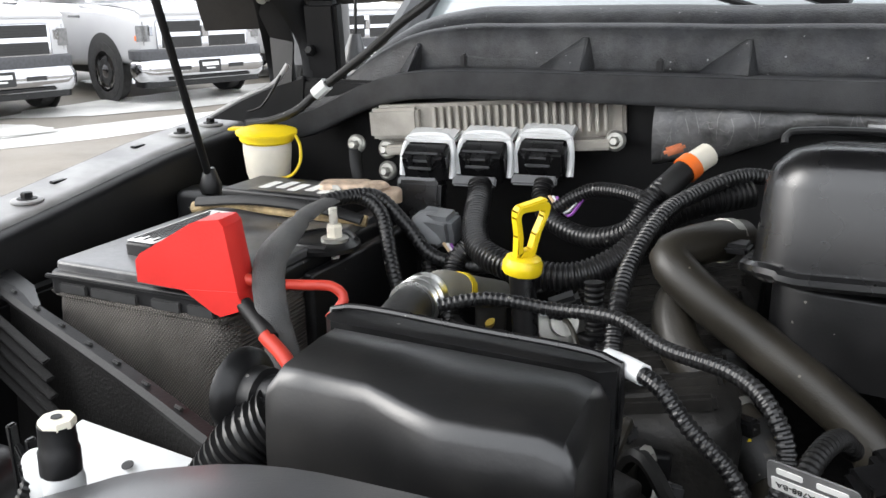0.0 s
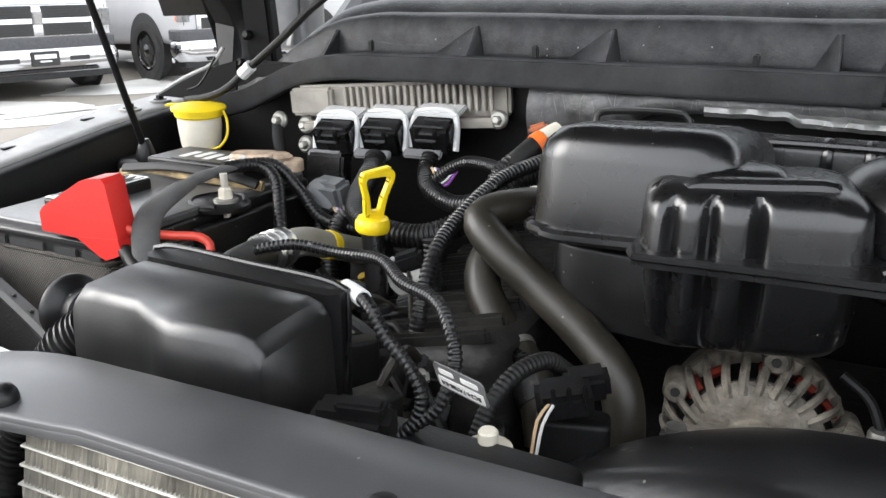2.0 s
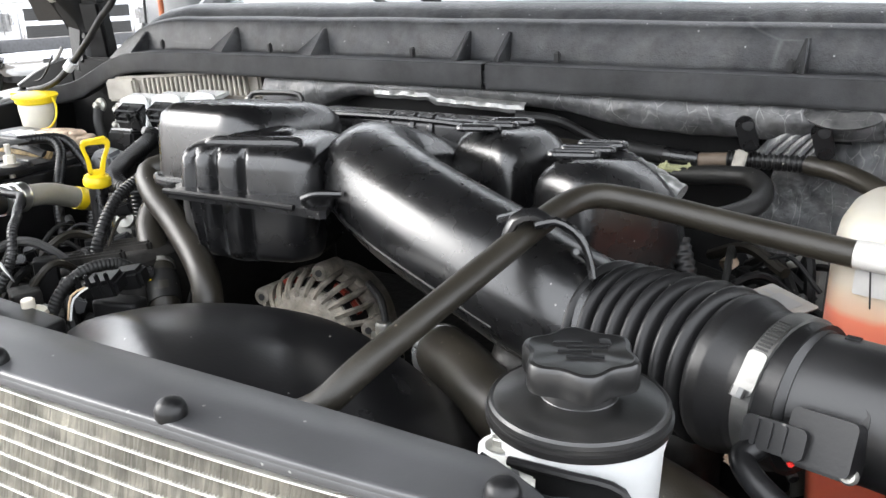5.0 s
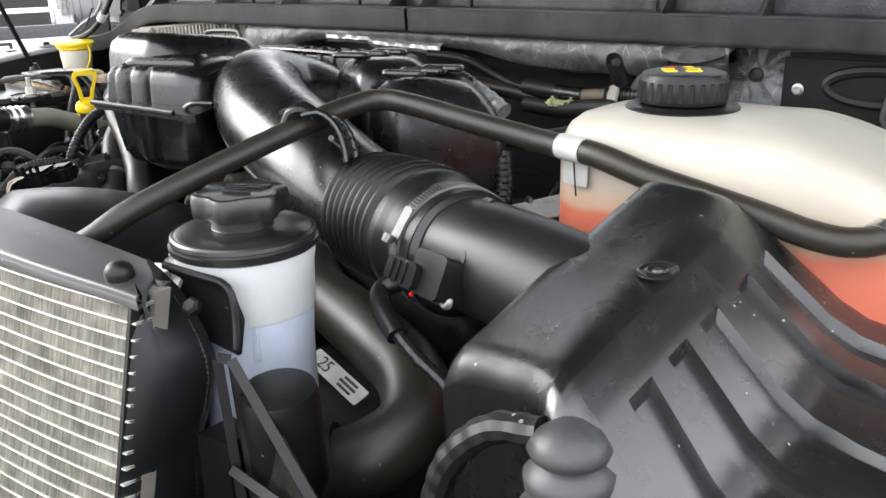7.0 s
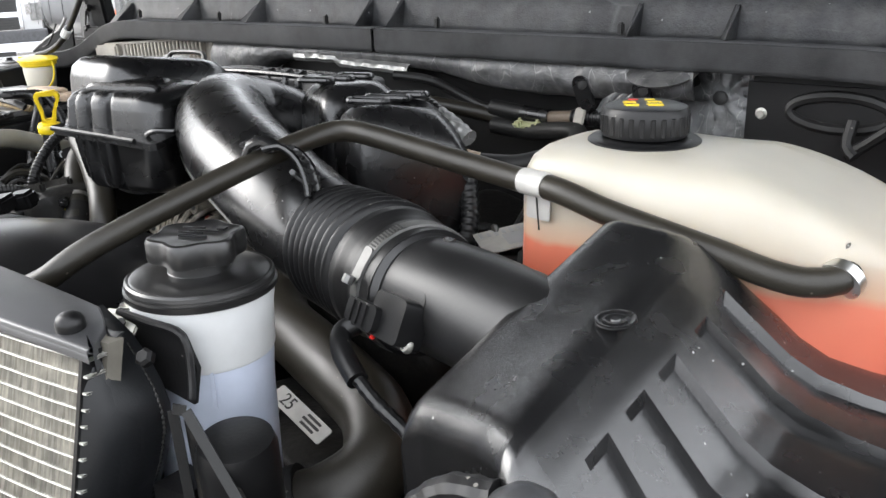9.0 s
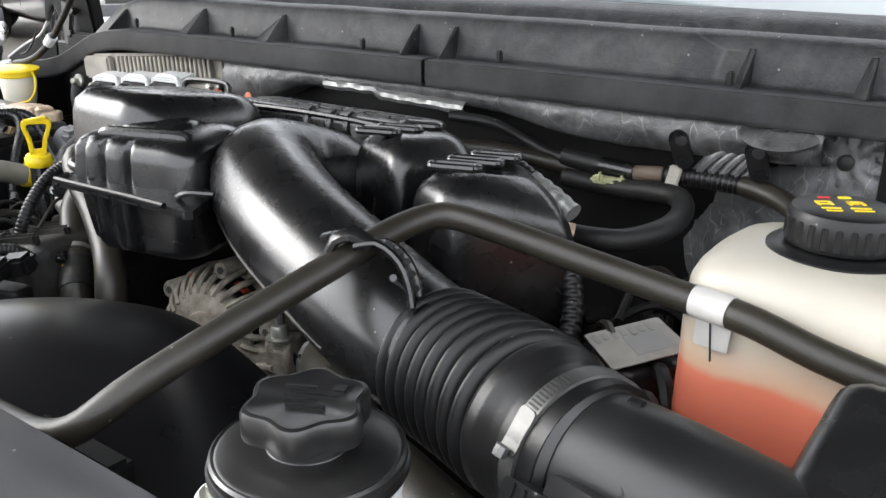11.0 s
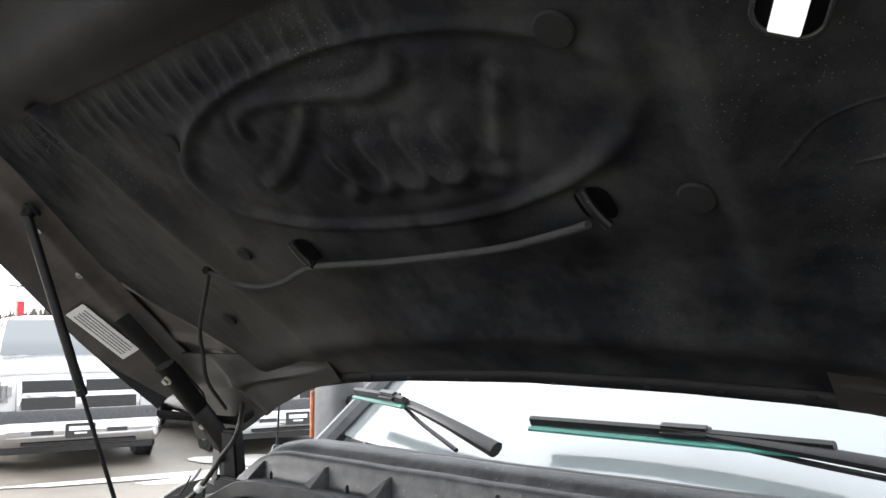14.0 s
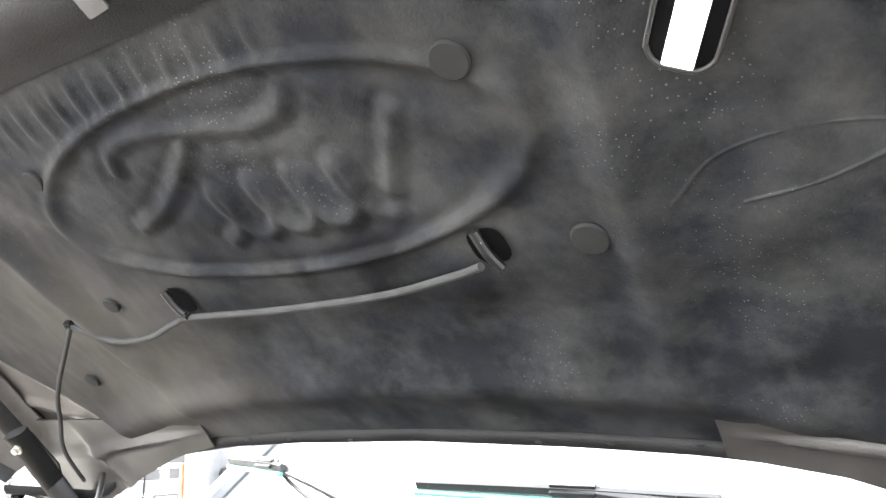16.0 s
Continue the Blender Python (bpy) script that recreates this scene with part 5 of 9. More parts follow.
def build_headlamp_corner():
    w = thing("lamp_bracket", (-0.28, 0.30, 1.25), "white painted lamp mounting panel with a hex bolt", "panel")
    part("panel", sheet([[(-0.43, 0.392, 1.345), (-0.43, 0.33, 1.335), (-0.425, 0.322, 1.2)], [(-0.295, 0.378, 1.343), (-0.295, 0.30, 1.33), (-0.29, 0.292, 1.2)]], 0.003, (0, 0.4, -1)), white_plastic, w)
    bolt((-0.322, 0.345, 1.337), (0, -0.5, 1), 0.006, dark_metal, w)
    part("hole", lathe((-0.36, 0.36, 1.3426), (0, -0.25, 1), [(0.004, 0), (0.004, 0.0006)], 12), ink, w)
    h = thing("headlamp_adjuster", (-0.31, 0.265, 1.33), "white plastic lamp adjuster with a black hexagonal collar", "adjuster")
    ax = (0.02, 0.02, 1)
    part("body", lathe((-0.309, 0.266, 1.325), ax, [(0.0095, 0), (0.0095, 0.03), (0.0102, 0.034), (0.0102, 0.074), (0.009, 0.079)], 18), white_plastic, h)
    part("collar", lathe((-0.308, 0.267, 1.403), ax, [(0.009, 0), (0.0101, 0.001), (0.0101, 0.013), (0.0092, 0.0145), (0.0092, 0.020), (0.0089, 0.021), (0.0089, 0.027)], 16), satin_black, h, "black hexagonal collar")
    part("cap", lathe((-0.307, 0.268, 1.43), ax, [(0.0089, -0.001), (0.0089, 0.002), (0.0084, 0.003), (0.003, 0.0032)], 8), natural_plastic, h, "pale hexagonal cap with a socket")
    part("socket", lathe((-0.307, 0.268, 1.4330), ax, [(0.0027, 0), (0.0027, 0.0008)], 12), ink, h)
    part("mark", plate(basis((-0.300, 0.2505, 1.362), (1, 0.2, 0), (0, 0, 1)), 0.006, 0.008, 0.001, 0.003), green_mark, h, "green paint mark")
    part("ear", rbox(-0.33, 0.275, 1.325, 1.405, 0.022, 0.014, 0.006, 0.005), white_plastic, h)
    part("wire", tube([(-0.336, 0.272, 1.39), (-0.345, 0.265, 1.36), (-0.335, 0.258, 1.335), (-0.31, 0.256, 1.325)], 0.005, 8, ribs=0.004), conduit, h, "thin ribbed black wire loom")
    l = thing("lamp_housing", (-0.40, 0.26, 1.1), "black plastic back of the headlamp with a lattice edge", "headlamp")
    part("shell", rbox(-0.44, 0.27, 1.05, 1.36, 0.09, 0.14, 0.03, 0.02, 10), satin_black, l)
    for k in range(7):
        for s in (-1, 1):
            part("lattice_bar", block((-0.375, 0.30, 1.28 + 0.016 * k), (0.022, 0.004, 0.004), 0.001, (0, 40 * s, -20)), satin_black, l)
    for s in (-1, 1):
        part("lattice_rail", block((-0.375 + s * 0.012, 0.30 - s * 0.004, 1.33), (0.004, 0.006, 0.13), 0.001), satin_black, l)


build_headlamp_corner()


def build_brace():
    b = thing("support_brace", (-0.47, 0.42, 1.3), "grey-black plastic support brace running down beside the battery", "brace")
    pts = [(-0.70, 0.54, 1.388), (-0.629, 0.50, 1.384), (-0.56, 0.472, 1.380), (-0.491, 0.447, 1.376), (-0.389, 0.408, 1.371), (-0.31, 0.378, 1.364)]
    part("strip", sheet([[(x, y - 0.004, z - 0.003), (x + 0.001, y, z), (x + 0.003, y + 0.009, z)] for x, y, z in spline(pts, 0.02)], 0.003), dark_metal, b)
    for k in range(8):
        q = spline(pts, 0.02)[3 + 2 * k]
        part("strip_slot", block(q + Vector((0.002, 0.004, 0.001)), (0.010, 0.003, 0.003), 0.001, (0, 0, -20)), ink, b)
    part("flange", sheet([[(-0.70, 0.50, 1.383), (-0.70, 0.535, 1.387), (-0.69, 0.55, 1.389)], [(-0.65, 0.492, 1.381), (-0.65, 0.518, 1.386), (-0.645, 0.53, 1.387)], [(-0.61, 0.49, 1.378), (-0.605, 0.502, 1.383), (-0.60, 0.512, 1.384)], [(-0.565, 0.472, 1.377), (-0.563, 0.476, 1.380), (-0.56, 0.482, 1.381)]], 0.003), satin_black, b)
    for k in range(5):
        part("vent_slat", block((-0.575 + 0.006 * k, 0.460 - 0.004 * k, 1.366 - 0.012 * k), (0.16, 0.007, 0.003), 0.001, (20, 4, -22)), front_panel, b)
    part("side_plate", sheet([[(-0.64, 0.51, 1.376), (-0.64, 0.49, 1.15)], [(-0.48, 0.44, 1.368), (-0.48, 0.415, 1.15)], [(-0.29, 0.372, 1.358), (-0.29, 0.36, 1.15)]], 0.004, (0, 1, 0)), front_panel, b)


build_brace()


# ---- battery corner ----
def build_battery():
    # the case runs lengthwise, its front end towards the grille
    bx, by, rot = -0.474, 0.659, -1.0
    b = thing("battery", (bx, by, 1.2), "black car battery with a pale worn top label and vented lid", "battery")
    part("case", rbox(bx, by, 1.2, 1.39, 0.178, 0.30, 0.008, 0.004, rot), satin_black, b)
    part("lid", rbox(bx, by, 1.384, 1.404, 0.19, 0.315, 0.008, 0.004, rot), satin_black, b, "black lid with a recessed rim")

    def at(u, v, z):
        x, y = turn2((u, v), rot)
        return (bx + x, by + y, z)

    # grey base paints the sky's reflection on black plastic, under real dust and scuffs
    top = part("lid_top", rbox(bx, by - 0.0, 1.403, 1.412, 0.182, 0.305, 0.006, 0.003, rot), material("scuffed_top_with_sky_sheen", (0.06, 0.06, 0.062), 0.3, vary=0.4, dust=0.6, dust_col=(0.22, 0.215, 0.21)), b, "scuffed dusty black top, greyed by a painted sky reflection")
    for k, (u, w) in enumerate(((-0.065, 0.03), (-0.02, 0.05), (0.035, 0.03), (0.07, 0.026))):
        part("lip_notch", block(at(u, -0.157, 1.391), (w, 0.006, 0.009), 0.001, (0, 0, rot)), ink, b)
    part("lip_bead", block(at(0, -0.159, 1.400), (0.19, 0.004, 0.004), 0.001, (0, 0, rot)), satin_black, b)
    part("vent_strip", rbox(*at(-0.03, -0.055, 0)[:2], 1.411, 1.424, 0.032, 0.12, 0.004, 0.003, rot), satin_black, b, "black raised cell cover")
    m = basis(at(-0.03, -0.055, 1.4245), (math.cos(radians(rot)), math.sin(radians(rot)), 0), (-math.sin(radians(rot)), math.cos(radians(rot)), 0))
    lab = part("label", plate(m, 0.03, 0.116, 0.0006, 0.002), paper, b, "white printed label")
    for k in range(7):
        part("print_bar", plate(m @ Matrix.Translation((-0.011 + 0.0037 * k, 0, 0.0008)), 0.0018, 0.105 - 0.012 * (k % 3), 0.0004, 0.0005), ink, lab)
    part("vent_strip", rbox(*at(-0.005, 0.10, 0)[:2], 1.411, 1.432, 0.15, 0.075, 0.004, 0.003, rot), satin_black, b, "black raised cell cover")
    m = basis(at(0.01, 0.095, 1.4325), (math.cos(radians(rot)), math.sin(radians(rot)), 0), (-math.sin(radians(rot)), math.cos(radians(rot)), 0))
    lab = part("label", plate(m, 0.115, 0.055, 0.0006, 0.002), material("dark_printed_label", (0.05, 0.05, 0.05), 0.35), b, "dark label with white print")
    for k in range(6):
        part("print_bar", plate(m @ Matrix.Translation((-0.045 + 0.018 * k, 0.006 * (k % 2) - 0.003, 0.0008)), 0.011, 0.032, 0.0004, 0.002), paper, lab)
    part("terminal_post", lathe(at(0.045, -0.12, 1.41), (0, 0, 1), [(0.01, 0), (0.009, 0.02)], 16), zinc, b)
    part("terminal_post", lathe(at(0.05, 0.125, 1.41), (0, 0, 1), [(0.01, 0), (0.009, 0.022)], 16), zinc, b)
    # woven jacket round the case
    j = thing("battery_jacket", (bx, by, 1.15), "grey woven thermal jacket wrapped round the battery", "jacket")
    rings = []
    for z, g in ((1.15, 0.02), (1.2, 0.018), (1.28, 0.014), (1.35, 0.008), (1.384, 0.006), (1.39, 0.004)):
        ring = []
        for i, p in enumerate(rrect(0.178 + 2 * g, 0.30 + 2 * g, 0.02, 6)):
            w = 1 + 0.02 * noise.noise((p[0] * 20, p[1] * 20, z * 14))
            sag = -0.016 * (1 if z > 1.34 else 0) * (1 - abs(p[0]) / 0.12) * (1 if p[1] < 0 else 0.3)
            x, y = turn2((p[0] * w, p[1] * w), rot)
            ring.append((bx + x, by + y, z + sag))
        rings.append(ring)
    part("cloth", loft(rings, cap=False), fabric, j, smooth=60)
    hem = [Vector(p) for p in rings[-1]]
    part("hem", tube(hem[::2] + [hem[0]], 0.0032, 8, 0.01), fabric, j, "stitched upper hem")
    # tan, corroded hold-down across the top
    s = thing("hold_down", at(0, 0.02, 1.41), "tan corroded hold-down bar across the battery", "hold-down")
    part("bar", tube([at(-0.10, 0.04, 1.414), at(-0.06, 0.045, 1.422), at(0.0, 0.045, 1.42), at(0.05, 0.05, 1.418), at(0.10, 0.06, 1.414)], 0.0065, 10, 0.008, flat=0.6), tan_grime, s, "tan crusted metal bar")
    part("cover", tube([at(-0.09, 0.035, 1.422), at(-0.02, 0.04, 1.429), at(0.06, 0.045, 1.426), at(0.10, 0.05, 1.418)], 0.006, 10, 0.008, flat=0.5), rubber, s, "black rubber strip")
    # threaded rod with nut and washer
    r = thing("hold_down_rod", (-0.345, 0.64, 1.25), "pale threaded hold-down rod with a nut and washer", "rod")
    bm = tube([(-0.372, 0.652, 1.25), (-0.372, 0.652, 1.40), (-0.373, 0.652, 1.443)], 0.0042, 10, ribs=0.0022, depth=0.1)
    part("rod", bm, material("pale_corroded_steel", (0.55, 0.53, 0.47), 0.55, metal=0.3, vary=0.3, bump=0.3), r)
    part("washer", lathe((-0.372, 0.652, 1.412), (0, 0, 1), [(0.013, 0), (0.013, 0.003), (0.011, 0.004)], 18), zinc, r)
    part("nut", lathe((-0.372, 0.652, 1.416), (0, 0, 1), [(0.008, 0), (0.008, 0.01), (0.006, 0.012)], 6), natural_plastic, r)
    part("plate", lathe((-0.385, 0.655, 1.404), (0, 0, 1), [(0.034, 0), (0.034, 0.004), (0.028, 0.008), (0.012, 0.008)], 24), satin_black, r, "black round hold-down plate")
    part("plate_bead", tube([(-0.385 + 0.03 * math.cos(a), 0.655 + 0.03 * math.sin(a), 1.411) for a in (0.3, 1.3, 2.3, 3.3, 4.3, 5.3)], 0.003, 6), satin_black, r)
    # red boot over the positive clamp
    t = thing("terminal_cover", at(0.045, -0.12, 1.41), "bright red plastic boot over the positive battery terminal", "terminal cover")
    # wedge: long low nose to the outer side, tall block towards the engine
    A = Vector((-0.462, 0.492, 1.413))
    prof = [(0.0, 0.0), (0.0, 0.018), (0.005, 0.024), (0.056, 0.053), (0.063, 0.0555), (0.082, 0.058), (0.086, 0.053), (0.0945, 0.002), (0.093, -0.005)]
    d = Vector((0.998, 0.06, 0))
    n = Vector((-0.06, 0.998, 0))
    rings = []
    for o, ins in ((0.0, 0.003), (0.003, 0.0), (0.020, 0.0), (0.026, 0.004)):
        ring = []
        for u, h in prof:
            uu = 0.046 + (u - 0.046) * (1 - ins * 8)
            ring.append(A + d * uu + n * o + Vector((0, 0, h * (1 - ins * 2) - 0.002 + 0.14 * ins)))
        rings.append(ring)
    part("boot", loft(rings), red_plastic, t, smooth=25)
    low = []
    for o in (-0.001, 0.024):
        low.append([A + d * u + n * o + Vector((0, 0, h)) for u, h in ((0.044, -0.003), (0.0935, 0.0), (0.0985, -0.014), (0.077, -0.022), (0.07, -0.0195))])
    part("lower_wedge", loft(low), red_plastic, t, smooth=25)
    part("loop", tube([A + d * 0.09 + Vector((0, 0.015, 0.006)), A + d * 0.105 + Vector((0, 0.02, 0.002)), A + d * 0.125 + Vector((0, 0.035, -0.002)), A + d * 0.148 + Vector((0, 0.045, -0.004)), A + d * 0.158 + Vector((0, 0.045, -0.014)), A + d * 0.15 + Vector((0, 0.035, -0.028))], 0.0043, 18, 0.004), red_cable, t, "red cable loop")
    c = thing("positive_cable", (-0.33, 0.48, 1.36), "red battery cable with black sleeve", "cable")
    part("sleeve", tube([(-0.368, 0.503, 1.402), (-0.352, 0.497, 1.392), (-0.335, 0.489, 1.383)], 0.0066, 18, 0.004), rubber, c, "black sleeve")
    part("cable", tube([(-0.34, 0.488, 1.386), (-0.318, 0.482, 1.372), (-0.30, 0.475, 1.35), (-0.292, 0.47, 1.32), (-0.29, 0.465, 1.28)], 0.0058, 18, 0.005), red_cable, c)
    # clamp at the negative terminal
    g = thing("negative_clamp", at(0.05, 0.125, 1.42), "corroded bronze-coloured negative terminal clamp", "clamp")
    part("body", rbox(-0.425, 0.77, 1.42, 1.44, 0.055, 0.032, 0.008, 0.004, 20), bronze, g)
    part("lug", rbox(-0.388, 0.785, 1.418, 1.432, 0.04, 0.026, 0.01, 0.003, 30), bronze, g)
    part("clamp_ring", lathe((-0.395, 0.782, 1.425), (0, 0, 1), [(0.014, 0), (0.015, 0.01), (0.01, 0.014)], 16), bronze, g)
    bolt((-0.428, 0.752, 1.43), (0, -1, 0.1), 0.0055, zinc, g)
    # flat grey sleeve that loops over, with two black looms beside it
    k = thing("cable_sleeve", (-0.31, 0.50, 1.3), "flat dull grey cable sleeve looping over the battery edge", "cable")
    part("sleeve", tube([(-0.30, 0.478, 1.27), (-0.318, 0.490, 1.34), (-0.345, 0.507, 1.40), (-0.360, 0.530, 1.428), (-0.372, 0.575, 1.438), (-0.388, 0.635, 1.441), (-0.40, 0.70, 1.438)], 0.0128, 12, 0.01, flat=0.42, radii=[(0, 1), (0.55, 1), (0.75, 0.75), (1, 0.6)]), sleeve_cloth, k)
    for dx, pts in ((0, ((-0.405, 0.69, 1.438), (-0.385, 0.725, 1.436), (-0.36, 0.725, 1.42), (-0.335, 0.695, 1.38), (-0.315, 0.675, 1.345), (-0.30, 0.665, 1.30))), (1, ((-0.40, 0.705, 1.438), (-0.375, 0.742, 1.434), (-0.345, 0.75, 1.405), (-0.315, 0.745, 1.378), (-0.27, 0.742, 1.372), (-0.235, 0.745, 1.378)))):
        q = thing("negative_cable", pts[3], "black ribbed negative cable loom", "cable", "negative cables")
        part("loom", tube(pts, 0.0075, 12, ribs=0.005, depth=0.08), conduit, q)
    # block wall beside the battery
    w = thing("battery_tray_wall", (-0.33, 0.74, 1.3), "dusty black tray wall beside the battery", "tray")
    part("wall", rbox(-0.366, 0.70, 1.2, 1.395, 0.012, 0.20, 0.004, 0.003, -3), satin_black, w)


build_battery()


def build_washer_bottle():
    b = thing("washer_filler", (-0.556, 0.83, 1.38), "white washer filler neck with a yellow cap and strap", "washer filler")
    part("neck", lathe((-0.574, 0.846, 1.36), (0, 0, 1), [(0.018, 0), (0.0185, 0.04), (0.022, 0.05), (0.0265, 0.066), (0.029, 0.09), (0.029, 0.107)], 28), natural_plastic, b)
    part("cap", lathe((-0.574, 0.846, 1.463), (0.05, -0.05, 1), [(0.031, 0), (0.0325, 0.002), (0.0325, 0.008), (0.0365, 0.009), (0.0365, 0.012), (0.032, 0.0135), (0.018, 0.015)], 32), yellow_plastic, b, "yellow snap cap")
    part("strap", tube([(-0.540, 0.853, 1.472), (-0.533, 0.853, 1.46), (-0.530, 0.848, 1.44), (-0.538, 0.84, 1.424), (-0.553, 0.832, 1.42)], 0.0019, 8), yellow_plastic, b, "thin yellow strap")
    part("cap_lip", block((-0.612, 0.84, 1.476), (0.018, 0.018, 0.003), 0.001, (0, 0, 15)), yellow_plastic, b)


build_washer_bottle()


def build_module():
    m = thing("control_module", (-0.315, 0.93, 1.44), "weathered finned aluminium control module mounted below the cowl", "control module")
    part("back_plate", block((-0.315, 0.943, 1.488), (0.30, 0.02, 0.046), 0.004, (0, -4, 6)), pcm_alu, m)
    for k in range(22):
        u = -0.105 + 0.2 * k / 21
        x, y = turn2((u, 0), 6)
        part("fin", block((-0.28 + x, 0.929 + y, 1.493 + 0.07 * u), (0.0042, 0.01, 0.034), 0.001, (0, -4, 6)), pcm_alu, m)
    part("step", block((-0.435, 0.914, 1.482), (0.062, 0.016, 0.036), 0.004, (0, -4, 6)), pcm_alu, m)
    part("sticker", block((-0.30, 0.921, 1.474), (0.15, 0.004, 0.012), 0.001, (0, -4, 6)), paper, m, "white strip label")
    part("lower_bar", block((-0.31, 0.925, 1.46), (0.27, 0.03, 0.012), 0.003, (0, -4, 6)), pcm_alu, m)
    for i in range(3):
        x = -0.378 + 0.067 * i
        y = 0.890 + 0.007 * i
        z = 1.443 + 0.005 * i
        fr = part("lever_frame", tube([(x - 0.03, y - 0.012, z - 0.016), (x - 0.0305, y - 0.008, z + 0.008), (x - 0.026, y - 0.004, z + 0.024), (x - 0.014, y - 0.002, z + 0.030), (x + 0.014, y, z + 0.031), (x + 0.026, y - 0.002, z + 0.026), (x + 0.0305, y - 0.006, z + 0.009), (x + 0.0315, y - 0.012, z - 0.016)], 0.005, 8, 0.006, flat=0.8), white_plastic, m, "white lever frame")
        part("lever_roof", block((x, y + 0.010, z + 0.029), (0.060, 0.040, 0.007), 0.002, (10, 0, 6)), white_plastic, fr)
        body = part("connector", block((x, y - 0.006, z + 0.002), (0.052, 0.04, 0.04), 0.004, (25, 0, 6)), gloss_black, m, "black latched connector")
        for k in range(3):
            part("latch_bar", block((x, y - 0.027 - 0.003 * k, z + 0.014 - 0.008 * k), (0.04 - 0.006 * k, 0.004, 0.003), 0.001, (25, 0, 6)), trim_grey, body)
        for s in (-1, 1):
            part("latch_peg", block((x + s * 0.012, y - 0.031, z + 0.006), (0.005, 0.006, 0.012), 0.001, (25, 0, 6)), satin_black, body)
        part("face_bevel", block((x - 0.002, y - 0.036, z - 0.018), (0.046 if i == 0 else 0.05, 0.006, 0.012), 0.002, (-30, 0, 6)), trim_grey, body)
    part("cover", block((-0.375, 0.855, 1.40), (0.052, 0.03, 0.055), 0.004, (-8, 0, 6)), gloss_black, m, "smooth black connector cover")
    for x, y, z in ((-0.444, 0.908, 1.45), (-0.172, 0.93, 1.473), (-0.44, 0.9, 1.425), (-0.482, 0.90, 1.455)):
        s = thing("mounting_stud", (x, y, z), "dull round mounting stud on the firewall", "stud", "module studs")
        part("washer", lathe((x, y + 0.004, z), (0, -1, 0.15), [(0.0115, 0), (0.012, 0.004), (0.009, 0.007)], 18), zinc, s)
        part("nut", lathe((x, y - 0.002, z), (0, -1, 0.15), [(0.006, 0), (0.006, 0.008), (0.004, 0.01)], 6), zinc, s)
    s = thing("ground_strap", (-0.485, 0.895, 1.42), "dark ground strap on a round lug", "strap")
    part("strap", tube([(-0.482, 0.897, 1.452), (-0.476, 0.888, 1.43), (-0.468, 0.885, 1.40), (-0.46, 0.88, 1.37)], 0.008, 8, 0.006, flat=0.4), rubber, s)


build_module()


# ---- engine ----
def build_engine_mass():
    e = thing("engine_block", (0.2, 0.68, 0.85), "grimy dark engine block and heads below the covers", "engine")
    part("block", rbox(0.22, 0.72, 0.86, 1.24, 0.44, 0.42, 0.03, 0.02), grime, e)
    part("valve_cover", rbox(-0.10, 0.72, 1.15, 1.345, 0.20, 0.40, 0.03, 0.025, 0, tilt=(0.25, 0)), grime, e, "ribbed dark valve cover")
    part("valve_cover", rbox(0.52, 0.74, 1.15, 1.33, 0.20, 0.38, 0.03, 0.025, 0, tilt=(-0.25, 0)), grime, e, "ribbed dark valve cover")
    for k in range(10):
        part("cover_rib", block((-0.10, 0.54 + 0.038 * k, 1.347), (0.17, 0.008, 0.014), 0.003, (0, -14, 0)), grime, e)
    part("front_cover", rbox(0.22, 0.50, 0.9, 1.25, 0.34, 0.06, 0.03, 0.02), grime, e)
    rng = random.Random(9)
    # small brackets, caps and fittings in the dark gaps
    for k in range(34):
        x, y = rng.uniform(-0.26, -0.02), rng.uniform(0.44, 0.86)
        s = rng.uniform(0.012, 0.035)
        part("fitting", rbox(x, y, 1.25, 1.3 + rng.uniform(0.0, 0.06), s, s * rng.uniform(0.7, 1.6), 0.004, 0.003, rng.uniform(0, 90), n=2), rng.choice((grime, satin_black, dark_metal)), e)
    for k in range(18):
        x, y = rng.uniform(0.50, 0.68), rng.uniform(0.66, 0.9)
        s = rng.uniform(0.012, 0.03)
        part("fitting", rbox(x, y, 1.2, 1.3 + rng.uniform(0.0, 0.06), s, s * rng.uniform(0.7, 1.6), 0.004, 0.003, rng.uniform(0, 90), n=2), rng.choice((grime, satin_black, zinc, dark_metal)), e)


build_engine_mass()


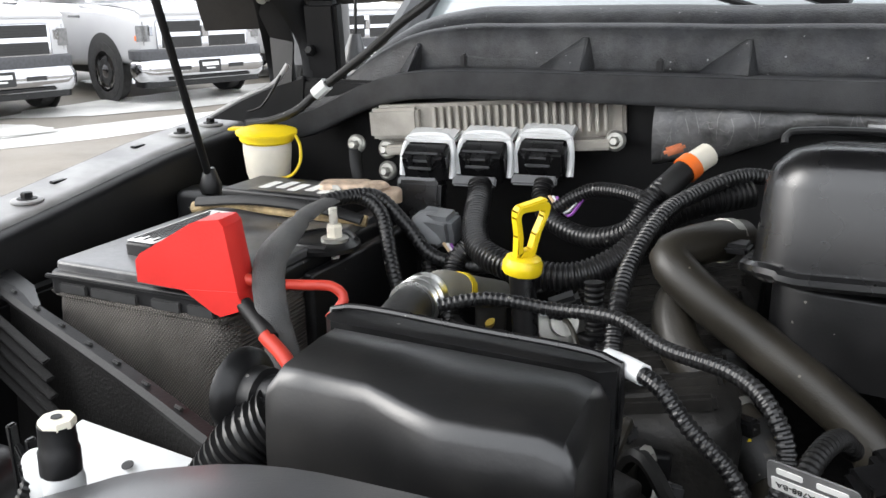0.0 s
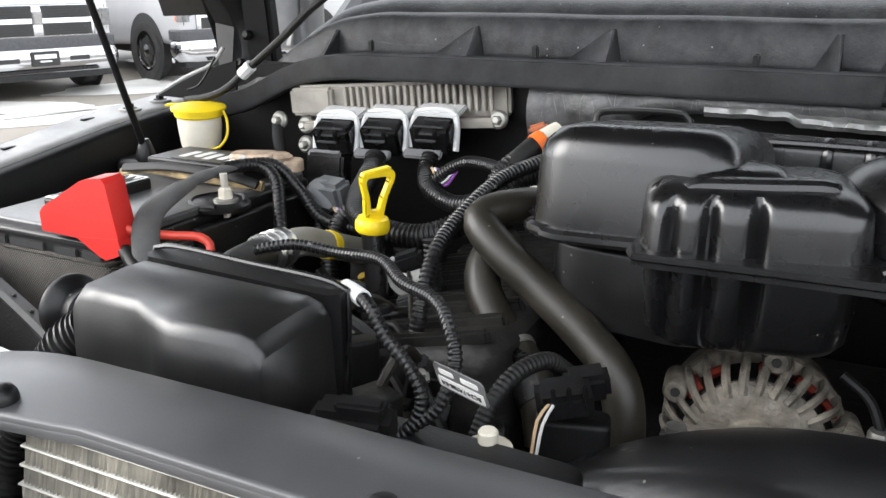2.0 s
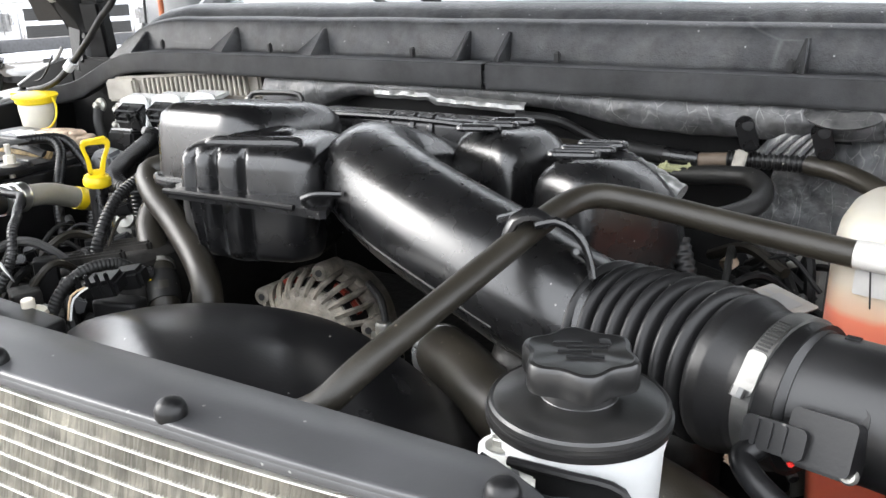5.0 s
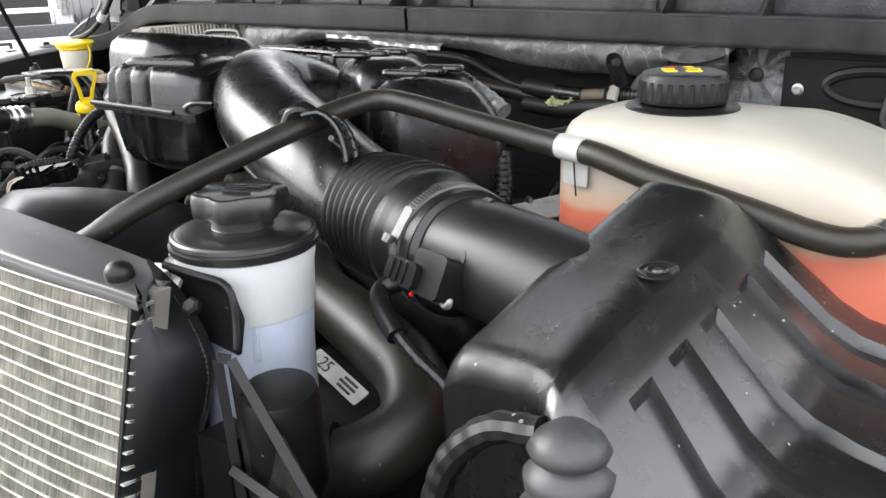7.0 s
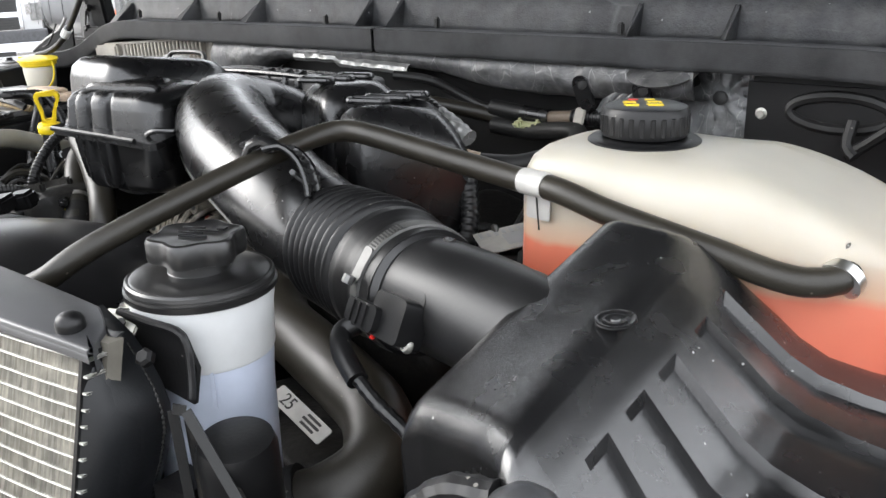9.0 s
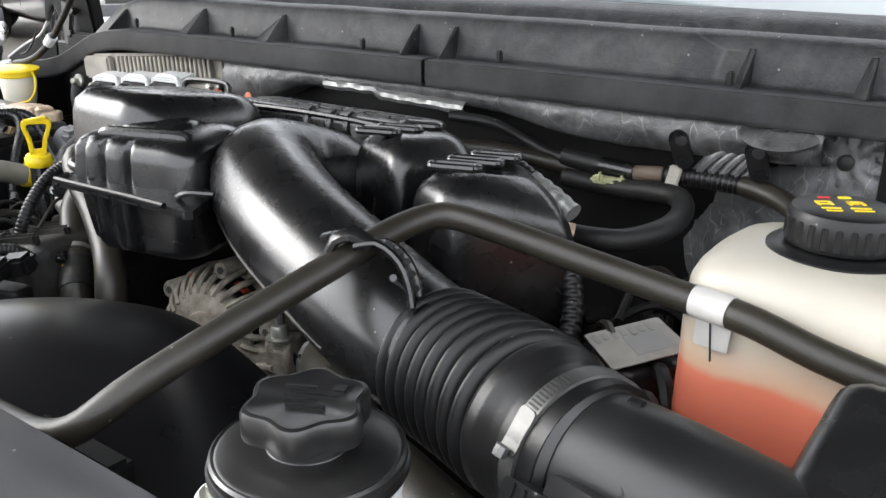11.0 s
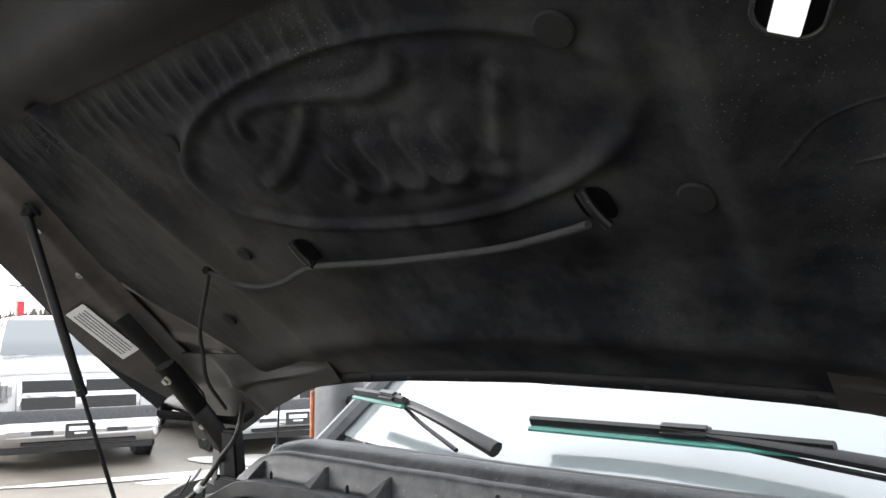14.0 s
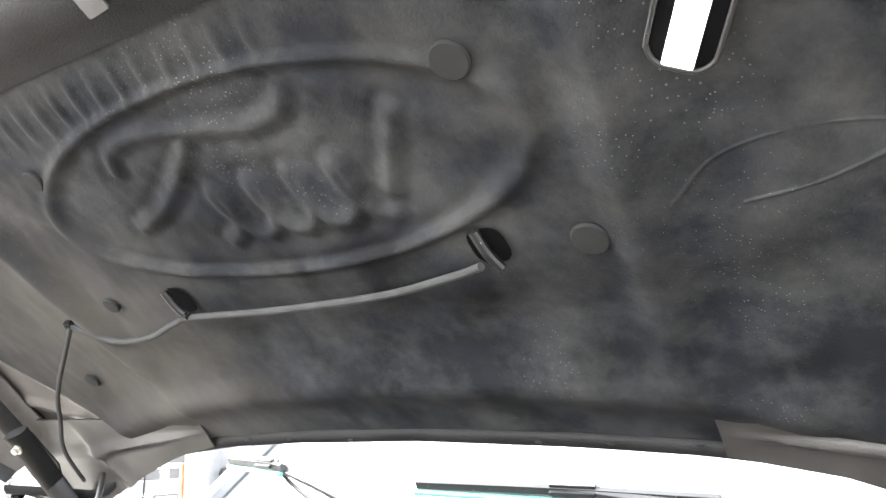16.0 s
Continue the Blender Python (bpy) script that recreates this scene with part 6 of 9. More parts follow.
def build_rear_plenum():
    c = thing("plenum_cover", (0.07, 0.64, 1.4), "moulded black intake plenum cover with a rounded top", "intake cover")
    part("dome", rbox(0.082, 0.655, 1.435, 1.528, 0.160, 0.165, 0.035, 0.028, -8, 0.004, 6, tilt=(0.02, -0.12)), gloss_black, c, smooth=50)
    part("skirt", rbox(0.085, 0.66, 1.37, 1.437, 0.145, 0.15, 0.035, 0.004, -8), satin_black, c)
    rim = []
    for p in rrect(0.172, 0.176, 0.038, 5):
        x, y = turn2(p, -8)
        rim.append((0.082 + x, 0.655 + y, 1.437 + 0.02 * x - 0.12 * y + 0.006 * math.sin(x * 60)))
    part("flange", tube(rim + [rim[0]], 0.0055, 8, 0.01), gloss_black, c)
    part("tab", block((-0.03, 0.665, 1.442), (0.04, 0.022, 0.008), 0.003, (0, 0, -8)), satin_black, c)
    part("back_lip", tube([(0.004, 0.738, 1.512), (0.008, 0.742, 1.521), (0.045, 0.740, 1.5245), (0.085, 0.737, 1.524), (0.092, 0.733, 1.515)], 0.0032, 8), satin_black, c)
    v = thing("manifold_cover", (0.21, 0.79, 1.4), "long black intake manifold cover with clipped upper edge", "intake cover")
    part("body", rbox(0.205, 0.785, 1.40, 1.503, 0.27, 0.085, 0.012, 0.010, 0, tilt=(0.0, -0.10)), gloss_black, v)
    part("edge_bead", tube([(0.082, 0.7445, 1.501), (0.16, 0.7425, 1.5045), (0.25, 0.7425, 1.5045), (0.33, 0.7445, 1.501)], 0.0035, 8), gloss_black, v)
    for x in (0.205, 0.238, 0.262):
        part("rib", tube([(x, 0.742, 1.43), (x, 0.7415, 1.48), (x, 0.744, 1.500), (x, 0.755, 1.506)], 0.005, 8), gloss_black, v)
    for k in range(5):
        part("edge_clip", block((0.150 + 0.034 * k, 0.775, 1.5045), (0.022, 0.006, 0.005), 0.002, (0, 0, -4)), gloss_black, v)


build_rear_plenum()


def build_front_vessel():
    c = thing("resonator", (0.175, 0.56, 1.39), "black two-part resonator with fluted front and welded flange", "resonator")
    x0, x1, y0, y1 = 0.100, 0.252, 0.512, 0.625

    def outline(ins, flute):
        pts = []
        for px, py in rrect(x1 - x0 - 2 * ins, y1 - y0 - 2 * ins, 0.024, 6):
            pts.append([(x0 + x1) / 2 + px, (y0 + y1) / 2 + py])
        # refine the front edge with flutes
        out = []
        k = len(pts)
        for i in range(k):
            a, b = pts[i], pts[(i + 1) % k]
            n = 52 if i == 2 * 7 + 6 else 30 if i in (6, 13, 27) else 2
            for j in range(n):
                x, y = lerp(a[0], b[0], j / n), lerp(a[1], b[1], j / n)
                if y < y0 + 0.03:
                    for g in (0.121, 0.1455, 0.176):
                        y += flute * 0.011 * math.exp(-((x - g) / 0.0048) ** 2)
                if x < x0 + 0.02:
                    for g in (0.55, 0.58):
                        x += flute * 0.007 * math.exp(-((y - g) / 0.005) ** 2)
                out.append((x, y))
        return out

    def lid(z, ins, fl, sl=0.0):
        out = []
        for x, y in outline(ins, fl):
            a, b = turn2((x - 0.102, y - 0.515), 12)
            out.append((0.102 + a, 0.516 + b, z + 0.05 * (y - y0)))
        return out

    up = [lid(1.458, 0.0, 1), lid(1.485, 0.002, 1), lid(1.493, 0.003, 1.0), lid(1.4985, 0.006, 0.8), lid(1.5025, 0.012, 0.3), lid(1.5045, 0.02, 0)]
    part("upper_shell", loft(up), gloss_black, c, smooth=50)
    lo = [lid(1.388, 0.02, 0), lid(1.392, 0.013, 0.4), lid(1.40, 0.008, 1), lid(1.43, 0.005, 1), lid(1.457, 0.003, 1)]
    part("lower_shell", loft(lo), gloss_black, c, smooth=50)
    fl = [(0.094, 0.522), (0.098, 0.508), (0.110, 0.506), (0.20, 0.510), (0.255, 0.511), (0.284, 0.510), (0.288, 0.515), (0.276, 0.54), (0.268, 0.558), (0.258, 0.61), (0.235, 0.662), (0.08, 0.630), (0.086, 0.60)]
    part("flange", loft([[(x, y, z + 0.03 * (y - 0.5)) for x, y in fl] for z in (1.4555, 1.457, 1.4615, 1.463)]), gloss_black, c, "welded flange with a pointed ear")
    part("flange_bead", tube([(x, y, 1.4625 + 0.03 * (y - 0.5)) for x, y in fl[:5]], 0.003, 8), satin_black, c)
    part("handle_rib", tube([(0.126, 0.546, 1.503), (0.132, 0.548, 1.5055), (0.172, 0.559, 1.5065), (0.208, 0.570, 1.507), (0.216, 0.573, 1.5045)], 0.0065, 10, 0.004, flat=1.0), gloss_black, c)
    part("top_dome", rbox(0.145, 0.597, 1.495, 1.5125, 0.085, 0.06, 0.025, 0.012, 14), gloss_black, c)
    for g in (0.1335, 0.161, 0.190):
        part("top_scallop", lathe((0.102 + (g - 0.102) * 0.978, 0.524 + (g - 0.102) * 0.208, 1.4965), (0.15, -0.73, 0.66), [(0.0085, 0.0), (0.0085, 0.0012), (0.006, 0.0022), (0.002, 0.0022)], 3), gloss_black, c)
    part("ear_rib", tube([(0.25, 0.53, 1.466), (0.265, 0.53, 1.472), (0.287, 0.54, 1.472)], 0.003, 8), gloss_black, c)


build_front_vessel()


def slotted_box(corners, z0, z1, slots, fall):
    """A box on a four-cornered plan; fall lowers its top towards the third corner."""
    P = [Vector((x, y, 0)) for x, y in corners]
    mid = sum(P, Vector()) / 4
    b = thing("intake_runner_box", (mid.x, mid.y, z0), "moulded black intake box with raised oval loops on its top", "intake box", "intake boxes")
    side = (P[2] - P[0]).normalized()
    rings = []
    for z, ins in ((z0, -0.006), (z1 - 0.06, -0.002), (z1 - 0.030, 0.0), (z1 - 0.020, 0.0025), (z1 - 0.012, 0.0065), (z1 - 0.006, 0.012), (z1 - 0.002, 0.019), (z1, 0.027)):
        ring = []
        for i in range(4):
            a, p, q = P[i - 1], P[i], P[(i + 1) % 4]
            u, w = (a - p).normalized(), (q - p).normalized()
            inner = p + (u + w) * ins
            r = 0.020 if z < z1 - 0.004 else 0.016
            for k in range(7):
                t = k / 6
                c = (inner + u * r) * (1 - t) ** 2 + inner * 2 * t * (1 - t) + (inner + w * r) * t ** 2
                drop = fall * max(0.0, (c - mid).dot(side) / 0.06) ** 1.6 * (z - z0) / (z1 - z0)
                ring.append((c.x, c.y, z - drop))
        rings.append(ring)
    part("body", loft(rings), gloss_black, b, smooth=80)
    for sx, sy, ln in slots:
        d = fall * max(0.0, (Vector((sx, sy, 0)) - mid).dot(side) / 0.06) ** 1.6
        m = basis((sx, sy, z1 - d - 0.0005), (0.95, 0.31, 0), (-0.31, 0.95, 0))
        rim = [m @ Vector((u, v, 0.002)) for u, v in rrect(ln, 0.0125, 0.0060, 5)]
        lp = part("oval_loop", tube(rim + [rim[0]], 0.0034, 8, 0.003), gloss_black, b)
        part("loop_floor", plate(m @ Matrix.Translation((0, 0, -0.001)), ln - 0.003, 0.010, 0.002, 0.0048), satin_black, lp)
    return b


slotted_box(((0.308, 0.697), (0.398, 0.652), (0.432, 0.745), (0.342, 0.79)), 1.33, 1.510, ((0.349, 0.690, 0.040), (0.357, 0.713, 0.042), (0.365, 0.737, 0.040)), 0.004)
slotted_box(((0.430, 0.628), (0.492, 0.596), (0.562, 0.700), (0.480, 0.745)), 1.31, 1.502, ((0.466, 0.648, 0.042), (0.470, 0.674, 0.046), (0.475, 0.700, 0.042)), 0.026)


def build_alternator():
    a = thing("alternator", (0.188, 0.6, 1.2), "dusty cast alternator with slotted housing and red windings", "alternator")
    ax = Vector((0.12, -0.95, 0.10)).normalized()
    c = Vector((0.183, 0.607, 1.284))
    q = Vector((0, 0, 1)).rotation_difference(ax).to_matrix()
    part("core", lathe(c - ax * 0.045, ax, [(0.060, 0), (0.062, 0.03), (0.058, 0.044), (0.048, 0.052)], 32), dark_metal, a, "dark inner drum")
    for t0 in (0.75, 1.15, 1.6, 2.2, 2.6):
        p = [c + q @ Vector((0.0625 * math.cos(t0 + d), 0.0625 * math.sin(t0 + d), -0.012)) for d in (-0.12, 0, 0.12)]
        part("winding", tube(p, 0.004, 8, 0.004, flat=2.4), copper, a, "red copper winding")
    part("rear_housing", lathe(c - ax * 0.085, ax, [(0.050, 0), (0.066, 0.006), (0.0715, 0.014), (0.0715, 0.040), (0.068, 0.043)], 40), cast_alu, a)
    part("front_face", lathe(c, ax, [(0.0565, -0.004), (0.0565, 0.004), (0.052, 0.0085), (0.034, 0.0125), (0.028, 0.0125), (0.026, 0.018), (0.020, 0.019), (0.001, 0.019)], 36), cast_alu, a, "cast face with a bearing boss")
    part("back_ring", lathe(c - ax * 0.044, ax, [(0.062, 0), (0.0725, 0.001), (0.0735, 0.004), (0.0735, 0.013), (0.0715, 0.016), (0.062, 0.016)], 44), cast_alu, a)
    for i in range(27):
        t = 2 * math.pi * i / 27
        p = [c + q @ Vector((r * math.cos(t + s * 0.10), r * math.sin(t + s * 0.10), h)) for r, h, s in ((0.047, 0.008, 1), (0.053, 0.0065, 0.7), (0.0615, 0.001, 0.35), (0.0685, -0.010, 0), (0.0705, -0.022, 0), (0.071, -0.032, 0))]
        part("cooling_rib", tube(p, 0.0036, 6, 0.006, flat=1.25), cast_alu, a)
    for t in (0.35, 1.55, 2.75, 3.9, 5.3):
        p = c + q @ Vector((0.0725 * math.cos(t), 0.0725 * math.sin(t), -0.04))
        lug = part("lug", lathe(p, ax, [(0.0105, 0), (0.0105, 0.036), (0.0085, 0.039)], 14), cast_alu, a)
        part("lug_hole", lathe(p + ax * 0.0385, ax, [(0.004, 0), (0.004, 0.001)], 10), ink, lug)
    # casting arm with its through bolt
    part("arm", rbox(0.268, 0.63, 1.2, 1.296, 0.03, 0.035, 0.006, 0.005, 15), cast_alu, a)
    part("arm_web", rbox(0.252, 0.628, 1.14, 1.284, 0.052, 0.03, 0.008, 0.006, 12), cast_alu, a)
    part("arm_rib", tube([(0.228, 0.612, 1.25), (0.245, 0.611, 1.262), (0.268, 0.612, 1.266)], 0.004, 8), cast_alu, a)
    part("through_bolt", lathe((0.271, 0.621, 1.296), (0, 0, 1), [(0.014, 0), (0.014, 0.004), (0.009, 0.005), (0.009, 0.014), (0.0075, 0.017)], 18), zinc, a)
    part("cable", tube([(0.24, 0.64, 1.345), (0.262, 0.632, 1.33), (0.275, 0.622, 1.30), (0.285, 0.63, 1.27)], 0.004, 8), rubber, a, "black lead")
    s = thing("pulley_stub", (0.105, 0.545, 1.3), "small zinc bolt head beside the alternator", "bolt")
    part("head", lathe((0.13, 0.56, 1.30), (0, 0, 1), [(0.012, 0), (0.012, 0.006), (0.008, 0.007), (0.008, 0.014)], 12), zinc, s)


build_alternator()


tube_black = material("sheeny_tube_plastic", (0.007, 0.007, 0.0075), 0.38, vary=0.25, scale=20, bump=0.04, dust=0.06, dust_col=(0.06, 0.056, 0.05), spec=0.6)


def build_intake_tube():
    t = thing("intake_tube", (0.38, 0.57, 1.38), "large smooth black intake elbow tube with a moulded seam", "intake tube")
    pts = [(0.315, 0.775, 1.40), (0.300, 0.745, 1.428), (0.276, 0.705, 1.450), (0.258, 0.662, 1.463), (0.270, 0.618, 1.468), (0.35, 0.567, 1.4535), (0.44, 0.534, 1.433), (0.50, 0.520, 1.415), (0.550, 0.514, 1.4005)]
    part("elbow", tube(pts, 0.0525, 40, 0.008, radii=[(0, 0.8), (0.2, 0.9), (0.33, 1.0), (0.5, 1.0), (0.85, 1.0), (1, 0.95)]), gloss_black, t, smooth=60)
    C = spline(pts, 0.008)
    seam = []
    for p, q in list(zip(C, C[1:]))[14:-8]:
        d = (q - p).normalized()
        side = d.cross(Vector((0, 0, 1))).normalized()
        seam.append(p + side * 0.0526 * 0.94 - Vector((0, 0, 1)) * 0.0526 * 0.34)
    part("seam", tube(seam[::4], 0.0014, 6, 0.01), rubber, t, "moulded seam")
    ends = [(0.540, 0.5155, 1.4035), (0.552, 0.5135, 1.400)]
    part("neck_ring", tube(ends, 0.0495, 36, 0.01), gloss_black, t)
    b = thing("intake_bellows", (0.6, 0.465, 1.38), "flexible ribbed black bellows with a steel worm clamp", "bellows")
    ax = [Vector((0.547, 0.5145, 1.4015)), Vector((0.585, 0.498, 1.406)), Vector((0.628, 0.478, 1.411)), Vector((0.662, 0.462, 1.412)), Vector((0.698, 0.448, 1.412))]
    C = spline(ax, 0.001)
    L = len(C)
    rings, up = [], None
    acc = 0.0
    for i, p in enumerate(C):
        d = (C[min(i + 1, L - 1)] - C[max(i - 1, 0)]).normalized()
        if up is None:
            up = d.orthogonal().normalized()
        up = (up - d * up.dot(d)).normalized()
        sd = d.cross(up)
        if i:
            acc += (p - C[i - 1]).length
        if acc < 0.110:
            k = 0.0425 + 0.0122 * abs(math.sin(acc / 0.01375 * math.pi)) ** 0.8
        else:
            k = 0.0495 + curve1(acc, [(0.110, -0.005), (0.1115, 0.002), (0.115, 0.0035), (0.122, 0.003), (0.130, 0.0), (0.136, -0.0015), (0.18, -0.002)])
        rings.append([p + (up * math.cos(2 * math.pi * j / 40) + sd * math.sin(2 * math.pi * j / 40)) * k for j in range(40)])
    part("bellows", loft(rings), satin_black, b, smooth=70)
    e = Vector((0.684, 0.4535, 1.412))
    d = Vector((0.9, -0.42, 0.0)).normalized()
    band = lathe(e - d * 0.006, d, [(0.046, 0), (0.0497, 0.0005), (0.0497, 0.012), (0.046, 0.0125)], 48)
    clamp_steel = material("clamp_steel", (0.17, 0.17, 0.166), 0.5, metal=1.0, vary=0.3, bump=0.1)
    clamp = part("clamp_band", band, clamp_steel, b, "steel worm-drive band")
    s = d.cross(Vector((0, 0, 1))).normalized()
    u = s.cross(d)
    for k in range(12):
        a = radians(44 + 3.0 * k)
        p = e + (s * math.cos(a) + u * math.sin(a)) * 0.0498
        part("band_slot", plate(basis(p - (p - e) * 0.01, d, (p - e).cross(d)), 0.008, 0.0013, 0.0009, 0.0005), ink, clamp)
    a = radians(32)
    p = e + (s * math.cos(a) + u * math.sin(a)) * 0.053
    tan = (p - e).cross(d).normalized()
    part("worm_housing", plate(basis(e + (p - e) * 0.93, tan, d), 0.027, 0.0125, 0.006, 0.003), clamp_steel, clamp)
    part("worm_screw", lathe(p - tan * 0.016, tan, [(0.0040, 0), (0.0042, 0.002), (0.0042, 0.006)], 8), clamp_steel, clamp)
    m = thing("air_flow_tube", (0.74, 0.44, 1.38), "satin black air-flow meter tube entering the air box", "tube")
    part("collar", tube([(0.692, 0.450, 1.413), (0.700, 0.4475, 1.413)], 0.0465, 36, 0.003, radii=[(0, 1), (0.6, 1), (0.75, 0.95), (1, 0.92)]), tube_black, m)
    part("tube", tube([(0.668, 0.452, 1.414), (0.70, 0.448, 1.414), (0.74, 0.443, 1.413), (0.80, 0.435, 1.407), (0.87, 0.426, 1.399)], 0.041, 36, 0.02), tube_black, m)
    part("tube_mark", block((0.716, 0.452, 1.4548), (0.009, 0.006, 0.002), 0.0006, (6, 0, -10)), gloss_black, m)
    # flow sensor with two screws and a plug
    s = thing("flow_sensor", (0.71, 0.412, 1.39), "black flow sensor with two bright screws and a plug", "sensor")
    m2 = basis((0.712, 0.412, 1.411), (0.95, -0.28, 0.05), (0.15, 0.40, 0.90))
    part("base", plate(m2, 0.042, 0.042, 0.008, 0.006), satin_black, s)
    part("housing", plate(m2 @ Matrix.Translation((0.003, -0.003, 0.007)), 0.036, 0.030, 0.014, 0.004), satin_black, s)
    plug = part("plug", plate(m2 @ Matrix.Translation((-0.020, -0.008, 0.010)), 0.036, 0.018, 0.016, 0.004), satin_black, s)
    for k in range(3):
        part("plug_rib", plate(m2 @ Matrix.Translation((-0.030 + 0.008 * k, -0.008, 0.0255)), 0.003, 0.015, 0.002, 0.001), satin_black, plug)
    for u, v in ((-0.0175, 0.0165), (0.0175, -0.0165)):
        p = m2 @ Vector((u, v, 0.007))
        part("screw", lathe(p, m2.to_3x3() @ Vector((0, 0, 1)), [(0.0050, 0), (0.0052, 0.002), (0.0040, 0.0042), (0.0022, 0.0046), (0.0018, 0.0034)], 16), zinc, s, "bright domed screw")
    part("red_lock", block((0.696, 0.3915, 1.400), (0.004, 0.004, 0.003), 0.001), red_plastic, s, "small red lock tab")
    part("elbow", tube([(0.678, 0.398, 1.403), (0.671, 0.389, 1.398), (0.681, 0.377, 1.392), (0.705, 0.366, 1.381)], 0.0075, 12, 0.003), satin_black, s)
    part("lead", tube([(0.703, 0.368, 1.381), (0.722, 0.364, 1.372), (0.745, 0.362, 1.362), (0.775, 0.362, 1.345)], 0.005, 10, ribs=0.008, depth=0.1), conduit, s, "taped black lead")


build_intake_tube()


def build_coolant_pipe():
    p = thing("coolant_pipe", (0.5, 0.5, 1.42), "long bent brown-black coolant hose crossing the engine", "coolant hose")
    part("hose", tube([(0.02, 0.318, 1.33), (0.10, 0.312, 1.362), (0.20, 0.304, 1.385), (0.30, 0.30, 1.392), (0.36, 0.298, 1.395), (0.41, 0.296, 1.402), (0.438, 0.304, 1.412), (0.455, 0.335, 1.432), (0.476, 0.405, 1.457), (0.496, 0.49, 1.481), (0.505, 0.53, 1.490), (0.520, 0.553, 1.494), (0.552, 0.558, 1.492), (0.62, 0.562, 1.482), (0.70, 0.564, 1.4715), (0.741, 0.556, 1.470), (0.783, 0.552, 1.461), (0.83, 0.550, 1.453), (0.87, 0.549, 1.446), (0.90, 0.548, 1.440), (0.925, 0.549, 1.438), (0.942, 0.560, 1.440), (0.945, 0.58, 1.444)], 0.0098, 16, 0.008), hose_rubber, p, smooth=60)
    s = thing("hose_bracket", (0.53, 0.49, 1.44), "slotted black plastic bracket clipping the hose to the intake tube", "bracket")
    arc = spline([(0.500, 0.487, 1.486), (0.508, 0.493, 1.489), (0.522, 0.496, 1.485), (0.534, 0.497, 1.473), (0.540, 0.497, 1.455), (0.541, 0.496, 1.45)], 0.004)
    w = Vector((0.35, -0.9, 0.25)).normalized()
    part("strap", sheet([[p - w * 0.006, p + w * 0.016] for p in arc], 0.003), gloss_black, s)
    for o in (-0.006, 0.016):
        part("rail", tube([p + w * o for p in arc[::3]] + [arc[-1] + w * o], 0.003, 8), gloss_black, s)
    for p in arc[2:-3:2]:
        part("strap_slot", block(p + w * 0.005 + Vector((0.001, 0, 0.0015)), (0.004, 0.009, 0.002), 0.0005, (0, 35, 20)), ink, s)
    part("foot", tube([(0.541, 0.486, 1.463), (0.532, 0.481, 1.471), (0.536, 0.476, 1.474)], 0.0025, 8), gloss_black, s)
    part("clip", tube([(0.485, 0.47, 1.478), (0.49, 0.472, 1.492), (0.503, 0.477, 1.497), (0.513, 0.482, 1.49)], 0.004, 8, flat=1.5), gloss_black, s)
    part("clip_tail", block((0.482, 0.478, 1.492), (0.016, 0.008, 0.004), 0.001, (0, -15, 25)), gloss_black, s)
    # moulded upper radiator hose pair beside the plenum
    h = thing("radiator_hose", (0.0, 0.6, 1.38), "thick brown-black radiator hose bending down beside the plenum", "radiator hose", "radiator hoses")
    part("hose", tube([(-0.02, 0.70, 1.438), (-0.045, 0.66, 1.443), (-0.066, 0.632, 1.436), (-0.04, 0.615, 1.415), (0.0, 0.602, 1.392), (0.05, 0.58, 1.365), (0.08, 0.562, 1.345), (0.092, 0.55, 1.315), (0.094, 0.54, 1.26), (0.094, 0.535, 1.2)], 0.0165, 18, 0.008), hose_rubber, h, smooth=60)
    part("clamp", tube([(-0.028, 0.69, 1.439), (-0.034, 0.681, 1.4405)], 0.0182, 20, 0.003), zinc, h, "thin wire clamp")
    h = thing("radiator_hose", (-0.03, 0.6, 1.32), "thick brown-black radiator hose bending down beside the plenum", "radiator hose", "radiator hoses")
    part("hose", tube([(-0.045, 0.66, 1.41), (-0.06, 0.635, 1.40), (-0.055, 0.612, 1.38), (-0.03, 0.592, 1.355), (0.0, 0.572, 1.335), (0.02, 0.555, 1.315), (0.03, 0.545, 1.28)], 0.0165, 18, 0.008), hose_rubber, h, smooth=60)
    part("sleeve", tube([(0.0, 0.572, 1.335), (0.022, 0.554, 1.312)], 0.0185, 18, 0.01), rubber, h, "dark sleeve with yellow marks")
    part("clamp", tube([(-0.012, 0.580, 1.343), (-0.008, 0.577, 1.340)], 0.0182, 20, 0.003), zinc, h, "thin wire clamp")
    for k in range(3):
        part("print_bar", block((0.003 + 0.008 * k, 0.552 - 0.003 * k, 1.335 - 0.007 * k), (0.003, 0.002, 0.01), 0.0005, (0, 40, 0)), yellow_plastic, h)
    # lower hose from the engine to the radiator, with a clamp ring
    h = thing("lower_radiator_hose", (0.4, 0.5, 1.3), "large brown-black lower radiator hose with a pale clamp ring", "radiator hose")
    part("hose", tube([(0.335, 0.63, 1.290), (0.355, 0.605, 1.30), (0.403, 0.564, 1.308), (0.464, 0.512, 1.310), (0.54, 0.478, 1.313), (0.606, 0.455, 1.310), (0.652, 0.438, 1.301), (0.678, 0.408, 1.285), (0.667, 0.377, 1.270), (0.637, 0.353, 1.256), (0.60, 0.325, 1.24), (0.57, 0.30, 1.225)], 0.0285, 22, 0.01), hose_rubber, h, smooth=60)
    part("clamp_ring", tube([(0.343, 0.618, 1.293), (0.35, 0.607, 1.297)], 0.031, 24, 0.004), bright_metal, h, "pale metal clamp ring")
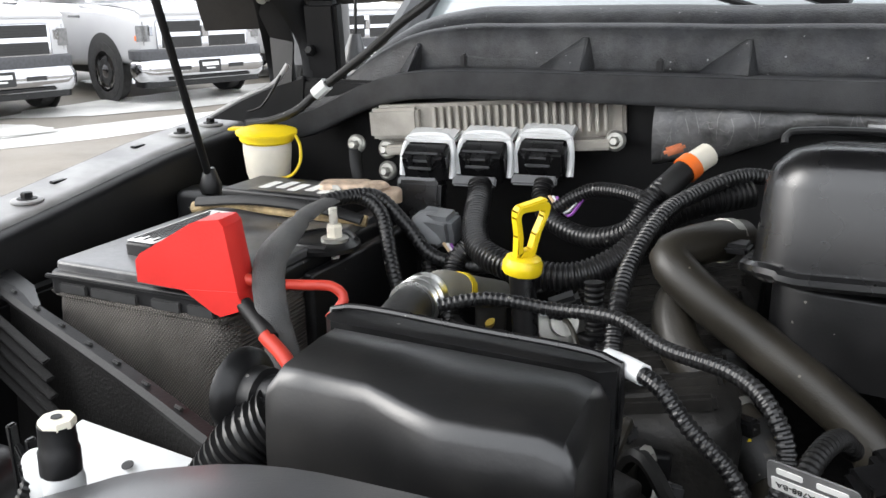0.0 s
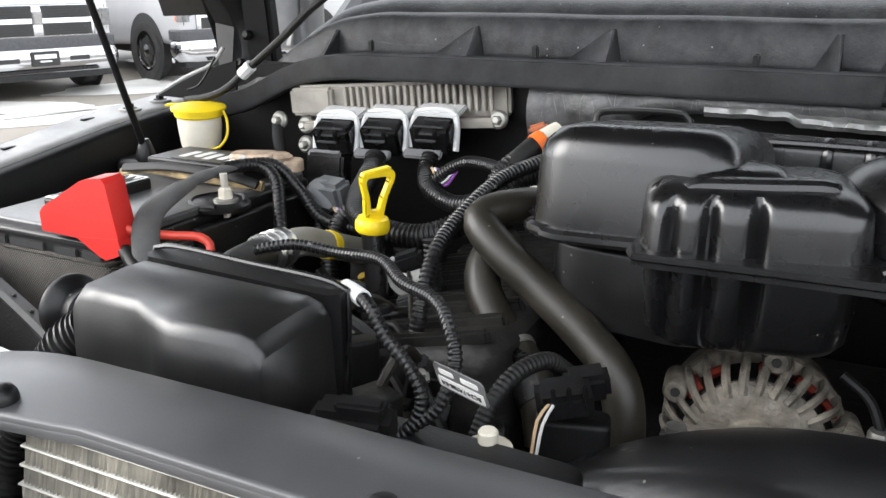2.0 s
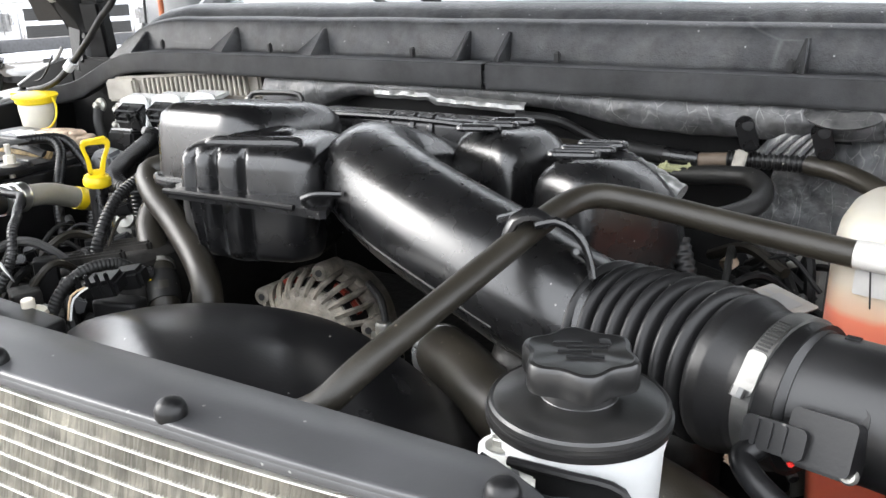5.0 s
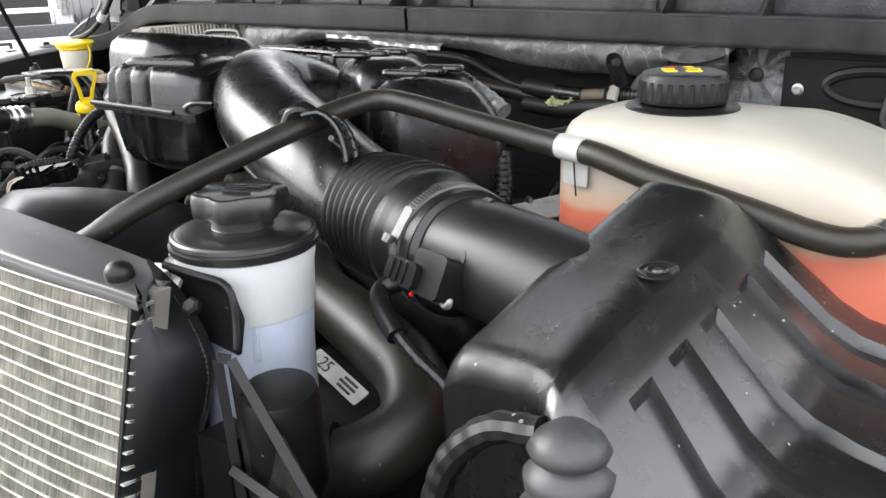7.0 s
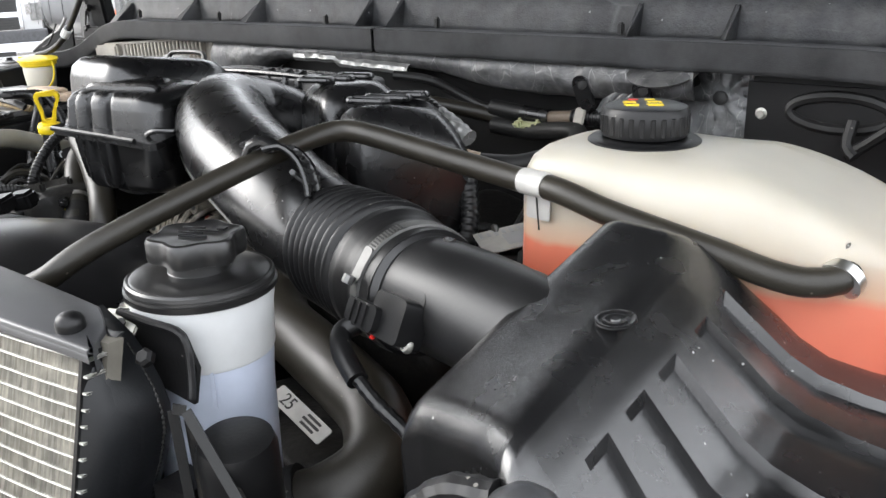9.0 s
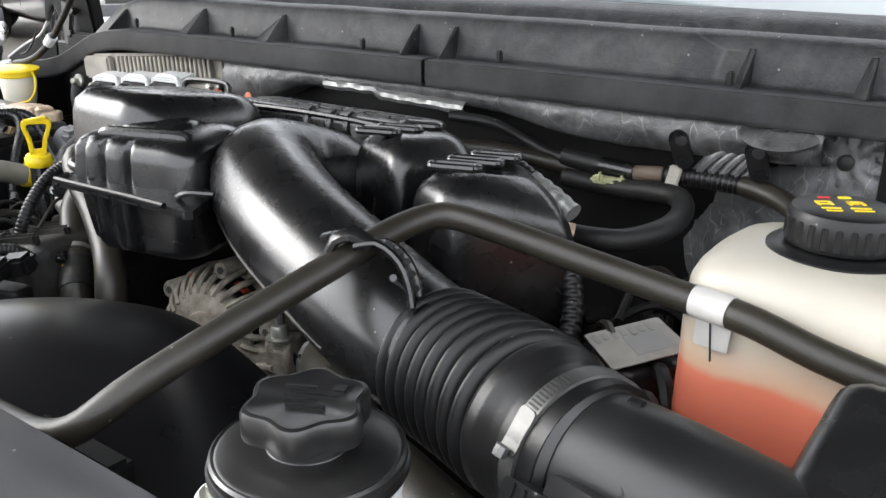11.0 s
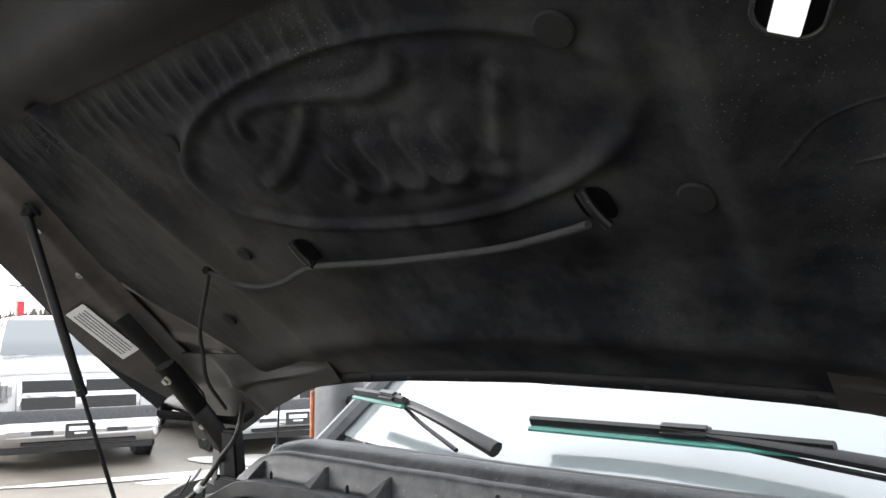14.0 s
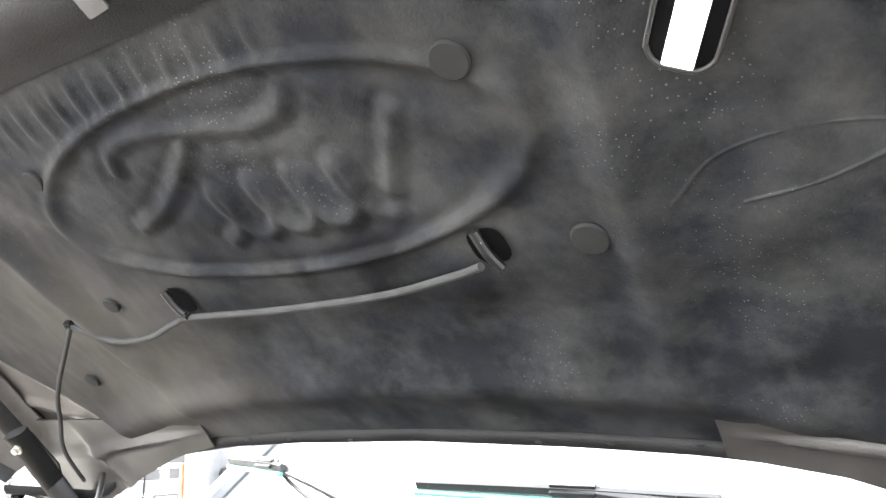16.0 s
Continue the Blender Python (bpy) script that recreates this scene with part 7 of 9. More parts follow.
    part("thermostat_neck", tube([(0.33, 0.65, 1.27), (0.335, 0.63, 1.288)], 0.027, 20, 0.006), cast_alu, h, "dull cast neck")
    part("coupling", tube([(0.648, 0.365, 1.261), (0.618, 0.339, 1.248), (0.588, 0.315, 1.234)], 0.033, 24, 0.01, radii=[(0, 1), (0.35, 1), (0.4, 0.95), (0.6, 0.95), (0.65, 1), (1, 1)]), rubber, h, "black rubber coupling")
    part("green_mark", block((0.632, 0.330, 1.281), (0.012, 0.006, 0.004), 0.001, (30, 10, 20)), green_mark, h)
    for k in range(6):
        part("print_bar", block((0.672 + 0.0035 * k, 0.362 + 0.005 * k, 1.289 + 0.001 * k), (0.0035, 0.0018, 0.006), 0.0004, (30, 20, 50)), ink_grey, h)


build_coolant_pipe()


dull_yellow = material("dull_oily_yellow_plastic", (0.5, 0.34, 0.03), 0.5, vary=0.2, bump=0.1, dust=0.3, dust_col=(0.2, 0.16, 0.06))


def build_dipstick():
    d = thing("dipstick", (-0.185, 0.652, 1.2), "bright yellow dipstick loop handle on a black tube", "dipstick")
    c = Vector((-0.190, 0.650, 1.408))
    part("tube", tube([(-0.165, 0.625, 1.15), (-0.175, 0.637, 1.28), c], 0.0115, 14, 0.02), gloss_black, d, "black guide tube")
    part("collar", lathe(c - Vector((0, 0, 0.004)), (0.1, 0.0, 1), [(0.0160, 0), (0.0172, 0.002), (0.0172, 0.009), (0.0155, 0.0115), (0.0150, 0.0135), (0.012, 0.015)], 26), yellow_plastic, d)
    r, u = Vector((0.56, 0.83, 0)), Vector((0.14, 0.0, 1)).normalized()
    q = r.cross(u)
    outer = [(-0.0095, 0.010), (-0.0120, 0.030), (-0.0175, 0.047), (-0.0180, 0.053), (-0.0150, 0.0575), (0.0150, 0.0575), (0.0180, 0.053), (0.0175, 0.047), (0.0120, 0.030), (0.0095, 0.010)]
    inner = [(-0.0045, 0.017), (-0.0065, 0.030), (-0.0118, 0.045), (-0.0122, 0.049), (-0.0105, 0.0515), (0.0105, 0.0515), (0.0122, 0.049), (0.0118, 0.045), (0.0065, 0.030), (0.0045, 0.017)]
    bm = bmesh.new()
    ring = [[[bm.verts.new(c + r * a + u * h + q * o) for a, h in line] for o in (-0.0042, 0.0042)] for line in (outer, inner)]
    for i in range(len(outer)):
        j = (i + 1) % len(outer)
        bm.faces.new((ring[0][0][i], ring[0][0][j], ring[0][1][j], ring[0][1][i]))
        bm.faces.new((ring[1][0][i], ring[1][1][i], ring[1][1][j], ring[1][0][j]))
        for k in (0, 1):
            bm.faces.new((ring[0][k][i], ring[1][k][i], ring[1][k][j], ring[0][k][j]))
    bmesh.ops.bevel(bm, geom=bm.edges[:], offset=0.0009, segments=2, affect="EDGES", clamp_overlap=True)
    part("handle", bm, yellow_plastic, d, "yellow loop handle", 50)
    part("grip", block(c + u * 0.0578, (0.026, 0.010, 0.003), 0.0012, (0, -8, 56)), yellow_plastic, d)
    y = thing("transmission_dipstick", (-0.165, 0.66, 1.33), "small dull yellow dipstick ring low in the bay", "dipstick")
    part("ring", lathe((-0.248, 0.743, 1.291), (0.2, -0.6, 1), [(0.009, 0), (0.0105, 0.003), (0.006, 0.005)], 18), dull_yellow, y)
    part("stem", tube([(-0.237, 0.704, 1.332), (-0.248, 0.743, 1.291)], 0.0055, 10, flat=0.6), dull_yellow, y)


build_dipstick()


def build_engine_harness():
    """Small wires, plugs and brackets in the dark gaps round the engine."""
    rng = random.Random(21)
    h = thing("engine_harness", (-0.1, 0.55, 1.27), "tangle of thin black wires and small plugs beside the engine", "harness")
    for k in range(46):
        x, y, z = rng.uniform(-0.26, 0.02), rng.uniform(0.45, 0.66), rng.uniform(1.27, 1.36)
        dx, dy, dz = rng.uniform(-0.06, 0.06), rng.uniform(-0.06, 0.06), rng.uniform(-0.03, 0.02)
        pts = [(x - dx, y - dy, z - 0.02 + dz), (x + rng.uniform(-0.01, 0.01), y, z + 0.012), (x + dx, y + dy, z - 0.015)]
        part("wire", tube(pts, rng.choice((0.0022, 0.003, 0.0042, 0.0055)), 7, 0.008), rng.choice((conduit, rubber, conduit, hose_rubber, sleeve_cloth)), h)
    for k in range(30):
        x, y, z = rng.uniform(-0.25, 0.02), rng.uniform(0.44, 0.66), rng.uniform(1.28, 1.355)
        part("plug", block((x, y, z), (rng.uniform(0.012, 0.03), rng.uniform(0.01, 0.02), rng.uniform(0.01, 0.018)), 0.002, (rng.uniform(-30, 30), rng.uniform(-30, 30), rng.uniform(0, 180))), rng.choice((satin_black, gloss_black, satin_black, trim_grey)), h)
    for k in range(9):
        x, y, z = rng.uniform(-0.24, 0.0), rng.uniform(0.46, 0.64), rng.uniform(1.29, 1.345)
        part("bolt_head", lathe((x, y, z), (rng.uniform(-0.4, 0.4), -0.5, 1), [(0.007, 0), (0.007, 0.003), (0.0045, 0.004), (0.0045, 0.009)], 6), zinc, h)
    h = thing("engine_harness", (0.6, 0.7, 1.27), "tangle of thin black wires and small plugs beside the bottle", "harness")
    for k in range(30):
        x, y, z = rng.uniform(0.56, 0.68), rng.uniform(0.56, 0.88), rng.uniform(1.27, 1.38)
        dx, dy, dz = rng.uniform(-0.05, 0.05), rng.uniform(-0.08, 0.08), rng.uniform(-0.03, 0.03)
        pts = [(x - dx, y - dy, z - 0.02 + dz), (x, y, z + 0.012), (x + dx, y + dy, z - 0.015)]
        part("wire", tube(pts, rng.choice((0.0025, 0.004, 0.006)), 7, 0.008), rng.choice((conduit, rubber, hose_rubber, rubber, dark_metal)), h)
    for k in range(18):
        x, y, z = rng.uniform(0.56, 0.67), rng.uniform(0.56, 0.88), rng.uniform(1.28, 1.37)
        part("plug", block((x, y, z), (rng.uniform(0.012, 0.03), rng.uniform(0.01, 0.02), rng.uniform(0.01, 0.018)), 0.002, (rng.uniform(-30, 30), rng.uniform(-30, 30), rng.uniform(0, 180))), rng.choice((satin_black, gloss_black, rubber, bronze)), h)
    h = thing("engine_harness", (-0.08, 0.31, 1.31), "tangle of black wires and plugs below the plastic box", "harness")
    for k in range(26):
        x, y, z = rng.uniform(-0.20, 0.05), rng.uniform(0.285, 0.335), rng.uniform(1.315, 1.368)
        dx, dy, dz = rng.uniform(-0.05, 0.05), rng.uniform(-0.02, 0.02), rng.uniform(-0.03, 0.02)
        part("wire", tube([(x - dx, y - dy, z - 0.02 + dz), (x, y, z + 0.006), (x + dx, y + dy, z - 0.015)], rng.choice((0.003, 0.0045, 0.006)), 8, 0.008), rng.choice((conduit, rubber, hose_rubber, sleeve_cloth)), h)
    for k in range(16):
        x, y, z = rng.uniform(-0.20, 0.05), rng.uniform(0.285, 0.33), rng.uniform(1.32, 1.372)
        part("plug", block((x, y, z), (rng.uniform(0.014, 0.034), rng.uniform(0.01, 0.02), rng.uniform(0.01, 0.018)), 0.003, (rng.uniform(-30, 30), rng.uniform(-20, 20), rng.uniform(0, 180))), rng.choice((satin_black, gloss_black, gloss_black, trim_grey)), h)
    # castings seen between the reservoir and the fan shroud
    c = thing("pump_casting", (0.5, 0.42, 1.15), "dusty grey pump casting low between shroud and reservoir", "casting")
    for k in range(14):
        x, y = rng.uniform(0.44, 0.54), rng.uniform(0.36, 0.46)
        part("boss", rbox(x, y, 1.12, rng.uniform(1.2, 1.27), rng.uniform(0.02, 0.04), rng.uniform(0.02, 0.035), 0.006, 0.005, rng.uniform(0, 90), n=2), rng.choice((cast_alu, grime, zinc)), c)
    for k in range(5):
        part("boss_bolt", lathe((rng.uniform(0.45, 0.53), rng.uniform(0.37, 0.45), 1.265), (0, -0.3, 1), [(0.008, 0), (0.008, 0.004), (0.005, 0.005), (0.005, 0.011)], 6), zinc, c)


build_engine_harness()


def build_hoses_and_looms():
    h = thing("heater_hose", (-0.25, 0.56, 1.38), "black hose clamped to a grey pipe with a yellow band", "hose")
    part("hose", tube([(-0.215, 0.43, 1.405), (-0.235, 0.50, 1.405), (-0.246, 0.55, 1.401)], 0.017, 18, 0.01), rubber, h)
    part("clamp", tube([(-0.246, 0.548, 1.401), (-0.248, 0.575, 1.399), (-0.249, 0.582, 1.398)], 0.0195, 22, ribs=0.0095, depth=0.12), bright_metal, h, "bright ribbed crimp clamp")
    part("grey_pipe", tube([(-0.249, 0.58, 1.398), (-0.251, 0.62, 1.393), (-0.253, 0.665, 1.376), (-0.248, 0.70, 1.362), (-0.235, 0.73, 1.35)], 0.0145, 16, 0.01), material("grey_pipe_rubber", (0.2, 0.195, 0.17), 0.5, vary=0.2, dust=0.3), h, "grey moulded pipe")
    part("yellow_band", tube([(-0.253, 0.660, 1.378), (-0.253, 0.672, 1.3735)], 0.0155, 16, 0.004), yellow_plastic, h, "yellow band")

    def loom(name, pts, r, label, ribs=0.0065, group="wiring looms", mat=conduit):
        t = thing(name, pts[len(pts) // 2], label, "wiring loom", group)
        part("loom", tube(pts, r, 16 if r > 0.008 else 12, ribs=ribs * 0.78, depth=0.14), mat, t, smooth=25)
        return t

    loom("wiring_loom", [(-0.302, 0.85, 1.43), (-0.297, 0.835, 1.42), (-0.290, 0.81, 1.413), (-0.274, 0.76, 1.400), (-0.25, 0.725, 1.392), (-0.205, 0.70, 1.388), (-0.160, 0.70, 1.388), (-0.124, 0.715, 1.402), (-0.100, 0.735, 1.424), (-0.075, 0.76, 1.445), (-0.02, 0.80, 1.455)], 0.0135, "thick black corrugated wiring loom across the bay")
    loom("wiring_loom", [(-0.234, 0.865, 1.435), (-0.232, 0.85, 1.42), (-0.213, 0.82, 1.406), (-0.167, 0.79, 1.400), (-0.125, 0.775, 1.415), (-0.107, 0.785, 1.445), (-0.09, 0.81, 1.462)], 0.0105, "black corrugated wiring loom from the control module")
    loom("wiring_loom", [(-0.21, 0.83, 1.416), (-0.19, 0.833, 1.43), (-0.166, 0.83, 1.440), (-0.128, 0.81, 1.442), (-0.101, 0.79, 1.438)], 0.0075, "thin black corrugated wiring loom", 0.005)
    loom("wiring_loom", [(-0.10, 0.56, 1.30), (-0.095, 0.565, 1.36), (-0.098, 0.60, 1.405), (-0.098, 0.64, 1.424), (-0.087, 0.70, 1.447), (-0.070, 0.74, 1.459), (-0.027, 0.80, 1.470), (0.02, 0.83, 1.46)], 0.0075, "black corrugated wiring loom rising beside the hoses", 0.006)
    loom("wiring_loom", [(-0.19, 0.47, 1.437), (-0.16, 0.482, 1.442), (-0.121, 0.484, 1.440), (-0.075, 0.468, 1.446), (-0.042, 0.441, 1.443), (-0.005, 0.415, 1.446), (0.014, 0.396, 1.440), (0.024, 0.385, 1.420), (0.018, 0.374, 1.395), (0.0, 0.367, 1.378)], 0.0047, "thin black corrugated loom arching over the plastic box", 0.0048)
    loom("wiring_loom", [(-0.10, 0.43, 1.435), (-0.075, 0.415, 1.443), (-0.055, 0.402, 1.446), (-0.037, 0.389, 1.444), (-0.022, 0.382, 1.43), (0.0, 0.376, 1.412), (0.008, 0.372, 1.395), (0.0, 0.367, 1.378), (-0.02, 0.36, 1.368)], 0.0047, "thin black corrugated loom with white tape", 0.0048)
    loom("wiring_loom", [(-0.13, 0.66, 1.40), (-0.125, 0.655, 1.34), (-0.105, 0.60, 1.315), (-0.07, 0.54, 1.30), (-0.03, 0.48, 1.29)], 0.0085, "black corrugated loom low beside the hoses", 0.006)
    loom("wiring_loom", [(-0.275, 0.745, 1.39), (-0.285, 0.735, 1.375), (-0.28, 0.71, 1.345), (-0.27, 0.69, 1.31)], 0.011, "black corrugated loom branching down", 0.006)
    tp = thing("white_tape", (-0.058, 0.403, 1.44), "white tape wrapped round a thin loom", "tape")
    part("wrap", tube([(-0.068, 0.410, 1.4455), (-0.058, 0.404, 1.4462), (-0.046, 0.396, 1.446)], 0.0058, 12, 0.004), white_plastic, tp)
    part("tail", tube([(-0.063, 0.404, 1.449), (-0.066, 0.396, 1.444), (-0.066, 0.392, 1.434)], 0.004, 6, flat=0.3), white_plastic, tp)
    # the printed tag hanging on the loom
    t = thing("part_tag", (0.035, 0.371, 1.415), "small silver-grey printed part tag tied to a loom", "tag")
    m = basis((0.0355, 0.368, 1.4165), (-0.035, 0.013, 0.0005), (0.06, 0.35, -0.9))
    if (m.to_3x3() @ Vector((0, 0, 1))).y > 0:
        m = basis((0.0355, 0.368, 1.4165), (-0.035, 0.013, 0.0005), (0.06, 0.35, -0.9))
    part("card", plate(m @ Matrix.Translation((0, 0, -0.0005)), 0.041, 0.020, 0.001, 0.003), material("grey_tag", (0.12, 0.12, 0.12), 0.4), t)
    for s in (1, -1):
        if s == 1:
            part("white_field", plate(m @ Matrix.Translation((0, 0.004, 0.0006)), 0.037, 0.0085, 0.0003, 0.001), paper, t)
            lettering("BC34-7A788-BA", 0.0048, m @ Matrix.Translation((0, 0.004, 0.0011)), ink, t)
            part("print_bar", plate(m @ Matrix.Translation((-0.009, -0.005, 0.0006)), 0.014, 0.004, 0.0003, 0.001), paper, t)
            part("print_bar", plate(m @ Matrix.Translation((0.010, -0.005, 0.0006)), 0.012, 0.004, 0.0003, 0.001), paper, t)
    # orange banded sleeve at the firewall
    o = thing("purge_line", (-0.09, 0.80, 1.46), "black rubber sleeve with an orange band", "hose")
    part("sleeve", tube([(-0.098, 0.79, 1.447), (-0.09, 0.803, 1.460), (-0.078, 0.82, 1.472)], 0.012, 14, 0.004), rubber, o)
    part("band", tube([(-0.082, 0.814, 1.468), (-0.076, 0.822, 1.4735)], 0.0135, 16, 0.003), orange, o, "orange band")
    part("end", tube([(-0.076, 0.822, 1.4735), (-0.064, 0.838, 1.481)], 0.012, 14, 0.004), natural_plastic, o, "pale collar")
    part("tip", block((-0.10, 0.872, 1.478), (0.022, 0.010, 0.009), 0.003, (0, -20, 10)), MATS["faded_orange_paint"], o, "faded orange tip")
    # grey round connector by the battery
    g = thing("round_connector", (-0.33, 0.77, 1.37), "grey keyed electrical connector beside the battery", "connector")
    part("body", lathe((-0.33, 0.775, 1.395), (0.25, -0.9, 0.3), [(0.016, -0.014), (0.02, -0.01), (0.022, 0.004), (0.019, 0.008), (0.010, 0.010)], 16), material("grey_connector", (0.12, 0.125, 0.13), 0.45), g)
    part("shell", block((-0.322, 0.782, 1.397), (0.045, 0.03, 0.036), 0.006, (15, 0, -10)), material("grey_connector", (0.12, 0.125, 0.13), 0.45), g)
    part("lead", tube([(-0.325, 0.765, 1.38), (-0.32, 0.75, 1.36), (-0.31, 0.735, 1.34)], 0.008, 10, ribs=0.005), conduit, g)
    # loose wires
    for k, (m2, dx) in enumerate(((tan_wire, 0), (white_plastic, 0.004), (purple_wire, 0.008))):
        w = thing("wire", (-0.2, 0.83, 1.42), "thin loose wire between loom ends", "wire", "loose wires")
        part("wire", tube([(-0.222 + dx, 0.845, 1.425), (-0.205 + dx, 0.83, 1.415 - 0.003 * k), (-0.19 + dx, 0.832, 1.428)], 0.0018, 6), m2, w)
        w = thing("wire", (-0.3, 0.75, 1.37), "thin loose wire between loom ends", "wire", "loose wires")
        part("wire", tube([(-0.31 + dx, 0.765, 1.385), (-0.29 + dx, 0.75, 1.375 - 0.003 * k), (-0.275 + dx, 0.742, 1.385)], 0.0018, 6), m2, w)
    # plug with coloured wires on the shroud ledge
    c = thing("loom_connector", (0.05, 0.43, 1.37), "black multi-pin connector with ribbed arch and coloured wires", "connector")
    part("body", block((0.076, 0.44, 1.383), (0.036, 0.03, 0.018), 0.004, (8, -10, 24)), satin_black, c)
    part("body_step", block((0.084, 0.464, 1.384), (0.03, 0.022, 0.02), 0.004, (8, -10, 24)), satin_black, c)
    part("foot", rbox(0.08, 0.45, 1.3, 1.366, 0.05, 0.025, 0.006, 0.004, 14), dark_metal, c)
    for k in range(4):
        part("body_rib", block((0.066 + 0.009 * k, 0.4195 + 0.004 * k, 1.385 + 0.0015 * k), (0.003, 0.005, 0.024), 0.001, (8, -10, 24)), satin_black, c)
    part("arch", tube([(0.026, 0.41, 1.35), (0.031, 0.424, 1.373), (0.040, 0.447, 1.389), (0.052, 0.475, 1.389), (0.062, 0.492, 1.375)], 0.0065, 14, ribs=0.0036, depth=0.1), rubber, c, "ribbed black sleeve")
    for k, m2 in enumerate((tan_wire, white_plastic)):
        part("lead", tube([(0.072 + 0.003 * k, 0.421, 1.386), (0.070 + 0.0035 * k, 0.406, 1.382 - 0.002 * k), (0.069 + 0.003 * k, 0.40, 1.36)], 0.0011, 6), m2, c)
    c = thing("sensor_plug", (0.0, 0.31, 1.37), "black sensor plug in front of the plastic box", "connector")
    part("body", block((-0.005, 0.315, 1.408), (0.046, 0.026, 0.024), 0.005, (5, 0, 12)), satin_black, c)
    part("latch", block((0.002, 0.312, 1.422), (0.028, 0.012, 0.007), 0.002, (5, 0, 12)), satin_black, c)
    part("base", rbox(-0.01, 0.318, 1.30, 1.39, 0.075, 0.04, 0.008, 0.004, 10), satin_black, c)
    part("lead", tube([(0.02, 0.315, 1.395), (0.04, 0.325, 1.385), (0.03, 0.345, 1.372), (0.0, 0.36, 1.37)], 0.006, 8, ribs=0.005), conduit, c)
    b = thing("coil_connector", (-0.2, 0.66, 1.3), "small bright sensor and connector low behind the dipstick", "connector")
    part("disc", lathe((-0.16, 0.67, 1.355), (0.4, -0.8, 0.4), [(0.022, 0), (0.022, 0.006), (0.012, 0.008), (0.012, 0.02)], 18), zinc, b)
    part("plug", block((-0.155, 0.66, 1.375), (0.03, 0.022, 0.018), 0.004, (0, -20, 20)), satin_black, b)
    part("clip", block((-0.17, 0.655, 1.372), (0.01, 0.012, 0.01), 0.002), white_plastic, b, "white clip")


build_hoses_and_looms()


# ---- air box side ----
def build_steering_reservoir():
    r = thing("steering_reservoir", (0.592, 0.337, 1.2), "white steering fluid reservoir with a black lid and lobed cap", "reservoir")
    c = Vector((0.592, 0.337, 0))
    part("bottle", lathe(c + Vector((0, 0, 1.24)), (0, 0, 1), [(0.038, 0), (0.042, 0.01), (0.0425, 0.12), (0.044, 0.14), (0.044, 0.186)], 36), blue_fluid, r, "translucent white bottle, bluish below the fluid line")
    part("bottle_top", lathe(c + Vector((0, 0, 1.386)), (0, 0, 1), [(0.0445, 0), (0.0455, 0.002), (0.0465, 0.03), (0.048, 0.038), (0.048, 0.047)], 36), white_plastic, r, "white upper wall")
    lid = part("lid", lathe(c + Vector((0, 0, 1.4315)), (0, 0, 1), [(0.0490, -0.001), (0.0505, 0.0), (0.0508, 0.0038), (0.0492, 0.0044), (0.0490, 0.0062), (0.0496, 0.0068), (0.0492, 0.0092), (0.0478, 0.0106), (0.0462, 0.0102), (0.0445, 0.0112), (0.030, 0.0128), (0.022, 0.0130)], 64), lid_black, r, "black stepped lid")
    cap = part("cap", lathe(c + Vector((0, 0, 1.444)), (0, 0, 1), [(0.0265, 0.0085), (0.0295, 0.0095), (0.0302, 0.0115), (0.0302, 0.0225), (0.0290, 0.0250), (0.0268, 0.0256), (0.0255, 0.0250), (0.002, 0.0250)], 96, wave=(6, 0.085)), lid_black, r, "black lobed screw cap")
    part("stem", lathe(c + Vector((0, 0, 1.440)), (0, 0, 1), [(0.0225, 0), (0.0225, 0.003), (0.0210, 0.005), (0.0210, 0.0135)], 40), lid_black, r, "round black neck below the cap")
    m = basis(c + Vector((0, 0, 1.4694)), (0.9, 0.42, 0), (-0.42, 0.9, 0))
    for k, (u, v, w, h) in enumerate(((-0.006, 0.010, 0.016, 0.0022), (0.004, 0.004, 0.022, 0.0016), (-0.003, -0.001, 0.018, 0.0016), (0.002, -0.008, 0.02, 0.0022), (0.014, 0.011, 0.006, 0.006))):
        part("moulded_bar", plate(m @ Matrix.Translation((u, v, -0.0004)), w, h, 0.0012, 0.0006), satin_black, cap)
    part("tab", rbox(0.571, 0.309, 1.414, 1.421, 0.046, 0.034, 0.014, 0.003, 35), white_plastic, r)
    bolt((0.562, 0.301, 1.4225), (0, 0, 1), 0.0045, zinc, r)
    part("rib", block((0.627, 0.312, 1.375), (0.006, 0.004, 0.03), 0.002, (0, 0, 40)), blue_fluid, r)
    for k in range(4):
        part("level_mark", block((0.582 + 0.009 * k, 0.2945 + 0.0006 * k * k, 1.345 + 0.012 * k), (0.007, 0.002, 0.002), 0.0005), blue_fluid, r)


build_steering_reservoir()


dusty_web = material("dust_caked_black_web", (0.006, 0.006, 0.006), 0.6, vary=0.4, scale=50, bump=0.5, fine=160, dust=0.7, dust_col=(0.07, 0.062, 0.05), spec=0.25)


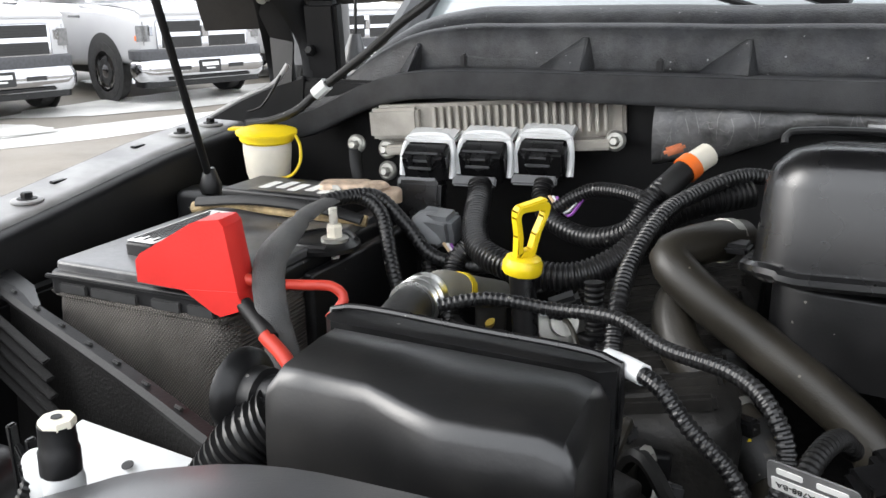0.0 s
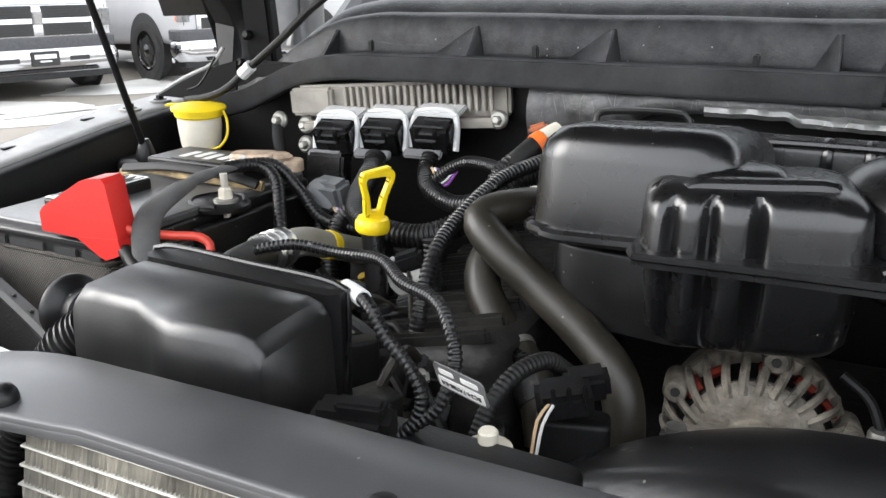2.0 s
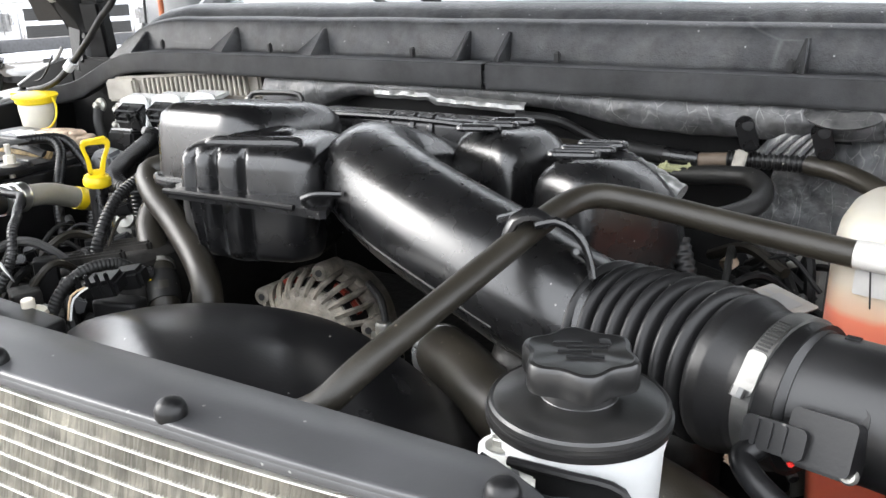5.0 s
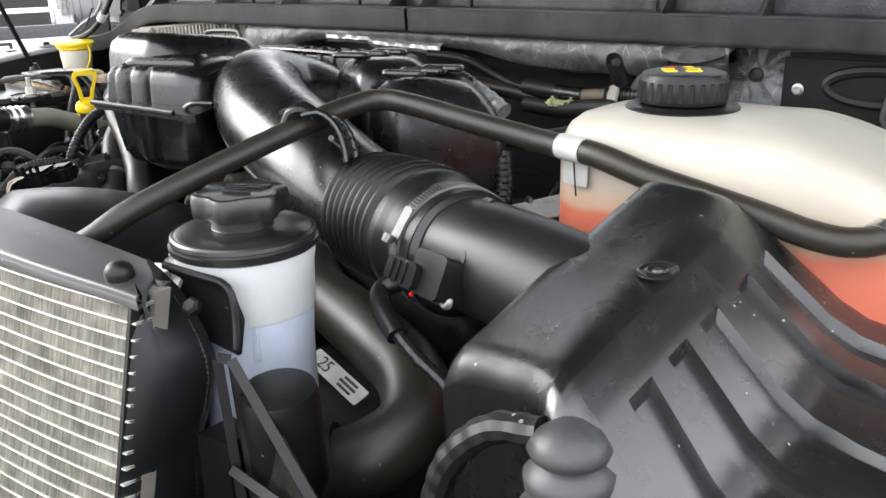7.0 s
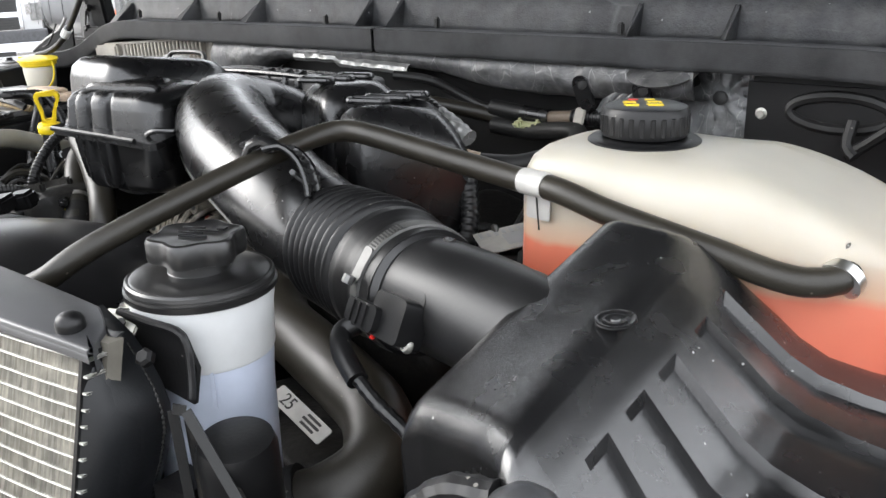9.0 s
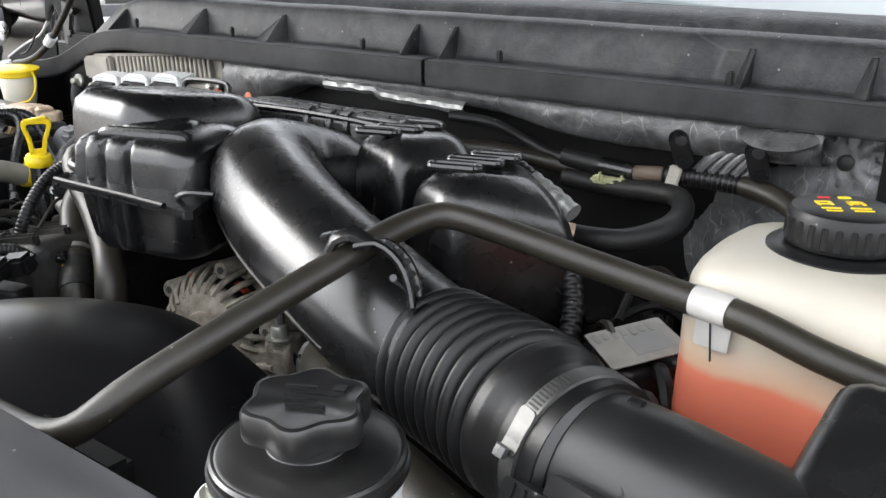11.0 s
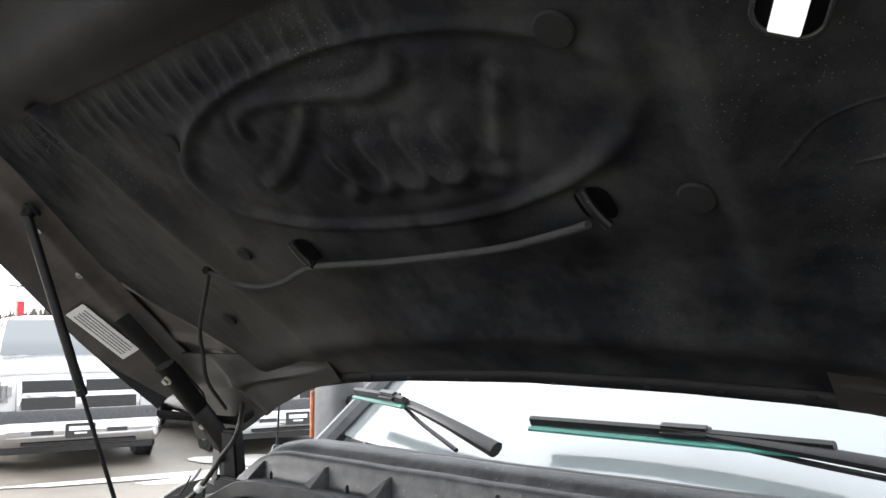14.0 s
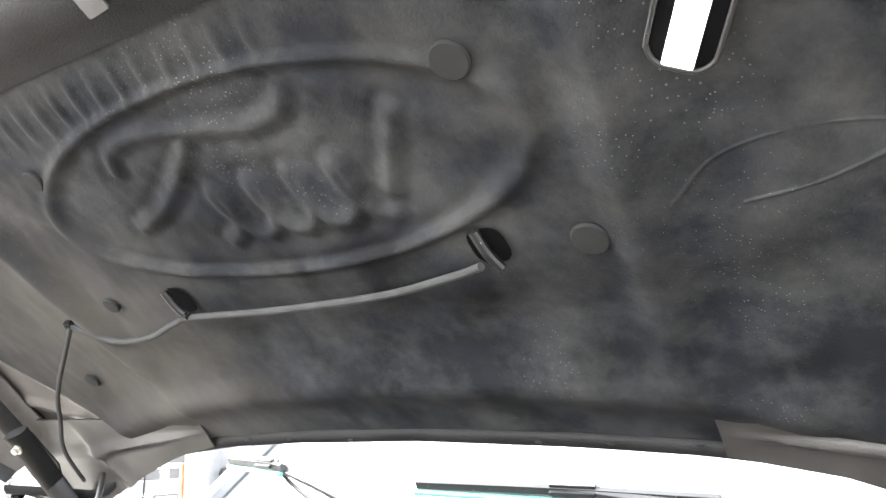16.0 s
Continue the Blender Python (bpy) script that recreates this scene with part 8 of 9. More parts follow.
def build_radiator_bracket():
    b = thing("radiator_bracket", (0.62, 0.27, 1.15), "black plastic radiator bracket with a triangular brace and metal clip", "bracket")
    for a, c2 in (((0.646, 0.268, 1.386), (0.656, 0.268, 1.27)), ((0.660, 0.268, 1.390), (0.735, 0.268, 1.305)), ((0.646, 0.268, 1.387), (0.660, 0.268, 1.390)), ((0.655, 0.262, 1.315), (0.735, 0.262, 1.305)), ((0.735, 0.262, 1.305), (0.742, 0.262, 1.25))):
        u = (Vector(c2) - Vector(a)).normalized()
        q = Vector((0.75, -0.55, 0.4)).normalized()
        w = u.cross(q).normalized() * 0.003
        part("brace", loft([[p - w - q * 0.003, p + w - q * 0.003, p + w + q * 0.003, p - w + q * 0.003] for p in (Vector(a), Vector(c2))]), rubber, b)
    part("web", sheet([[(0.650, 0.272, 1.383), (0.660, 0.272, 1.25)], [(0.69, 0.272, 1.352), (0.70, 0.27, 1.25)], [(0.73, 0.27, 1.308), (0.738, 0.268, 1.25)]], 0.003, (0, 1, 0)), dusty_web, b, "dusty black web")
    part("body", loft([[(x, y, z) for x, y in ((0.622, 0.262), (0.648, 0.266), (0.650, 0.285), (0.622, 0.29))] for z in (1.12, 1.322, 1.328)]), satin_black, b)
    # recessed shelf below the reservoir's rim
    part("shelf", sheet([[(0.575, 0.285, 1.426), (0.58, 0.288, 1.40), (0.58, 0.286, 1.38)], [(0.605, 0.287, 1.425), (0.61, 0.292, 1.40), (0.61, 0.288, 1.38)], [(0.632, 0.291, 1.422), (0.638, 0.294, 1.40), (0.642, 0.286, 1.38)]], 0.003, (0, 1, 0)), satin_black, b)
    part("shelf_rim", tube([(0.575, 0.284, 1.427), (0.605, 0.286, 1.4265), (0.633, 0.290, 1.423), (0.64, 0.288, 1.40), (0.643, 0.284, 1.385)], 0.0026, 8), satin_black, b)
    part("steel_tab", block((0.575, 0.284, 1.419), (0.028, 0.003, 0.018), 0.001, (-50, 0, 20)), zinc, b, "bright steel tab with a hole")
    part("tab_hole", lathe((0.579, 0.2818, 1.4205), (0.3, -0.75, 0.65), [(0.0035, 0), (0.0035, 0.001)], 12), ink, b)
    part("nut", lathe((0.634, 0.264, 1.418), (0.2, -0.7, 0.7), [(0.006, 0), (0.006, 0.004), (0.004, 0.006)], 6), dark_metal, b)
    part("reservoir_cup", lathe((0.672, 0.296, 1.290), (0.05, -0.1, 1), [(0.021, 0), (0.024, 0.01), (0.025, 0.070), (0.023, 0.077), (0.012, 0.079)], 36), satin_black, b, "black cup round the foot of the reservoir")
    part("cup_window", block((0.690, 0.2745, 1.350), (0.007, 0.003, 0.017), 0.001, (0, 4, 38)), white_plastic, b, "small white window")
    # white sticker on the tray behind
    s = thing("tray_sticker", (0.558, 0.45, 1.25), "white sticker with large black figures on a dusty tray", "sticker")
    m = basis((0.586, 0.418, 1.292), (0.074, -0.014, -0.015), Vector((0.62, -0.45, 0.64)).cross(Vector((0.074, -0.014, -0.015))))
    part("tray", rbox(0.55, 0.462, 1.15, 1.262, 0.15, 0.10, 0.01, 0.006, -20), grime, s, "dusty grey tray")
    part("card", plate(m, 0.072, 0.016, 0.001, 0.002), MATS["grimy_card_white"], s)
    lettering("25", 0.016, m @ Matrix.Translation((-0.017, 0.0, 0.0016)), ink, s)
    for k in range(3):
        part("print_bar", plate(m @ Matrix.Translation((0.016, 0.0042 - 0.0042 * k, 0.0012)), 0.018 + 0.004 * (k % 2), 0.0024, 0.0003, 0.0008), ink, s)


build_radiator_bracket()


def build_air_box():
    a = thing("air_box", (0.92, 0.42, 1.2), "large grained black air filter box with stepped channels down one side", "air box")
    # skin across the box (u) and along it (v, front to back)
    U = [(0.0, 0.778, 0.0), (0.02, 0.781, 0.006), (0.04, 0.786, 0.0105), (0.08, 0.796, 0.0135), (0.5, 0.840, 0.015), (0.80, 0.868, 0.0148), (0.90, 0.880, 0.0125), (0.96, 0.890, 0.0085), (1.0, 0.897, 0.004), (1.06, 0.909, -0.006), (1.25, 0.929, -0.0265), (1.45, 0.949, -0.047), (1.6, 0.966, -0.058), (1.75, 0.988, -0.063), (2.1, 1.04, -0.068), (2.3, 1.09, -0.074), (2.33, 1.094, -0.088)]
    us = []
    for (a0, x0, z0), (a1, x1, z1) in zip(U, U[1:]):
        n = 4 if a0 >= 0.9 else 2
        us += [(lerp(a0, a1, k / n), lerp(x0, x1, k / n), lerp(z0, z1, k / n)) for k in range(n)]
    us.append(U[-1])
    for a0 in (1.086, 1.094):
        us.append((a0, lerp(0.909, 0.929, (a0 - 1.06) / 0.19), lerp(-0.006, -0.0265, (a0 - 1.06) / 0.19)))
    us.sort()
    SLOTS = ((0.165, 0.245), (0.32, 0.40), (0.465, 0.545), (0.65, 0.725), (0.79, 0.86))
    vs = sorted({0.006, 0.014, 0.036, 0.062} | {i / 40 for i in range(41)} | {e + d for s in SLOTS for e in s for d in (-0.004, 0.004)})
    rows = []
    for uu, x, z in us:
        row = []
        for v in vs:
            yf = curve1(uu, [(0, 0.323), (0.7, 0.297), (1, 0.278), (1.6, 0.25), (2.3, 0.20)])
            yb = curve1(uu, [(0, 0.522), (0.7, 0.534), (1, 0.550), (1.6, 0.582), (2.3, 0.60)])
            y = lerp(yf, yb, v)
            lift = curve1(v, [(0, -0.013), (0.006, -0.0095), (0.014, -0.0065), (0.025, -0.0035), (0.036, -0.0018), (0.062, 0.0), (0.94, 0.0), (0.98, -0.005), (1, -0.016)])
            base = curve1(v, [(0, 1.395 + 0.028 * min(1, uu)), (0.45, 1.427 + 0.008 * min(1, uu) - 0.008 * max(0, uu - 1)), (1, 1.462 - 0.014 * min(1, uu) - 0.006 * max(0, uu - 1))])
            g = 0.0
            if uu > 1.0:
                if uu < 2.25 and any(s[0] < v < s[1] for s in SLOTS):
                    g = -0.0085 * (1 if uu > 1.09 else 0) * curve1(uu, [(1.0, 1), (1.6, 1), (1.8, 0.7), (2.2, 0.6)])
            row.append((x + 0.022 * v * curve1(uu, [(0, 1), (0.5, 0.55), (0.93, 0), (2.33, 0)]) - 0.015 * max(0, (0.75 - v) / 0.55) * curve1(uu, [(0, 0), (0.85, 0.5), (1.0, 1), (2.33, 1)]) - 0.036 * (v - 0.1) * curve1(uu, [(0, 0), (0.5, 0.3), (1.0, 1), (1.6, 0.8), (2.33, 0)]), y, base + z + lift + g))
        rows.append(row)
    # close the skin downwards
    part("cover", sheet(rows, 0.003), grain_black, a, smooth=29)
    front = [r[0] for r in rows]
    left = [p for p in rows[0]]
    back = [r[-1] for r in rows]
    for name, line, d in (("front_wall", front, (0, 0.012)), ("left_wall", left, (0.008, 0)), ("back_wall", back, (0, -0.01))):
        part(name, sheet([[Vector(p) + Vector((0, 0, -0.001)), Vector((p[0] + d[0], p[1] + d[1], 1.16))] for p in line], 0.003, (0.3, 0.3, 0)), grain_black, a, smooth=50)
    dm = part("dimple_rim", lathe((0.865, 0.405, 1.4495), (-0.05, -0.1, 1), [(0.0115, 0), (0.0115, 0.0010), (0.0105, 0.0014), (0.0095, 0.0006), (0.0075, 0.0004), (0.006, 0.0010), (0.0045, 0.0004), (0.003, 0.0004), (0.0025, 0.0014), (0.001, 0.0014)], 30), grain_black, a, "round moulded dimple")
    b = thing("rubber_bumper", (0.905, 0.262, 1.33), "grey three-ring rubber hood bumper", "bumper")
    part("bumper_ring", lathe((0.891, 0.272, 1.374), (-0.06, 0.08, 1), [(0.020, 0), (0.0225, 0.003), (0.022, 0.012), (0.0165, 0.0165), (0.0155, 0.0175), (0.0195, 0.021), (0.0202, 0.028), (0.015, 0.0325), (0.014, 0.0335), (0.0172, 0.036), (0.0186, 0.0395), (0.0150, 0.0455), (0.008, 0.0505), (0.002, 0.0530)], 32), material("grey_bumper_rubber", (0.034, 0.035, 0.038), 0.42, vary=0.15, dust=0.15), b, smooth=60)
    part("seat", rbox(0.905, 0.265, 1.30, 1.372, 0.085, 0.05, 0.012, 0.005, 20), satin_black, b, "black bracket")
    for k in range(3):
        part("seat_tab", block((0.935 + 0.008 * k, 0.235 + 0.012 * k, 1.352), (0.012, 0.005, 0.012), 0.001, (0, 20, 35)), satin_black, b)
    l = thing("taped_harness", (0.845, 0.275, 1.33), "grey-black tape-wrapped harness arching beside the air box", "harness")
    part("harness", tube([(0.812, 0.272, 1.33), (0.812, 0.275, 1.355), (0.822, 0.277, 1.382), (0.845, 0.279, 1.405), (0.872, 0.28, 1.412)], 0.008, 10, ribs=0.012, depth=0.08), conduit, l)
    part("green_tail", tube([(0.814, 0.266, 1.342), (0.825, 0.262, 1.338)], 0.003, 6), material("pale_green_wire", (0.3, 0.55, 0.5), 0.5), l, "pale green wire end")
    part("plug", block((0.855, 0.25, 1.325), (0.04, 0.03, 0.02), 0.004, (10, 0, 20)), satin_black, l)


build_air_box()


tape_film = material("cloudy_tape", (0.40, 0.39, 0.37), 0.3, vary=0.15, bump=0.15, fine=200)


def build_degas_bottle():
    d = thing("degas_bottle", (0.82, 0.64, 1.3), "milky degas bottle about half full of orange coolant", "coolant bottle")

    def ring(z, ins=0.0, sh=0.0):
        # outline: blunt end to the engine, swelling to the far end
        base = [(0.688, 0.602), (0.694, 0.582), (0.712, 0.570), (0.76, 0.566), (0.83, 0.560), (0.90, 0.560), (0.95, 0.568), (0.985, 0.59), (1.0, 0.63), (0.998, 0.67), (0.97, 0.70), (0.92, 0.715), (0.84, 0.718), (0.76, 0.712), (0.715, 0.70), (0.694, 0.68), (0.688, 0.645)]
        c = Vector((0.83, 0.64, 0))
        pts = spline([Vector((x, y, 0)) for x, y in base + base[:1]], 0.01)[:-1]
        out = []
        for p in pts:
            q = p - c
            L = q.length
            q = q * ((L - ins) / L)
            x, y = c.x + q.x, c.y + q.y
            fall = sh * max(0.0, (x - 0.855) / 0.145) ** 1.5
            out.append((x, y, z - fall))
        return out

    LEVEL = 1.42
    up = [ring(z, i, s) for z, i, s in ((1.20, 0.03, 0), (1.21, 0.012, 0), (1.24, 0.004, 0), (1.30, 0.0, 0), (1.36, -0.001, 0), (LEVEL, 0.0, 0.0), (LEVEL + 0.012, 0.0, 0.004), (1.458, 0.0, 0.018), (1.476, 0.002, 0.037), (1.486, 0.007, 0.047), (1.493, 0.016, 0.052), (1.496, 0.03, 0.054), (1.497, 0.05, 0.054))]
    part("tank", loft(up), tank_wall, d, "milky wall, orange below the coolant level", smooth=60)
    c = Vector((0.770, 0.640, 1.494))
    part("neck_flange", lathe(c, (0, 0, 1), [(0.040, 0), (0.0445, 0.001), (0.0445, 0.004), (0.042, 0.006), (0.035, 0.0065)], 48), satin_black, d, "black flange below the cap")
    cap = part("cap", lathe(c + Vector((0, 0, 0.008)), (0, 0, 1), [(0.0335, 0), (0.034, 0.001), (0.034, 0.019), (0.032, 0.0225), (0.027, 0.0240), (0.002, 0.0243)], 72), satin_black, d, "black ribbed pressure cap with yellow symbols")
    for k in range(26):
        a = 2 * math.pi * k / 26
        part("grip_rib", block(c + Vector((0.0338 * math.cos(a), 0.0338 * math.sin(a), 0.0175)), (0.002, 0.0042, 0.015), 0.0008, (0, 0, math.degrees(a)), seg=1), satin_black, cap)
    m = basis(c + Vector((0, 0, 0.0322)), (0.85, 0.53, 0), (-0.53, 0.85, 0))
    for u, v, w, h, q in ((-0.0165, 0.004, 0.0022, 0.0085, yellow_plastic), (-0.0085, 0.004, 0.0022, 0.0085, yellow_plastic), (-0.0125, 0.0075, 0.008, 0.0018, yellow_plastic), (-0.0125, 0.002, 0.006, 0.0018, yellow_plastic), (0.003, 0.004, 0.0022, 0.0085, yellow_plastic), (0.0115, 0.004, 0.0022, 0.0085, yellow_plastic), (0.007, 0.0075, 0.009, 0.0018, yellow_plastic), (0.007, 0.0035, 0.0045, 0.003, yellow_plastic), (-0.012, -0.007, 0.012, 0.0025, yellow_plastic), (0.006, -0.007, 0.013, 0.0025, yellow_plastic), (-0.008, 0.017, 0.008, 0.003, red_plastic), (0.005, 0.017, 0.008, 0.0045, yellow_plastic), (-0.012, -0.0125, 0.010, 0.002, yellow_plastic), (0.006, -0.0125, 0.012, 0.002, yellow_plastic)):
        part("printed_symbol", plate(m @ Matrix.Translation((u, v, 0)), w, h, 0.0005, 0.001), q, cap)
    bead = part("tape", plate(basis((0.718, 0.5660, 1.456), (0.98, -0.12, -0.02), (0, 0.02, 1)), 0.023, 0.030, 0.0005, 0.002), tape_film, d, "translucent white tape")
    t = thing("tape_wrap", (0.716, 0.565, 1.468), "translucent white tape holding the hose to the bottle", "tape")
    part("wrap", tube([(0.706, 0.5628, 1.4716), (0.718, 0.5605, 1.4716), (0.730, 0.5581, 1.4711)], 0.0103, 18, 0.006), tape_film, t)
    part("pen_mark", block((0.7172, 0.5652, 1.449), (0.0012, 0.0015, 0.034), 0.0004, (0, -6, 0)), ink, d, "thin black pen mark")
    g = thing("hose_clip", (0.945, 0.575, 1.45), "bright spring clip on the bottle outlet", "clip")
    part("band", lathe((0.9415, 0.563, 1.437), (0.25, 0.85, 0.45), [(0.0125, 0), (0.0142, 0.0005), (0.0142, 0.008), (0.0125, 0.0085)], 22), bright_metal, g)
    for s in (-1, 1):
        part("ear", block((0.935 + 0.006 * s, 0.572, 1.456), (0.002, 0.008, 0.014), 0.0006, (10, 25 * s, 0)), bright_metal, g)
    part("outlet", tube([(0.944, 0.575, 1.443), (0.952, 0.60, 1.452)], 0.011, 14, 0.005), milky, g, "milky outlet stub")


build_degas_bottle()


def build_firewall_dress():
    f = thing("firewall_insulation", (0.3, 0.96, 1.4), "scuffed silver-grey foil insulation roll under the cowl lip", "insulation")
    LOW = [(-0.13, 1.445), (-0.06, 1.460), (0.0, 1.484), (0.04, 1.494), (0.27, 1.496), (0.35, 1.489), (0.43, 1.475), (0.50, 1.471), (0.57, 1.472), (0.64, 1.474), (0.70, 1.478)]
    rows = []
    for i in range(201):
        x = lerp(-0.13, 0.70, i / 200)
        zb = curve1(x, LOW)
        k = noise.noise((x * 14, 0, 0)) * 0.004 + noise.noise((x * 45, 3, 0)) * 0.002
        row = []
        for j in range(21):
            v = j / 20
            z = lerp(1.525, zb, v)
            y = 0.926 - 0.014 * math.sin(math.pi * min(1, v * 1.05)) ** 0.7 + (0.03 * (v - 0.93) / 0.07 if v > 0.93 else 0)
            row.append((x, y + k + 0.0025 * abs(noise.noise((x * 30, z * 40, 1))) + 0.0015 * noise.noise((x * 90, z * 60, 4)), z + 0.002 * noise.noise((x * 30, z * 50, 5))))
        rows.append(row)
    part("roll", sheet(rows, 0.003, (0, 1, 0)), foil, f, smooth=60)
    rows = []
    for i in range(61):
        x = lerp(0.075, 0.30, i / 60)
        z0 = curve1(x, [(0.075, 1.512), (0.16, 1.512), (0.17, 1.506), (0.30, 1.503)])
        rows.append([(x, y + 0.003 * noise.noise((x * 60, z * 90, 9)), z0 + (z - 1.502) + 0.0015 * noise.noise((x * 45, 2, z * 20))) for y, z in ((0.916, 1.502), (0.9085, 1.498), (0.9070, 1.493), (0.911, 1.488))])
    part("torn_foil", sheet(rows, 0.002, (0, 1, 0)), foil_bright, f, "bright torn foil strip", 40)
    part("rust_mark", lathe((-0.075, 0.9105, 1.470), (0, -1, 0.2), [(0.007, 0), (0.006, 0.001), (0.002, 0.0012)], 10), MATS["faded_orange_paint"], f, "orange marking paint spot")
    w = thing("bulkhead_insulation", (0.75, 0.96, 1.2), "crinkled dark bulkhead insulation with star-shaped creases", "insulation")
    rows = []
    for i in range(181):
        x = lerp(0.38, 1.12, i / 180)
        row = []
        for j in range(81):
            z = lerp(1.525, 1.15, j / 80)
            r = math.hypot(x - 0.715, z - 1.482)
            a = math.atan2(z - 1.482, x - 0.715)
            star = 0.0035 * math.cos(11 * a + 2 * math.sin(3 * a)) * math.exp(-r / 0.05) * min(1, r / 0.012)
            recess = 0.06 * min(1, max(0, (0.70 - x) / 0.22))
            row.append((x, 0.966 + recess - 0.02 * math.exp(-((z - 1.36) / 0.1) ** 2) + star + 0.005 * noise.noise((x * 16, z * 16, 4)) + 0.003 * abs(noise.noise((x * 50 + z * 20, z * 12 - x * 8, 4))) + 0.002 * abs(noise.noise((x * 30 - z * 85, z * 14, 8))), z))
        rows.append(row)
    part("mat", sheet(rows, 0.003, (0, 1, 0)), insulation, w, smooth=70)
    for x, z, r in ((0.715, 1.482, 0.008),):
        part("hole", lathe((x, 0.962, z), (0, -1, 0), [(r, 0), (r, 0.004), (r * 0.8, 0.005)], 16), ink, w)
    p = thing("pedal_plate", (0.86, 0.955, 1.4), "black steel bulkhead plate with bolts and an oval grommet", "plate")
    part("plate", block((0.878, 0.952, 1.44), (0.26, 0.012, 0.14), 0.006), dark_metal, p)
    ov = [(0.835 + 0.05 * math.cos(a) + 0.01, 0.946, 1.478 + 0.017 * math.sin(a)) for a in [2 * math.pi * k / 16 for k in range(17)]]
    part("grommet", tube(ov, 0.006, 8), rubber, p)
    for x, z in ((0.766, 1.471), (0.93, 1.46), (0.99, 1.44)):
        part("plate_bolt", lathe((x, 0.948, z), (0, -1, 0), [(0.0065, 0), (0.0065, 0.002), (0.004, 0.003), (0.004, 0.006)], 12), zinc, p)
    l = thing("bulkhead_lever", (0.95, 0.92, 1.44), "dark cable lever in front of the bulkhead", "lever")
    part("lever", tube([(0.86, 0.93, 1.44), (0.88, 0.92, 1.455), (0.93, 0.9, 1.50)], 0.006, 8), rubber, l)
    part("fork", tube([(0.862, 0.93, 1.475), (0.86, 0.925, 1.45), (0.87, 0.92, 1.44)], 0.006, 8), rubber, l)
    k = thing("mount_disc", (0.66, 0.925, 1.51), "round dull metal mounting disc under the cowl", "mount")
    part("disc", lathe((0.66, 0.93, 1.512), (0, -0.4, 1), [(0.04, 0), (0.042, 0.003), (0.038, 0.006), (0.03, 0.007)], 32), foil, k)
    part("screw", lathe((0.66, 0.922, 1.52), (0, -0.5, 1), [(0.014, 0), (0.011, 0.003), (0.006, 0.004), (0.006, 0.010)], 16), dark_metal, k)
    for x, y, z in ((0.566, 0.918, 1.490), (0.644, 0.916, 1.488)):
        s = thing("firewall_clip", (x, y, z), "black capsule-shaped firewall clip with a hole", "clip", "firewall clips")
        part("capsule", plate(basis((x, y, z - 0.006), (0.96, 0, 0.28), (-0.28, -0.15, 0.95)), 0.020, 0.042, 0.006, 0.0095), gloss_black, s)
        part("eye", lathe((x + 0.001, y - 0.006, z + 0.003), (0, -1, 0.1), [(0.0065, 0), (0.0065, 0.002), (0.0035, 0.0025)], 14), dark_metal, s)
    part("clip_leg", block((0.560, 0.918, 1.452), (0.014, 0.004, 0.024), 0.002, (-6, 10, 0)), pcm_alu, thing("clip_stay", (0.56, 0.918, 1.45), "short pale metal stay below the firewall clip", "bracket"))
    # slanting pleats of the mat beside the disc
    for k in range(5):
        q = thing("insulation_pleat", (0.60 + 0.012 * k, 0.925, 1.48), "slanting pleat of dark bulkhead insulation", "insulation", "insulation pleats")
        part("pleat", tube([(0.575 + 0.012 * k, 0.934, 1.452), (0.600 + 0.011 * k, 0.924, 1.482), (0.640 + 0.007 * k, 0.925, 1.508)], 0.0045, 8, 0.006, flat=1.6), insulation, q)
    brown_joint = material("dusty_brown_joint", (0.09, 0.065, 0.045), 0.6, vary=0.4, dust=0.4, dust_col=(0.14, 0.12, 0.1))
    # harness and heater lines along the bulkhead
    h = thing("bulkhead_harness", (0.5, 0.95, 1.43), "black bulkhead harness with a yellow-green clip and ribbed section", "harness")
    part("tail", tube([(0.30, 0.88, 1.492), (0.345, 0.90, 1.486), (0.375, 0.925, 1.466), (0.41, 0.93, 1.452), (0.45, 0.93, 1.449)], 0.006, 10, 0.006), rubber, h)
    part("sleeve", tube([(0.425, 0.93, 1.452), (0.472, 0.93, 1.448)], 0.0105, 14, 0.006), rubber, h, "grey-black sleeve")
    part("joint", tube([(0.470, 0.93, 1.448), (0.512, 0.93, 1.446)], 0.0105, 14, 0.006), gloss_black, h)
    part("clip", block((0.491, 0.914, 1.437), (0.044, 0.014, 0.008), 0.003), material("pale_yellow_green_plastic", (0.42, 0.43, 0.24), 0.5, dust=0.3), h, "pale yellow-green clip")
    for x in (0.480, 0.506):
        part("clip_tab", block((x, 0.910, 1.440), (0.008, 0.010, 0.012), 0.003), MATS["pale_yellow_green_plastic"], h)
    part("bare_section", tube([(0.512, 0.93, 1.446), (0.545, 0.932, 1.449)], 0.0085, 12, 0.006), brown_joint, h)
    part("ribbed_section", tube([(0.545, 0.932, 1.449), (0.59, 0.930, 1.452), (0.635, 0.925, 1.452)], 0.0105, 14, ribs=0.0055, depth=0.16), conduit, h)
    part("rear_line", tube([(0.63, 0.926, 1.452), (0.66, 0.915, 1.450), (0.69, 0.89, 1.446), (0.72, 0.85, 1.44)], 0.011, 12, 0.008), hose_rubber, h)
    part("front_line", tube([(0.30, 0.85, 1.46), (0.35, 0.885, 1.458), (0.41, 0.925, 1.444), (0.46, 0.945, 1.432)], 0.010, 12, 0.008), hose_rubber, h)
    o = thing("heater_return_hose", (0.56, 0.8, 1.42), "black heater hose making a wide loop beside the intake boxes", "hose")
